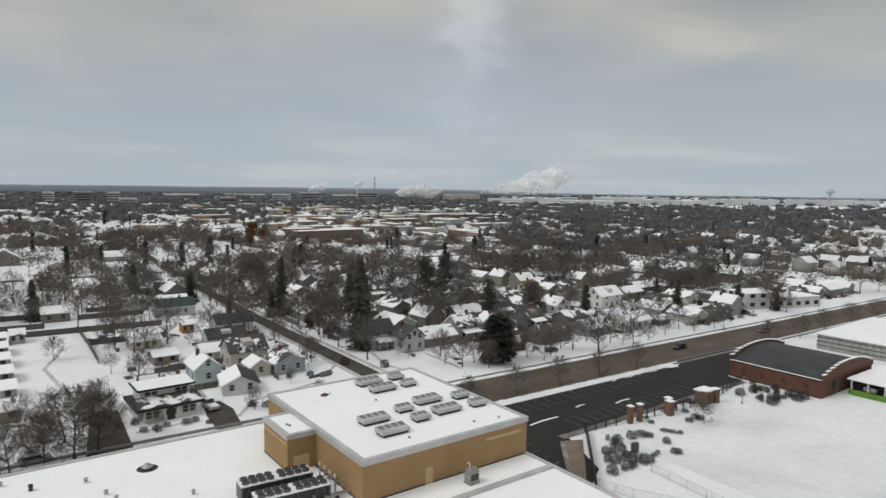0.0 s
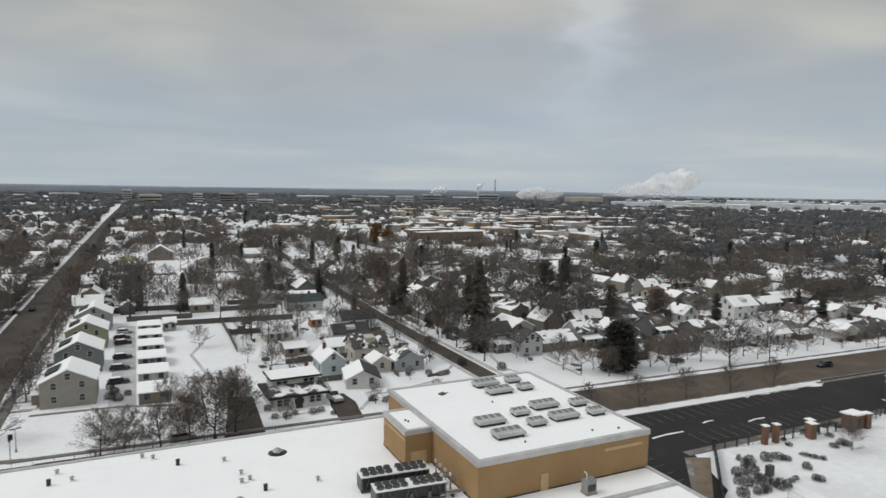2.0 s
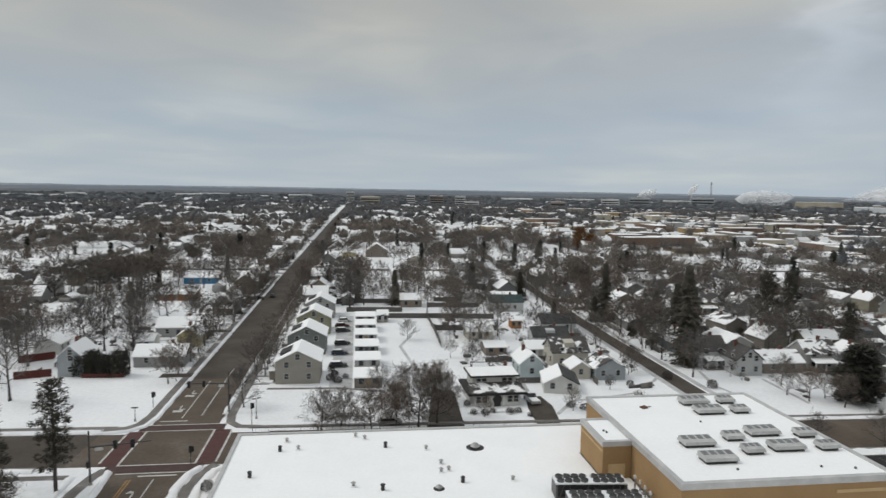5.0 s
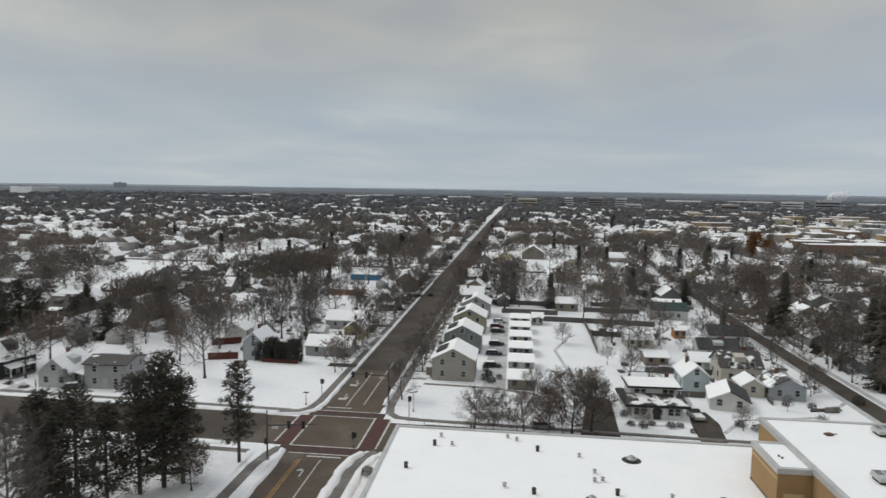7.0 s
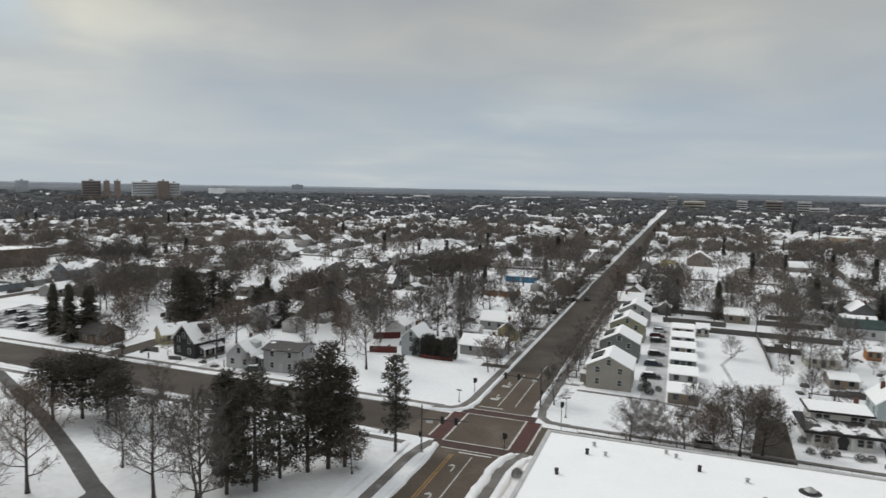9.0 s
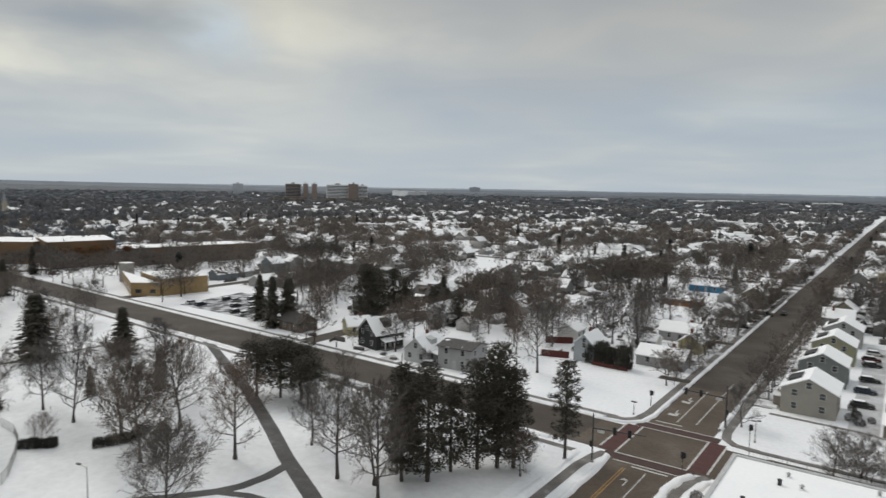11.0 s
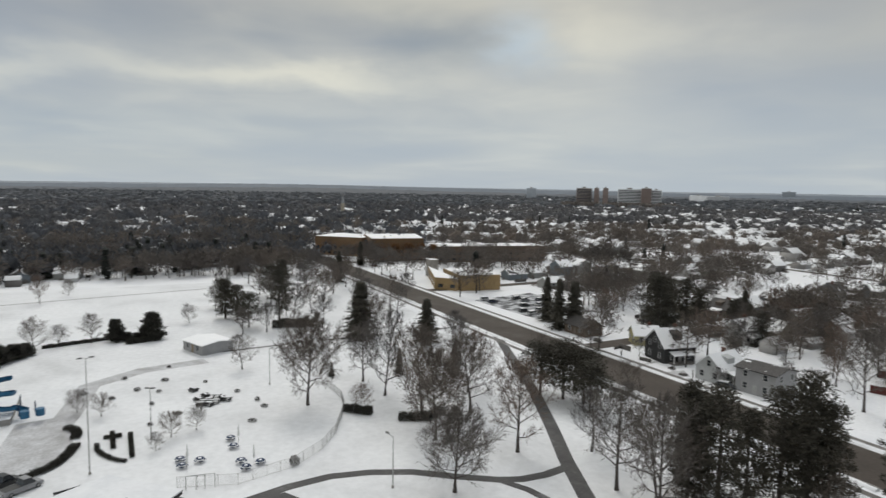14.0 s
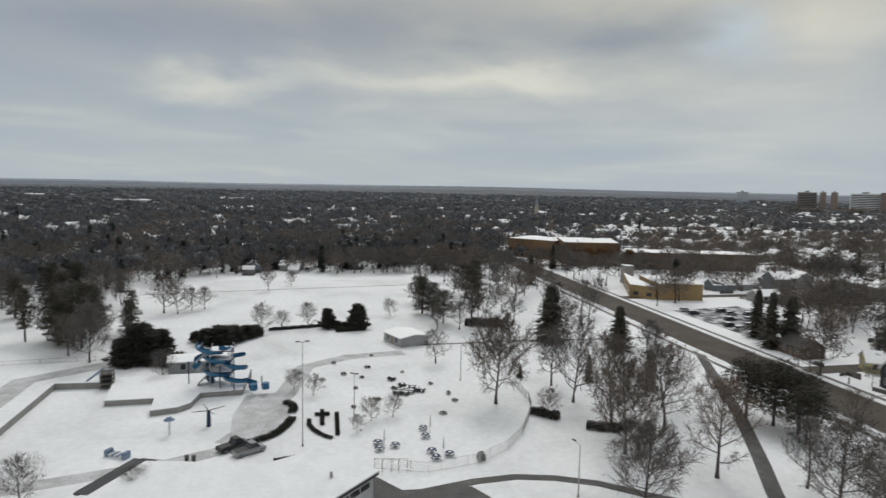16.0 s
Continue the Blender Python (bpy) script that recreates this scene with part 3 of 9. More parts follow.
def bare_tree(seed, h, wide, limbs, subs, subs2, twigs, tw, sides, fine=True, low=.2, haze=0):
    """The trunk and the crown of a leafless tree; its limbs fork three times and end in twigs."""
    r = random.Random(seed)
    trunk, crown = Geo(), Geo()
    fork = h * low * r.uniform(0.8, 1.3)
    r0 = h * 0.0135 + 0.04
    lean = Vector((r.uniform(-.05, .05), r.uniform(-.05, .05), 1)).normalized()
    p0, p1 = Vector((0, 0, -0.1)), lean * fork
    trunk.tube(p0, p0 + lean * 0.5, r0 * 1.5, r0 * 1.05, max(sides + 2, 4), False)
    trunk.tube(p0 + lean * 0.5, p1, r0 * 1.05, r0 * 0.8, max(sides + 2, 4), False)
    bend = (lean + Vector((r.uniform(-.1, .1), r.uniform(-.1, .1), 0))).normalized()
    top = p1 + bend * (h * .93 - fork) * r.uniform(.86, 1)
    trunk.tube(p1, top, r0 * 0.78, r0 * 0.08, max(sides, 3), False)
    for i in range(limbs):
        f = (i + r.random() * .8) / limbs
        base = p1.lerp(top, f * 0.92)
        ang = i * 2.4 + r.uniform(-.5, .5)
        rise = 0.35 + .9 * f + r.uniform(-.2, .25)
        d = Vector((math.cos(ang), math.sin(ang), rise)).normalized()
        # the crown is a tall rounded dome, widest below its middle
        length = h * (.40 * (1 - f) ** .7 * (.62 + .9 * min(f, .35)) + .06) * r.uniform(.75, 1.2) * wide
        if base.z + d.z * length > h * .98:
            length = (h * .98 - base.z) / max(d.z, .2)
        knee = base + d * length * .45
        d2 = jitter(r, d + Vector((0, 0, .35)), .3)
        end = knee + d2 * length * .55
        rl = r0 * (.44 - .26 * f)
        trunk.tube(base, knee, rl, rl * .55, max(sides - 1, 3), False)
        crown.tube(knee, end, rl * .55, rl * .12, 3, False)
        for j in range(subs):
            s = .15 + .85 * (j + r.random()) / subs
            b2 = base + d * length * s if s < .45 else knee + d2 * length * (s - .45)
            d3 = jitter(r, (d2 if s > .45 else d), .8)
            d3.z += .18
            l3 = (length * .75 + h * .03) * r.uniform(.30, .52) * (1.2 - .5 * s)
            e3 = b2 + d3 * l3
            if fine:
                crown.tube(b2, e3, rl * .20, rl * .05, 3, False)
            else:
                sliver(crown, b2, e3, tw * .8, r)
            for k in range(subs2):
                b4 = b2.lerp(e3, .1 + .9 * (k + r.random()) / subs2)
                d4 = jitter(r, d3, .9)
                l4 = l3 * r.uniform(.4, .75) + h * .01
                e4 = b4 + d4 * l4
                sliver(crown, b4, e4, (max(rl * .13, tw * 1.2) if fine else tw * r.uniform(.6, 1.3)), r)
                for q in range(twigs):
                    b5 = b4.lerp(e4, r.random())
                    d5 = jitter(r, d4, .8)
                    sliver(crown, b5, b5 + d5 * r.uniform(.25, .6) * h / 10, tw * r.uniform(.7, 1.3), r)
    # the finest twigs fill a lumpy dome, fanning out and up from the fork
    for _ in range(haze):
        a, u, s = r.uniform(0, 6.283), r.uniform(-.8, 1), r.random() ** .42
        d = Vector((math.cos(a) * math.sqrt(1 - u * u), math.sin(a) * math.sqrt(1 - u * u), u))
        s *= .9 + .28 * noise.noise(d * 1.9 + Vector((seed * 3.7, 0, 0)))
        c = Vector((d.x * s * h * .30 * wide, d.y * s * h * .30 * wide, h * (.58 + low * .2) + d.z * s * h * (.37 - low * .2)))
        out = jitter(r, (c - p1 * .7).normalized(), .95)
        b = c - out * h * r.uniform(.02, .05)
        sliver(crown, b, c + out * h * r.uniform(.02, .05), tw * r.uniform(.7, 1.3), r)
    return trunk, crown


def pine(seed, h, wide, clumps, tris, bare=0.25, size=0.42):
    """An open-crowned pine: a tall trunk, uneven limbs and flat tufts of needles."""
    r = random.Random(seed)
    trunk, crown = Geo(), Geo()
    r0 = h * 0.014 + 0.06
    trunk.tube((0, 0, -.1), (0, 0, h * .55), r0, r0 * .65, 6, False)
    trunk.tube((0, 0, h * .55), (0, 0, h * .97), r0 * .65, .03, 5, False)
    for i in range(clumps):
        f = (i + r.random()) / clumps
        z = h * (bare + (1 - bare) * f)
        ang = i * 2.39996 + r.uniform(-.5, .5)
        reach = wide * (1.05 - f) ** .6 * r.uniform(.35, 1.0) if f > .12 else wide * r.uniform(.3, .7)
        e = Vector((math.cos(ang) * reach, math.sin(ang) * reach, z + reach * r.uniform(-.05, .25)))
        trunk.tube((0, 0, z - reach * .1), e, r0 * .22, .02, 3, False)
        rad = wide * r.uniform(.25, .42)
        for k in range(tris):
            a, b = r.uniform(0, 6.283), r.random() ** .5
            c = e + Vector((math.cos(a) * b * rad, math.sin(a) * b * rad, r.uniform(-.4, .5) * rad))
            out = Vector((math.cos(a) * .6 + r.uniform(-.6, .6), math.sin(a) * .6 + r.uniform(-.6, .6), r.uniform(-.3, .7)))
            sliver(crown, c, c + out.normalized() * size * r.uniform(1.8, 3.4), size * r.uniform(.6, 1.0), r)
    return trunk, crown


def spruce(seed, h, wide, rows, arms, size=0.35, tris=5):
    """A pointed spruce: whorls of drooping boughs that shorten towards the tip."""
    r = random.Random(seed)
    trunk, crown = Geo(), Geo()
    trunk.tube((0, 0, -.1), (0, 0, h), h * .014 + .05, .02, 6, False)
    for i in range(rows):
        f = (i + r.uniform(.1, .9)) / rows
        for k in range(arms):
            g_ = min(.99, max(0, f + r.uniform(-.04, .04)))
            z = h * (.05 + .93 * g_)
            ang = r.uniform(0, 6.283)
            reach = wide * (1 - g_) ** .8 * r.uniform(.45, 1.12) + .12
            d = Vector((math.cos(ang), math.sin(ang), r.uniform(-.38, .0)))
            b, e = Vector((0, 0, z)), Vector((0, 0, z)) + d * reach
            side = Vector((-math.sin(ang), math.cos(ang), 0))
            for q in range(tris):
                s = (q + r.random()) / tris
                c = b.lerp(e, s)
                wd = size * (1.5 - s) * r.uniform(.8, 1.5) * (0.5 + h / 16)
                tip = c + d * wd * 1.1 + Vector((0, 0, -.35 * wd)) + side * r.uniform(-.4, .4) * wd
                crown.add([c - side * wd + Vector((0, 0, -.25 * wd)), c + side * wd + Vector((0, 0, -.25 * wd)), tip, c + Vector((0, 0, .3 * wd))], [(0, 3, 2), (3, 1, 2)])
    return trunk, crown


class Kind:
    """A stock of tree shapes of one kind, whose meshes are shared by all the trees of that kind."""

    def __init__(self, name, label, category, group, make, seeds, leaf):
        self.name, self.label, self.category, self.group = name, label, category, group
        self.make, self.seeds, self.leaf, self.stock = make, seeds, leaf, {}

    def plant(self, x, y, size, r, z=0.0, label="", slim=1.0):
        seed = r.choice(self.seeds)
        if seed not in self.stock:
            t, c = self.make(seed)
            self.stock[seed] = (t.mesh("trunk", BARK), c.mesh("crown", self.leaf))
        root = new(self.name)
        turn = r.uniform(0, 360)
        root.matrix_basis = pose(x, y, z, 0, 0, turn) @ Matrix.Diagonal((size * slim * r.uniform(.92, 1.1), size * slim * r.uniform(.92, 1.1), size, 1))
        tagged(root, label or self.label, self.category, self.group)
        for nm, me in zip(("trunk", "crown"), self.stock[seed]):
            ob = new(nm, me)
            ob.parent = root
        return root


# all stocks are 10 m high, and are scaled when planted
NEAR_BARE = Kind("bare_tree", "leafless deciduous tree with fine grey-brown twigs in snow", "tree", "bare park trees", lambda s: bare_tree(s, 10, 1.15, 18, 7, 6, 5, .031, 5, True, .15, 1200), (1, 2, 3, 4, 5, 6), TWIG)
BUSHY = Kind("bare_tree", "broad leafless tree that forks low over the snow", "tree", "bare park trees", lambda s: bare_tree(s, 10, 1.45, 17, 7, 6, 4, .038, 4, True, .07, 1400), (7, 8, 9), TWIG)
DENSE = Kind("bare_tree", "broad leafless oak dense with fine dark twigs", "tree", "bare park trees", lambda s: bare_tree(s, 10, 1.4, 20, 8, 7, 5, .042, 5, True, .11, 3200), (10,), TWIG)
MID_BARE = Kind("bare_tree", "leafless grey-brown tree standing between the houses", "tree", "bare town trees", lambda s: bare_tree(s, 10, 1.3, 13, 5, 5, 1, .11, 3, False, .17, 620), (11, 12, 13, 14, 15, 16), TWIG)
NEAR_PINE = Kind("pine_tree", "tall dark green pine with open uneven crown", "tree", "park pines", lambda s: pine(s, 10, 2.0, 36, 85, .24, .14), (21, 22, 23), NEEDLE)
FULL_PINE = Kind("pine_tree", "tall dense dark green pine clothed almost to the ground", "tree", "park pines", lambda s: pine(s, 10, 2.2, 50, 105, .10, .14), (24, 25, 26), NEEDLE)
FLAT_PINE = Kind("pine_tree", "broad flat-topped dark pine with bare lower trunk", "tree", "park pines", lambda s: pine(s, 10, 4.2, 50, 100, .26, .17), (27, 28), NEEDLE)
NEAR_SPRUCE = Kind("spruce_tree", "pointed dark green spruce with drooping boughs", "tree", "spruces", lambda s: spruce(s, 10, 2.5, 34, 12, .23, 6), (31, 32, 33), NEEDLE)

# ---------------------------------------------------------------- town beyond
def on_road(x, y, m):
    if abs(x - MAIN_X) < MAIN_W / 2 + m or abs(y - cross_y(x)) < CROSS_W / 2 + m:
        return True
    if y > 110 and abs(x - (76 + max(0, y - 210) * .05)) < 3.5 + m:
        return True
    return y > 150 and (any(abs(x - a) < 3.4 + m for a in NS) or any(abs(y - (b - x * 20 / 700)) < 3.4 + m for b in EW))


KEEP = []      # discs that the scattered town leaves free: x, y, radius


def town(x, y):
    """Whether houses may stand here: north of the cross street, or beyond the park."""
    if y > cross_y(x) + 8:
        return True
    return x < -325 + min(95, max(0, (-y - 30) * 1.2))


def seen(x, y):
    a = math.degrees(math.atan2(x, y))
    return -118 < a < 76


def clear(x, y, m):
    return not on_road(x, y, m) and all((x - a) ** 2 + (y - b) ** 2 > (c + m) ** 2 for a, b, c in KEEP)


def inside(x, y, areas):
    return any(a < x < b and c < y < d for a, b, c, d in areas)
# ---------------------------------------------------------------- street edges and markings
DIRTY = material("packed_grey_snow", [(0.3, (0.42, 0.41, 0.41)), (0.55, (0.60, 0.60, 0.61)), (0.8, (0.74, 0.745, 0.76))], scale=0.25, fine_scale=2.0, fine_amount=0.3, rough=0.8)
PATHWAY = material("dark_path_asphalt", [(0.3, (0.075, 0.072, 0.072)), (0.6, (0.12, 0.115, 0.112)), (0.8, (0.26, 0.26, 0.265))], scale=0.3, fine_scale=2.5, fine_amount=0.3)
EARTH = material("bare_wet_earth", [(0.3, (0.045, 0.036, 0.028)), (0.7, (0.085, 0.068, 0.052))], scale=0.4, fine_amount=0.4)


def snow_bank(name, pts, width, high, label):
    """A ploughed bank of snow along a line, uneven in height and width."""
    g = Geo()
    fine = []
    for (xa, ya), (xb, yb) in zip(pts, pts[1:]):
        n = max(1, int(math.hypot(xb - xa, yb - ya) / 1.6))
        fine += [(xa + (xb - xa) * k / n, ya + (yb - ya) * k / n) for k in range(n)]
    fine.append(pts[-1])
    for i, (x, y) in enumerate(fine):
        a, b = Vector(fine[max(i - 1, 0)]), Vector(fine[min(i + 1, len(fine) - 1)])
        d = (b - a).normalized()
        o = Vector((-d.y, d.x))
        for k, (u, v) in enumerate(((-.5, 0), (-.3, .75), (0, 1), (.3, .7), (.5, 0))):
            w = 1 + .8 * noise.noise((x * .55 + k * 1.7, y * .55, 2.0))
            h = max(0, high * v * (1 + .8 * noise.noise((x * .45, y * .45 + k, 5.0))))
            g.v.append((x + o.x * u * width * w, y + o.y * u * width * w, h + .004))
    for i in range(len(fine) - 1):
        g.f += [(5 * i + k, 5 * i + 5 + k, 5 * i + 6 + k, 5 * i + 1 + k) for k in range(4)]
    return solid(name, g, SNOW, label, "snow bank", "structure", smooth=True)


def band(name, pts, width, z, mat, label, category, thick=0.0):
    return solid(name, Geo().strip(pts, width, max(0.0, z - 0.02 - thick), z), mat, label, category, "structure")


cyp = cross_y
WEST = [(-420, cyp(-420)), (-300, cyp(-300)), (-180, cyp(-180)), (-90, cyp(-90)), (-48, cyp(-48))]
EAST = [(-16, cyp(-16)), (60, cyp(60)), (140, cyp(140)), (230, cyp(230)), (330, cyp(330))]


def shift(pts, dy):
    return [(x, y + dy) for x, y in pts]


def kerb(pts):
    """A concrete kerb, 15 cm high."""
    return solid("kerb", Geo().strip(pts, 0.22, 0, 0.15), KERB, "grey concrete kerb with dirty snow", "kerb", "structure")


for s in (-1, 1):
    kerb(shift(WEST, s * (CROSS_W / 2 + .1)))
    kerb(shift(EAST, s * (CROSS_W / 2 + .1)))
    kerb([(MAIN_X + s * (MAIN_W / 2 + .1), 10), (MAIN_X + s * (MAIN_W / 2 + .1), 98)])
    kerb([(MAIN_X + s * (MAIN_W / 2 + .1), 126), (MAIN_X + s * (MAIN_W / 2 + .1), 420)])
snow_bank("snow_bank", [(-37.9, 20), (-37.9, 96), (-38.2, 100), (-38.5, 102.4)], 1.2, .45, "ploughed snow bank beside the kerb")
snow_bank("snow_bank", [(-26.7, 20), (-26.6, 96), (-26.0, 100.5), (-24.8, 102.8)], 1.7, .5, "ploughed snow bank beside the kerb")
snow_bank("snow_bank", [(-47, 118.9), (-41.6, 119.6), (-39.2, 121.8), (-38.3, 126), (-38.3, 300)], 1.0, .4, "low ploughed snow bank beside the kerb")
snow_bank("snow_bank", [(-25.9, 127), (-25.9, 300)], 1.0, .4, "low ploughed snow bank beside the kerb")
snow_bank("snow_bank", shift([(-340, cyp(-340)), (-46, cyp(-46))], 8.0), 1.6, .4, "ploughed snow bank beside the kerb")
snow_bank("snow_bank", shift([(-340, cyp(-340)), (-50, cyp(-50))], -8.0), 1.6, .4, "ploughed snow bank beside the kerb")
snow_bank("snow_bank", shift([(80, cyp(80)), (330, cyp(330))], 8.0), 1.6, .35, "ploughed snow bank beside the kerb")
snow_bank("snow_bank", [(-23.4, 50), (-23.3, 97), (-22.4, 101.6), (-20.6, 103.0)], 1.5, .4, "snow heaped behind the pavement")
snow_bank("snow_bank", [(-43.2, 20), (-43.2, 97), (-43.4, 101)], 1.3, .3, "snow heaped behind the pavement")
band("pavement", [(-41, 10), (-41, 96), (-40.3, 101), (-39.3, 103.6)], 1.8, .05, WALK, "swept concrete pavement with snow at its edges", "pavement")
band("pavement", [(-25.0, 10), (-25.0, 96.5), (-24.2, 101.6), (-22.6, 104.2)], 1.6, .05, WALK, "swept concrete pavement with snow at its edges", "pavement")
band("pavement", [(-46, 121.0), (-42.2, 121.6), (-40.5, 123.6), (-39.8, 128), (-39.8, 330)], 1.6, .048, WALK, "snowy concrete pavement", "pavement")
band("pavement", [(-18, 120.3), (-22.0, 120.8), (-23.9, 123), (-24.5, 127), (-24.5, 330)], 1.7, .048, WALK, "snowy concrete pavement", "pavement")
band("pavement", shift([(-300, cyp(-300)), (-44, cyp(-44))], 10.2), 1.4, .04, WALK, "snowy concrete pavement", "pavement")
band("pavement", shift([(-300, cyp(-300)), (-44, cyp(-44))], -10.4), 1.5, .04, WALK, "snowy concrete pavement", "pavement")
band("pavement", shift([(-20, cyp(-20)), (60, cyp(60)), (330, cyp(330))], 9.4), 1.5, .04, WALK, "snowy concrete pavement", "pavement")
band("pavement", [(-19, 104.2), (40, 102.8), (66, 102.3)], 1.4, .04, WALK, "snowy concrete pavement", "pavement")
band("pavement", [(70, cyp(70) - 8.4), (144, cyp(144) - 8.4), (330, cyp(330) - 8.4)], 1.2, .05, WALK, "swept concrete pavement", "pavement")

for x0 in (73.0, 80.2):
    band("street_verge", [(x0 - .6, 122), (x0, 210), (x0 + 3, 300), (x0 + 10, 420)], 1.5, .03, DIRTY, "strip of dirty ploughed snow beside the street", "snow")
for pts in ([(40, 122), (46, 130), (52, 131), (62, 134)], [(37.6, 134), (38.6, 146), (36, 160), (43, 178)], [(48, 146), (50.5, 156), (47, 164)], [(62, 138), (70, 142), (73, 146)], [(56, 142), (57, 152)],
            [(22, 124), (33, 124.6)], [(66, 158), (70, 172), (69, 190)], [(8, 146), (14, 160), (12, 180), (18, 200)], [(28, 160), (30, 176)], [(86, 150), (83, 138), (86, 124)], [(98, 142), (97, 124)],
            [(-58, 172), (-50, 176), (-42, 176)], [(-60, 190), (-48, 194), (-41, 194)], [(-98, 128), (-98, 122)], [(-118, 131), (-117, 122)]):
    band("trodden_path", pts, .9, .022, DIRTY, "narrow path trodden through the garden snow", "path")

# the crossing: paver bands between white lines
for x0, x1, y0, y1 in ((-41.0, -38.2, 105.0, 119.5), (-25.9, -23.1, 105.0, 119.5), (-39.6, -24.5, 119.6, 122.4), (-39.6, -24.5, 101.9, 104.9)):
    solid("crosswalk", Geo().box(x0, x1, y0, y1, .026, .036), PAVER if y1 - y0 > 8 else WORN_PAVER, "dull red paver crosswalk band", "crosswalk", "structure")
for x0, x1, y0, y1 in ((-41.35, -41.0, 106, 118.8), (-38.2, -37.85, 105, 119.4), (-26.25, -25.9, 105, 119.4), (-23.1, -22.75, 105.2, 118.6),
                       (-38.2, -25.9, 119.4, 119.7), (-38.2, -25.9, 122.4, 122.7), (-38.2, -25.9, 104.7, 105.0), (-37.2, -26.2, 101.6, 101.9),
                       (-33.6, -27.8, 100.5, 100.9), (-37.2, -32.2, 124.3, 124.7)):
    solid("road_marking", Geo().box(x0, x1, y0, y1, .037, .042), PAINT, "worn white road line", "road line", "structure")
for x, y0, y1, m in ((-34.7, 20, 99.5, YELLOW), (-34.25, 20, 99.5, YELLOW), (-30.9, 60, 99.5, PAINT), (-33.6, 126, 150, PAINT), (-30.2, 127, 160, PAINT)):
    solid("road_marking", Geo().box(x - .1, x + .1, y0, y1, .031, .036), m, "worn painted lane line", "road line", "structure")


def arrow(x, y, turn):
    g = Geo().box(-.12, .12, -1.4, .6, .031, .037).prism([(-.12, .6), (-1.1, .5), (-.6, 1.4), (.12, .85)], .031, .037)
    solid("road_marking", g, PAINT, "worn white turn arrow on asphalt", "road arrow", "structure", at=(x, y, 0), turn=turn)


arrow(-32.4, 94.5, 0)
arrow(-32.4, 84, 0)
arrow(-35.4, 132, 180)
arrow(-35.4, 142, 180)
for y in (129.5, 139):
    solid("road_marking", Geo().box(-36.4, -34.6, y, y + 1.2, .031, .037), PAINT, "worn white word blocks on asphalt", "road marking", "structure")


# ---------------------------------------------------------------- signals and lamps
def signal_mast(at, turn, reach, heads, high=8.3):
    root = thing("traffic_signal", "dark steel traffic signal mast with hanging heads", "traffic light", (*at, 0), turn, "traffic signals")
    part("pole", Geo().tube((0, 0, 0), (0, 0, high), .16, .11, 8), POLE, root)
    part("base", Geo().tube((0, 0, 0), (0, 0, .35), .32, .3, 8), KERB, root)
    part("arm", Geo().tube((0, 0, 5.8), (reach, 0, 6.2), .15, .10, 6), POLE, root)
    for x in heads:
        h = part("signal_head", Geo().box(x - .27, x + .27, -.18, .18, 5.35, 6.65), DARK, root)
        for k in range(3):
            part("lens", Geo().tube((x, -.17, 5.65 + k * .35), (x, -.2, 5.65 + k * .35), .12, .12, 8), GLASS, h)
    part("side_head", Geo().box(-.45, -.15, -.15, .15, 2.6, 3.6), DARK, root)
    part("sign", Geo().box(.8, 1.9, -.03, .03, 5.2, 5.7), TRIM, root)
    return root


signal_mast((-39.6, 98.5), 6, 8.6, (3.6, 6.0))
signal_mast((-25.4, 129.0), 186, 8.0, (4.6, 7.4))


def signal_post(at, high, label):
    root = thing("signal_post", label, "traffic light", (*at, 0), rng.uniform(-20, 20), "signal posts")
    part("post", Geo().tube((0, 0, 0), (0, 0, high), .07, .06, 7), POLE, root)
    part("signal_head", Geo().box(-.2, .2, -.28, -.05, high - 1.1, high), DARK, root)
    part("signal_head", Geo().box(.12, .45, -.1, .2, high - 1.0, high - .1), DARK, root)
    part("push_button", Geo().box(-.07, .07, -.16, -.06, 1.05, 1.3), STEEL, root)


signal_post((-40.8, 132.5), 3.4, "short signal post on the snowy corner")
signal_post((-26.6, 104.4), 3.2, "signal post on the crossing's corner")
signal_post((-19.8, 121.6), 4.2, "signal post with two heads beside the pavement")


def street_lamp(at, high, arm, turn, heads=1):
    root = thing("street_lamp", "grey steel street lamp with arm", "street lamp", (*at, 0), turn, "street lamps")
    part("pole", Geo().tube((0, 0, 0), (0, 0, high), .11, .06, 7), STEEL, root)
    part("base", Geo().tube((0, 0, 0), (0, 0, .4), .2, .18, 7), KERB, root)
    for k in range(heads):
        s = 1 if k == 0 else -1
        part("arm", Geo().tube((0, 0, high - .15), (s * arm, 0, high + .05), .05, .04, 5), STEEL, root)
        part("head", Geo().box(s * arm - .35, s * arm + .35, -.16, .16, high - .02, high + .14), POLE, root)
    return root


street_lamp((-19.4, 124.6), 4.0, .5, 30, 2)
street_lamp((-41.9, 125.2), 2.6, .25, 0, 2)
street_lamp((-84.2, 38.6), 8.0, 1.6, 190)
street_lamp((-109.2, -1.1), 18.3, .8, 100, 2)
street_lamp((-119.9, 8.4), 9.2, .5, 60, 2)
street_lamp((-142.0, 34.5), 8.4, .6, 60)
for y in (170, 215, 262, 310):
    street_lamp((-40.6, y), 8.5, 1.8, 0)

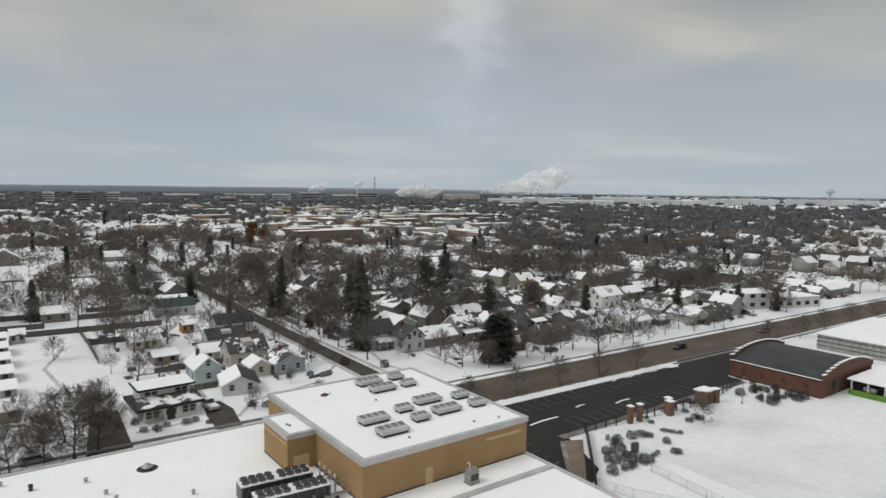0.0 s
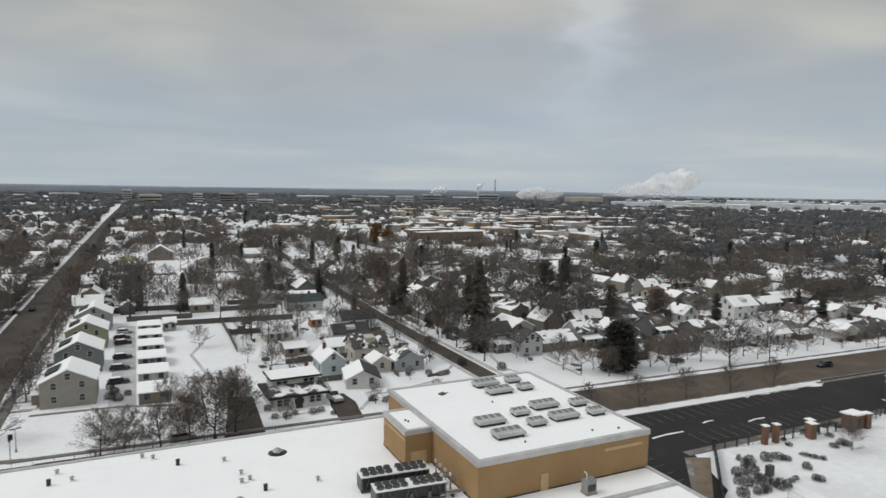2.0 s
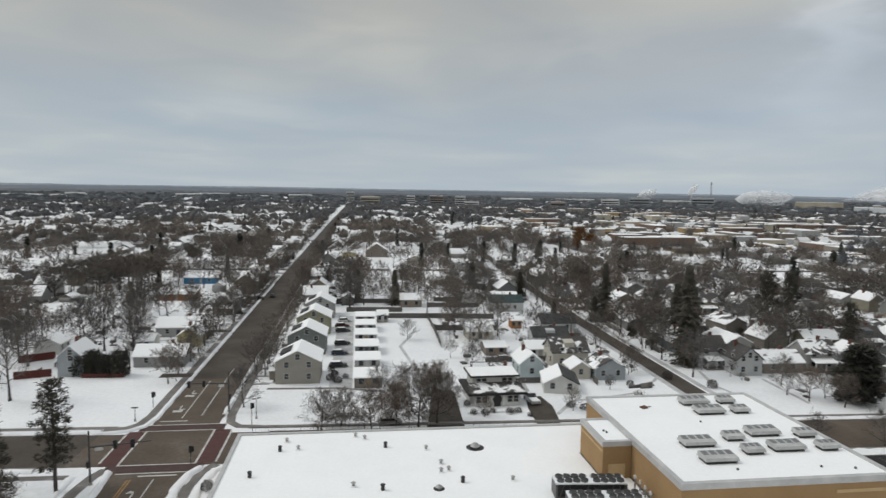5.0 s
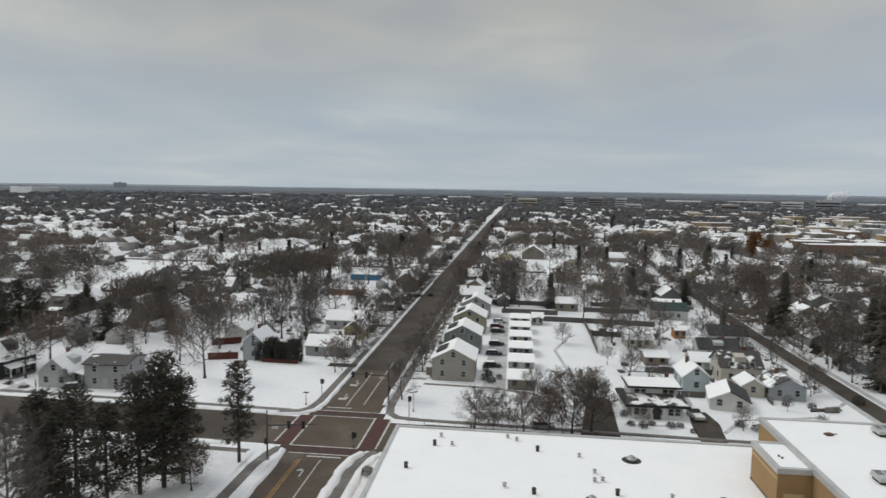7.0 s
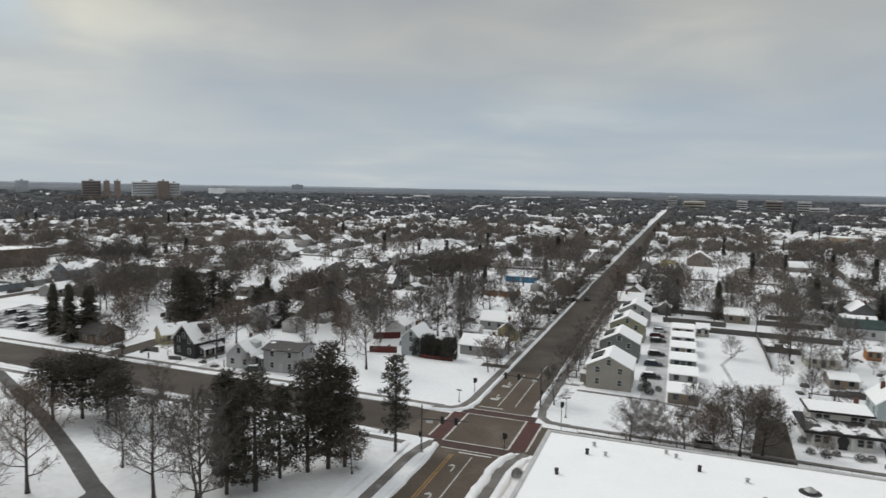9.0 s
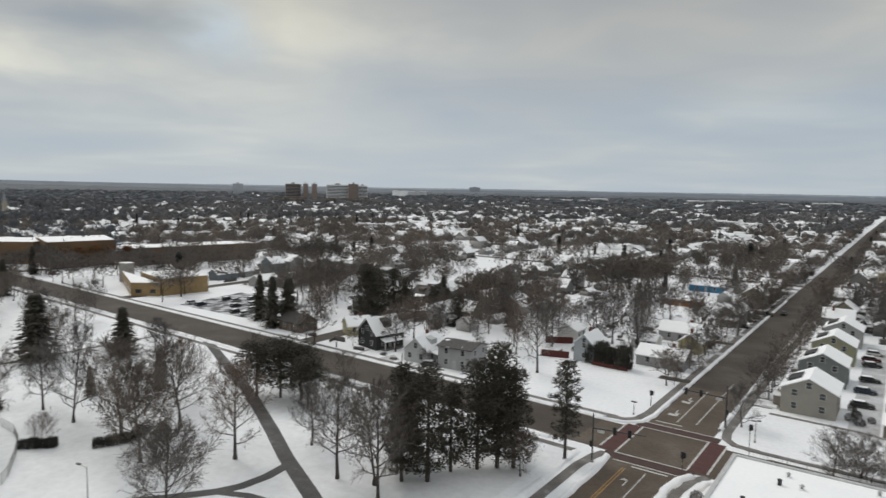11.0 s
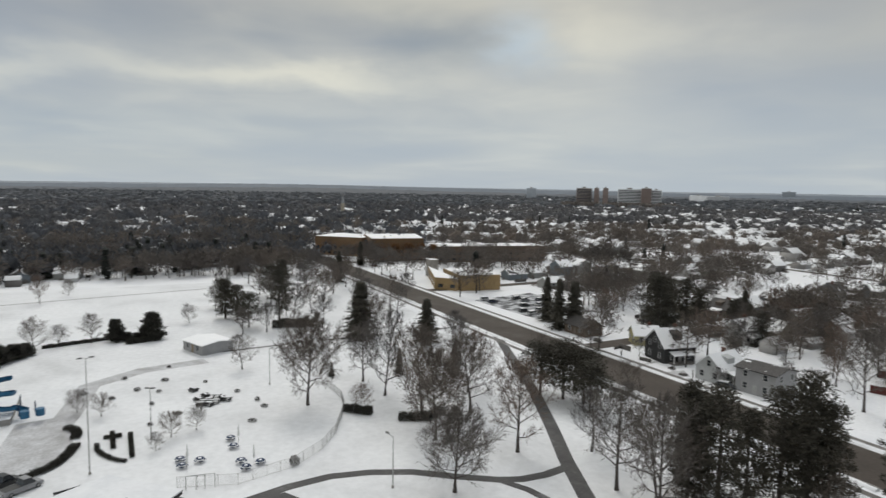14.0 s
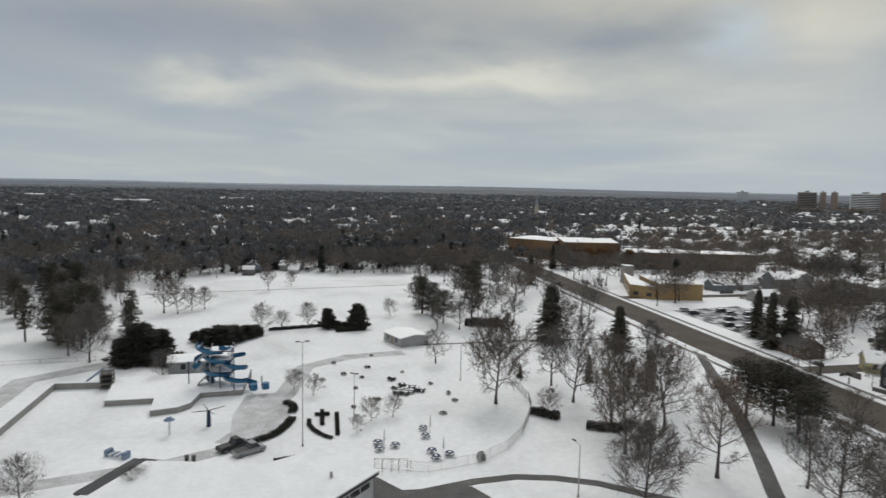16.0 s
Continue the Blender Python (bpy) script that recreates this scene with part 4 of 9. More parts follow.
# ---------------------------------------------------------------- roof plant of the tan building
def stub(at, tall, r, cap):
    root = thing("roof_vent", "small dark roof vent standing in snow", "vent", (*at, Z_LOW), 0, "roof vents")
    part("pipe", Geo().tube((0, 0, 0), (0, 0, tall), r, r, 8), STEEL if cap else DARK, root)
    if cap:
        part("cowl", Geo().tube((0, 0, tall), (0, 0, tall + r * .9), r * 1.7, r * .5, 8), STEEL, root)
        part("curb", Geo().box(-r * 1.8, r * 1.8, -r * 1.8, r * 1.8, 0, .12), ROOF_SNOW, root)
    else:
        part("cap", Geo().tube((0, 0, tall), (0, 0, tall + .12), r * 1.25, r * 1.1, 8), DARK, root)


for x, y, c in ((-11.3, 94, 0), (-8.7, 94.3, 1), (4.2, 94.1, 0), (10.2, 92.7, 1), (-.3, 98.5, 1), (1.1, 97.5, 1), (11.8, 87.5, 1), (14.0, 81.5, 0), (20.8, 81.4, 1),
                (-14.3, 85.6, 0), (-.5, 81.6, 1), (3.3, 80.3, 0), (-10.7, 97.4, 1), (11.5, 84.8, 1), (12.6, 85.2, 1), (-4, 72, 0), (7, 70, 1), (16, 72, 0)):
    stub((x, y), .55 if c else .7, .2 if c else .26, c)
root = thing("roof_fan", "round hooded roof fan in a melted dark ring", "vent", (17.7, 92.8, Z_LOW))
part("melted_ring", Geo().tube((0, 0, -.02), (0, 0, .012), 1.45, 1.35, 18), SLATE, root)
part("collar", Geo().tube((0, 0, 0), (0, 0, .3), .5, .45, 12), STEEL, root)
part("hood", Geo().tube((0, 0, .3), (0, 0, .7), .8, .3, 12), STEEL, root)
root = thing("roof_fan", "round hooded roof fan in a melted dark ring", "vent", (10.6, 80.0, Z_LOW))
part("melted_ring", Geo().tube((0, 0, -.02), (0, 0, .012), .8, .75, 16), SLATE, root)
part("collar", Geo().tube((0, 0, 0), (0, 0, .25), .35, .3, 12), STEEL, root)
part("hood", Geo().tube((0, 0, .25), (0, 0, .5), .5, .2, 12), STEEL, root)


UNIT_GREY = material("dusty_grey_steel", [(0.3, (0.095, 0.095, 0.095)), (0.7, (0.16, 0.158, 0.155))], scale=1.2, rough=0.6, fine_amount=0.2)


def chiller(at):
    """An air-cooled chiller: two banks of fans on a frame over dark coils."""
    L, Wd, Hh = 9.2, 2.5, 2.15
    root = thing("chiller", "long rooftop chiller with sixteen fans dusted with snow", "chiller", (*at, Z_LOW), -5, "rooftop chillers")
    part("coil_block", Geo().box(-L / 2 + .3, L / 2 - .3, -Wd / 2 + .25, Wd / 2 - .25, .35, Hh - .2), DARK, root, "dark finned coils")
    part("deck", Geo().box(-L / 2, L / 2, -Wd / 2, Wd / 2, Hh - .18, Hh), SNOW, root, "snow-dusted fan deck")
    part("base_rail", Geo().box(-L / 2, L / 2, -Wd / 2, -Wd / 2 + .15, .1, .4), POLE, root)
    part("base_rail", Geo().box(-L / 2, L / 2, Wd / 2 - .15, Wd / 2, .1, .4), POLE, root)
    for s in (-1, 1):
        part("end_panel", Geo().box(s * L / 2 - .25 * (s > 0), s * L / 2 + .25 * (s < 0), -Wd / 2, Wd / 2, .1, Hh - .18), UNIT_GREY, root, "dark grey end panel")
    for k in range(6):
        x = -L / 2 + .6 + k * (L - 1.2) / 5
        part("strut", Geo().tube((x, -Wd / 2 + .06, .4), (x + .5 * (-1) ** k, -Wd / 2 + .06, Hh - .18), .05, .05, 4), UNIT_GREY, root)
    for k in range(3):
        x = -L / 2 + 2.2 + k * 2.4
        part("compressor", Geo().tube((x, -Wd / 2 + .16, .45), (x, -Wd / 2 + .16, 1.15), .28, .22, 9), UNIT_GREY, root, "dusty grey compressor")
    for i in range(8):
        x = -L / 2 + .75 + i * 1.02 + (.55 if i > 3 else 0)
        for y in (-.58, .58):
            f = part("fan", Geo().tube((x, y, Hh), (x, y, Hh + .28), .49, .46, 14, False), UNIT_GREY, root)
            part("grille", Geo().tube((x, y, Hh + .2), (x, y, Hh + .24), .44, .44, 12), DARK, f)
    return root


chiller((29.6, 76.4))
chiller((30.0, 72.0))
for k in range(4):
    x, y = 35.9, 76.6 - 1.5 * k
    root = thing("flue_pipe", "slim white flue with rounded cap beside the wall", "flue", (x, y, Z_LOW), 0, "flues")
    part("pipe", Geo().tube((0, 0, 0), (0, 0, 1.9), .11, .11, 8), STEEL, root)
    part("cap", Geo().tube((0, 0, 1.9), (-.1, 0, 2.3), .2, .12, 8), TRIM, root)
    part("bracket", Geo().box(0, 1.1, -.04, .04, 1.2, 1.28), STEEL, root)
root = thing("pipe_run", "insulated pipes crossing the snowy roof to the wall", "pipes", (0, 0, Z_LOW))
for y, z in ((70.2, .5), (70.7, .5), (73.9, 1.0), (74.3, 1.0)):
    part("pipe", Geo().tube((33.6, y, z), (37.1, y, z), .12, .12, 6), STEEL, root)
for y in (70.4, 74.1):
    part("support", Geo().box(35.2, 35.4, y - .45, y + .45, 0, .45), DARK, root)
root = thing("heating_unit", "pale grey rooftop heating unit with a bent flue", "rooftop unit", (51.9, 64.0, Z_LOW), 0)
part("cabinet", Geo().box(-.75, .75, -.6, .6, .25, 1.85), STEEL, root)
part("plinth", Geo().box(-.85, .85, -.7, .7, 0, .25), KERB, root)
part("louvre", Geo().box(-.6, .6, -.63, -.6, .5, 1.4), POLE, root)
part("flue", Geo().path([(-.3, .1, 1.85), (-.3, .1, 2.6), (-.7, .1, 2.95)], .1, 7), TRIM, root)
part("top_box", Geo().box(-.2, .6, -.4, .3, 1.85, 2.1), STEEL, root)


def skylight(at, w, d, bars):
    root = thing("skylight", "raised grey ridged skylight on the snowy roof", "skylight", (*at, Z_TALL + .06), 0, "skylights")
    # the curb's near-black colour stands in for shade beneath the overhanging skirt
    part("curb", Geo().box(-w / 2 + .22, w / 2 - .22, -d / 2 + .22, d / 2 - .22, 0, .42), DARK, root, "curb coloured dark for the shade under the skirt")
    # a pale skirt, wider at its foot, under a gently sloping glazed top
    part("body", Geo().add([(-w / 2, -d / 2, .40), (w / 2, -d / 2, .40), (w / 2, d / 2, .40), (-w / 2, d / 2, .40), (-w / 2 + .1, -d / 2 + .12, .80), (w / 2 - .1, -d / 2 + .12, .80), (w / 2 - .1, d / 2 - .1, 1.0), (-w / 2 + .1, d / 2 - .1, 1.0)],
                           [(0, 1, 5, 4), (1, 2, 6, 5), (2, 3, 7, 6), (3, 0, 4, 7), (4, 5, 6, 7), (3, 2, 1, 0)]), GLAZE, root)
    for k in range(bars):
        x = -w / 2 + .1 + (k + .5) * (w - .2) / bars
        q = (w - .2) / bars * .34
        lo, hi = .86, .975
        part("pane", Geo().add([(x - q, -.05 * d, lo), (x + q, -.05 * d, lo), (x + q, d / 2 - .2, hi), (x - q, d / 2 - .2, hi), (x - q, -.05 * d, lo + .05), (x + q, -.05 * d, lo + .05), (x + q, d / 2 - .2, hi + .05), (x - q, d / 2 - .2, hi + .05)],
                               [(4, 5, 6, 7), (0, 1, 5, 4), (1, 2, 6, 5), (3, 0, 4, 7), (2, 3, 7, 6)]), GREY_PANE, root, "grey glazed strip")


GREY_PANE = material("dull_grey_glazing", [(0.3, (0.13, 0.133, 0.137)), (0.7, (0.21, 0.213, 0.217))], scale=1.2, rough=.35, fine_amount=.2, per_object=True)
GLAZE = material("clouded_skylight", [(0.3, (0.42, 0.42, 0.415)), (0.55, (0.51, 0.51, 0.50)), (0.75, (0.64, 0.64, 0.635))], scale=.8, fine_amount=.2, rough=.4, per_object=True)
for x, y in ((45.0, 78.0), (45.0, 72.9), (56.2, 80.8), (56.2, 75.6), (53.2, 93.9), (53.4, 89.7)):
    skylight((x, y), 4.5, 2.3, 4)
for x, y in ((51.0, 79.4), (51.0, 74.9), (61.8, 79.6), (61.8, 75.2), (58.6, 94.0), (58.4, 89.6)):
    skylight((x, y), 2.7, 1.9, 3)
for x, y, z in ((34.6, 84.6, 11.16), (34.8, 84.0, 11.16), (57, 70, Z_TALL + .06), (46, 70.2, Z_TALL + .06), (50, 86, Z_TALL + .06), (61, 69.2, Z_TALL + .06)):
    solid("roof_drain", Geo().tube((0, 0, 0), (0, 0, .22), .16, .12, 8), DARK, "small dark roof drain in snow", "drain", group="roof drains", at=(x, y, z))
root = thing("roof_patch", "rusty red hatch lying open on the snow", "hatch", (44.3, 92.6, Z_TALL + .06), 20)
part("lid", Geo().box(-.5, .5, -.4, .4, 0, .25), BRICK, root)
part("frame", Geo().box(.5, 1.4, -.1, .1, 0, .12), STEEL, root)
for x0, x1, y0, y1, z0, z1, lb in ((46.4, 47.6, 66.9, 67.0, 6.02, 8.3, "pale metal door"), (33.8, 36.2, 80.5, 80.6, 6.02, 8.1, "tan double door")):
    part("door", Geo().box(x0, x1, y0, y1, z0, z1), TAN_PALE, store, lb)
part("wall_band", Geo().box(56.8, 63.4, 66.93, 67.0, 9.6, 10.0), TAN_PALE, store, "pale tan band")
part("base_flashing", Geo().box(37.1, 64.6, 66.94, 67.0, 6.0, 6.18), DARK, store, "dark flashing")
part("base_flashing", Geo().box(37.02, 37.1, 67.0, 80.6, 6.0, 6.18), DARK, store, "dark flashing")
part("wall_band", Geo().box(32.93, 33.0, 80.7, 89.2, 9.75, 10.0), TAN_PALE, store, "pale tan band")
part("base_flashing", Geo().box(32.94, 33.0, 80.6, 89.3, 6.0, 6.18), DARK, store, "dark flashing")
part("upper_lip", Geo().box(37.1, 64.2, 61.0, 61.6, Z_LOW, Z_LOW + .35), CAP, store, "metal-capped step in the roof")

# ---------------------------------------------------------------- car park and its edge
solid("parking_lot", Geo().prism([(65, 60), (70, 60), (80, 66), (86.5, 79.6), (147, 79.2), (147.5, 83.2), (176, 86), (176, 97.0), (150, 97.6), (146, 95.9), (88, 97.2), (65, 98.5)], 0, .02), WET, "wet black asphalt car park with faint stalls", "car park", "structure")
solid("lot_drive", Geo().prism([(147, 95.5), (176, 96.0), (176, cyp(176) - 6.8), (149, cyp(149) - 6.8)], 0, .022), WET, "wet asphalt entrance to the car park", "driveway", "structure")
snow_bank("snow_bank", [(66, 99.6), (100, 98.6), (140, 97.2), (145, 96.4)], 3.0, .3, "snowy verge between road and car park")
kerb([(66, 98.2), (88, 97.3), (145, 95.8)])
faint = material("faint_stall_paint", [(0.3, (0.09, 0.086, 0.083)), (0.7, (0.27, 0.262, 0.255))], scale=1.2, fine_amount=.4)
for k in range(23):
    x = 70 + 2.75 * k
    solid("stall_line", Geo().box(x - .06, x + .06, 91.6, 96.4, .021, .026), faint, "faint white stall line", "road line", "structure")
    if k > 7:
        solid("stall_line", Geo().box(x - .06, x + .06, 80.6, 85.4, .021, .026), faint, "faint white stall line", "road line", "structure")
for k in range(7):
    y = 66 + 2.7 * k
    solid("stall_line", Geo().box(67, 75.5 + .5 * k, y - .06, y + .06, .021, .026), faint, "faint white stall line", "road line", "structure")
for x0, x1, y in ((108, 113, 85.7), (99, 102, 88.6), (84, 92, 86.6)):
    snow_bank("snow_streak", [(x0, y - .3), ((x0 + x1) / 2, y + .15), (x1, y)], .5, .08, "thin streak of drifted snow")
band("pavement", [(84.5, 78.6), (90, 78.6), (146, 78.4)], 1.8, .06, WALK, "concrete path along the car park", "pavement")
solid("ramp", Geo().prism([(83.8, 77.2), (87.0, 75.7), (73.3, 62.6), (71.6, 63.2)], 0, .1), material("brown_paving", [(0.3, (0.17, 0.13, 0.09)), (0.7, (0.25, 0.195, 0.14))], scale=.5, fine_amount=.25), "brown paved service ramp", "path", "structure")
band("ramp_edge", [(83.3, 77.2), (71.1, 63.2)], .9, .13, WALK, "pale concrete edge of the service ramp", "path")
root = thing("hedge_fence", "dense black fence running beside the ramp", "fence", (0, 0, 0))
ax, ay, bx, by = 90.0, 77.6, 73.4, 60.9
for k in range(12):
    f0, f1 = k / 12, (k + 1) / 12
    part("panel", Geo().strip([(ax + (bx - ax) * f0, ay + (by - ay) * f0), (ax + (bx - ax) * f1, ay + (by - ay) * f1)], .22, .1, 1.6 + .12 * (k % 2)), DARK, root)
    part("post", Geo().tube((ax + (bx - ax) * f0, ay + (by - ay) * f0, 0), (ax + (bx - ax) * f0, ay + (by - ay) * f0, 1.95), .14, .1, 5), DARK, root)


def picket_fence(name, label, pts, high, post, gap, mat, thick=.045):
    """Posts, two rails and thin pickets between them, span by span."""
    root = thing(name, label, "fence")
    for (xa, ya), (xb, yb) in zip(pts, pts[1:]):
        n = max(1, round(math.hypot(xb - xa, yb - ya) / post))
        for k in range(n):
            f0, f1 = k / n, (k + 1) / n
            p, q = Vector((xa + (xb - xa) * f0, ya + (yb - ya) * f0, 0)), Vector((xa + (xb - xa) * f1, ya + (yb - ya) * f1, 0))
            part("post", Geo().tube(p, p + Vector((0, 0, high)), thick, thick, 5), mat, root)
            g = Geo()
            for z in (.12, high - .08):
                g.tube(p + Vector((0, 0, z)), q + Vector((0, 0, z)), .025, .025, 4)
            m = max(2, int((q - p).length / gap))
            for j in range(1, m):
                c = p.lerp(q, j / m)
                g.tube(c + Vector((0, 0, .12)), c + Vector((0, 0, high - .08)), .014, .014, 3, False)
            part("panel", g, mat, root)["kind"] = "stuff"
    return root


picket_fence("metal_fence", "dark metal picket fence along the car park", [(90.2, 78.0), (100.3, 76.6)], 2.0, 2.4, .2, DARK, .13)
picket_fence("metal_fence", "dark metal picket fence along the car park", [(104.2, 76.4), (110.2, 75.6)], 2.0, 2.4, .2, DARK, .13)
picket_fence("metal_fence", "dark metal picket fence along the car park", [(112.5, 75.4), (121, 74.6)], 2.0, 2.4, .2, DARK, .13)
picket_fence("metal_fence", "dark metal picket fence along the car park", [(127, 75.0), (138, 77), (147, 79)], 2.0, 2.4, .2, DARK, .13)
picket_fence("wire_fence", "pale wire fence in deep snow", [(86.2, 60.6), (85.3, 50.3), (84, 40)], 1.4, 3.0, .25, STEEL)
picket_fence("wire_fence", "pale wire fence in deep snow", [(74.6, 61.4), (76.3, 56.5), (80, 50)], 1.5, 3.0, .25, STEEL)


def brick_pillar(x, y, w, h):
    root = thing("brick_pillar", "square red brick gate pillar with snowy cap", "pillar", (x, y, 0), -8, "brick gate pillars")
    part("shaft", Geo().box(-w / 2, w / 2, -w / 2, w / 2, 0, h), GATE, root)
    part("cap", Geo().box(-w / 2 - .12, w / 2 + .12, -w / 2 - .12, w / 2 + .12, h, h + .15), ROOF_SNOW, root)


GATE = material("orange_brick", [(0.3, (0.165, 0.092, 0.058)), (0.7, (0.235, 0.135, 0.085))], scale=.8, fine_scale=6, fine_amount=.25)
for x, y, w, h in ((101, 76.2, .9, 3.4), (103.5, 75.9, .9, 3.4), (111.4, 74.6, 1.3, 2.9), (121.8, 73.6, .9, 3.4), (126.5, 73.8, 1.2, 3.0), (113.6, 76.5, 1.2, 2.6)):
    brick_pillar(x, y, w, h)
root = thing("brick_gatehouse", "small red brick gatehouse with flat snowy roof", "gatehouse", (124.2, 75.0, 0))
part("wall", Geo().box(-1.7, 1.7, -1.2, 1.2, 0, 2.8), GATE, root)
part("roof", Geo().box(-1.9, 1.9, -1.4, 1.4, 2.8, 3.1), ROOF_SNOW, root)
part("door", Geo().box(-.5, .5, -1.25, -1.19, 0, 2.1), DARK, root)
street_lamp((130.4, 70.0), 5.8, .3, 0)

# greenhouse-like hall and the stand behind the brick hall
root = thing("long_shed", "long low shed with pale ribbed sides and snowy roof", "shed", (0, 0, 0))
part("wall", Geo().box(196, 236, 60, 84, 0, 4.3), material("ribbed_pale_panels", [(0.3, (0.36, 0.37, 0.34)), (0.7, (0.48, 0.49, 0.46))], scale=.6, fine_amount=.2), root)
part("roof", Geo().box(195.5, 236.5, 59.5, 84.5, 4.3, 4.7), ROOF_SNOW, root)
for k in range(14):
    part("rib", Geo().box(195.85, 196.0, 60.5 + k * 1.75, 60.9 + k * 1.75, .2, 4.2), STEEL, root)
for k in range(3):
    part("rail", Geo().box(195.78, 195.9, 60, 84, 1.1 + k * 1.2, 1.25 + k * 1.2), POLE, root)
root = thing("market_stand", "low stand with snowy roof, dark bays and green front", "stand", (0, 0, 0))
part("roof", Geo().box(157.5, 176, 42, 60.6, 3.2, 3.55), ROOF_SNOW, root)
part("back_wall", Geo().box(160, 175.5, 42.5, 60.2, 0, 3.2), DARK, root)
part("front_board", Geo().box(157.0, 157.2, 42, 60, 0, 1.25), material("bright_green_board", [(0.3, (0.10, 0.22, 0.03)), (0.7, (0.14, 0.29, 0.045))], scale=.8, fine_amount=.15), root, "green panels")
for k in range(6):
    part("post", Geo().box(157.3, 157.5, 43 + k * 3.3, 43.2 + k * 3.3, 0, 3.2), TRIM, root)
for y0 in (45, 50, 55):
    part("crate", Geo().box(158, 159.4, y0, y0 + 2.4, 1.2, 2.1), STEEL, root)
# darker tone of the hall's brick, for its barely visible windows
BRICK_DARKER = material("darker_brick", [(0.3, (.075, .034, .026)), (0.7, (.11, .052, .040))], scale=.7, fine_scale=6, fine_amount=.25)
for yy in (64.5, 69.5, 74.5, 79.0):
    part("window", Geo().box(147.94, 148.02, yy, yy + 1.1, 1.5, 2.7), BRICK_DARKER, hall, "small window in a darker brick colour")
for xx in (153, 160, 166):
    part("window", Geo().box(xx, xx + 1.6, 61.5, 61.56, 1.2, 3.0), SLATE, hall)
part("rim_coping", Geo().box(147.9, 148.2, 62, 83, ZE - .02, ZE + .1), ROOF_SNOW, hall, "snow along the eave")

# ---------------------------------------------------------------- shrubs and hedges
SHRUB = material("dark_winter_shrub", [(0.3, (0.055, 0.050, 0.046)), (0.6, (0.088, 0.080, 0.074)), (0.8, (0.18, 0.172, 0.168))], scale=1.2, fine_scale=5, fine_amount=.4, bump=0, per_object=True)
YEW = material("dark_evergreen_hedge", [(0.3, (0.034, 0.034, 0.026)), (0.7, (0.075, 0.070, 0.056))], scale=1.0, fine_amount=.4, bump=0, per_object=True)


def leafy(r, n, shape, size):
    """Many small leaf blades over a volume."""
    g = Geo()
    for _ in range(n):
        while True:
            q = Vector((r.uniform(-1, 1), r.uniform(-1, 1), r.uniform(0, 1)))
            if shape != "ball" or q.x ** 2 + q.y ** 2 + (q.z * 1.6 - .6) ** 2 < 1:
                break
        d = Vector((q.x + r.uniform(-.6, .6), q.y + r.uniform(-.6, .6), q.z * .6 + r.uniform(-.3, .7))).normalized()
        sliver(g, q, q + d * size, size * r.uniform(.6, 1.1), r)
    return g


SHRUBS = [leafy(random.Random(50 + k), 900, "ball", .115).mesh("foliage", SHRUB) for k in range(3)]
HEDGES = [leafy(random.Random(60 + k), 1500, "box", .17).mesh("foliage", YEW) for k in range(2)]


def shrub(x, y, wide, high, r, label="dark leafless shrub poking out of the snow"):
    root = thing("shrub", label, "shrub", (x, y, 0), r.uniform(0, 360), "garden shrubs")
    f = part("foliage", r.choice(SHRUBS), None, root)
    f.scale = (wide / 2, wide / 2, high)
    part("stem", Geo().tube((0, 0, -.05), (0, 0, high * .5), .06, .04, 5), BARK, root)


def hedge(pts, wide, high, label="clipped dark evergreen hedge in snow"):
    root = thing("hedge", label, "hedge")
    for (xa, ya), (xb, yb) in zip(pts, pts[1:]):
        n = max(1, round(math.hypot(xb - xa, yb - ya) / max(wide, 1.4)))
        for k in range(n):
            f = (k + .5) / n
            ob = part("foliage", HEDGES[k % 2], None, root)
            ln = math.hypot(xb - xa, yb - ya) / n
            ob.matrix_basis = pose(xa + (xb - xa) * f, ya + (yb - ya) * f, 0, 0, 0, math.degrees(math.atan2(yb - ya, xb - xa))) @ Matrix.Diagonal((ln / 2, wide / 2, high * (.9 + .2 * (k % 2)), 1))
            part("stem", Geo().tube((xa + (xb - xa) * f, ya + (yb - ya) * f, -.05), (xa + (xb - xa) * f, ya + (yb - ya) * f, high * .7), .12, .08, 5), BARK, root)
    return root


rs = random.Random(5)
for x, y, w, h in ((90.6, 73.0, 0.9, 1.2), (86.7, 68.6, 1.5, 3.2), (90.5, 70.7, 2.0, 1.9), (85.5, 69.2, 1.6, 1.5), (83.2, 66.8, 1.6, 1.6), (83.8, 65.6, 1.6, 1.8), (80.2, 63.5, 2.0, 1.7), (88.3, 68.0, 1.6, 1.7), (85.7, 65.6, 1.4, 1.3), (87.4, 66.3, 1.5, 1.2), (84.2, 63.1, 1.3, 0.9), (82.9, 63.3, 1.2, 1.3), (87.6, 65.2, 1.6, 1.5), (85.8, 64.2, 1.3, 0.8), (87.4, 63.9, 1.4, 1.6), (87.6, 62.9, 1.7, 2.0), (89.1, 62.8, 1.4, 1.4), (85.3, 63.2, 1.2, 1.0), (91.5, 63.9, 1.1, 0.7), (92.9, 64.2, 1.1, 0.7)):
    shrub(x, y, w, h, rs, "round dark leafless shrub in a snowy bed")
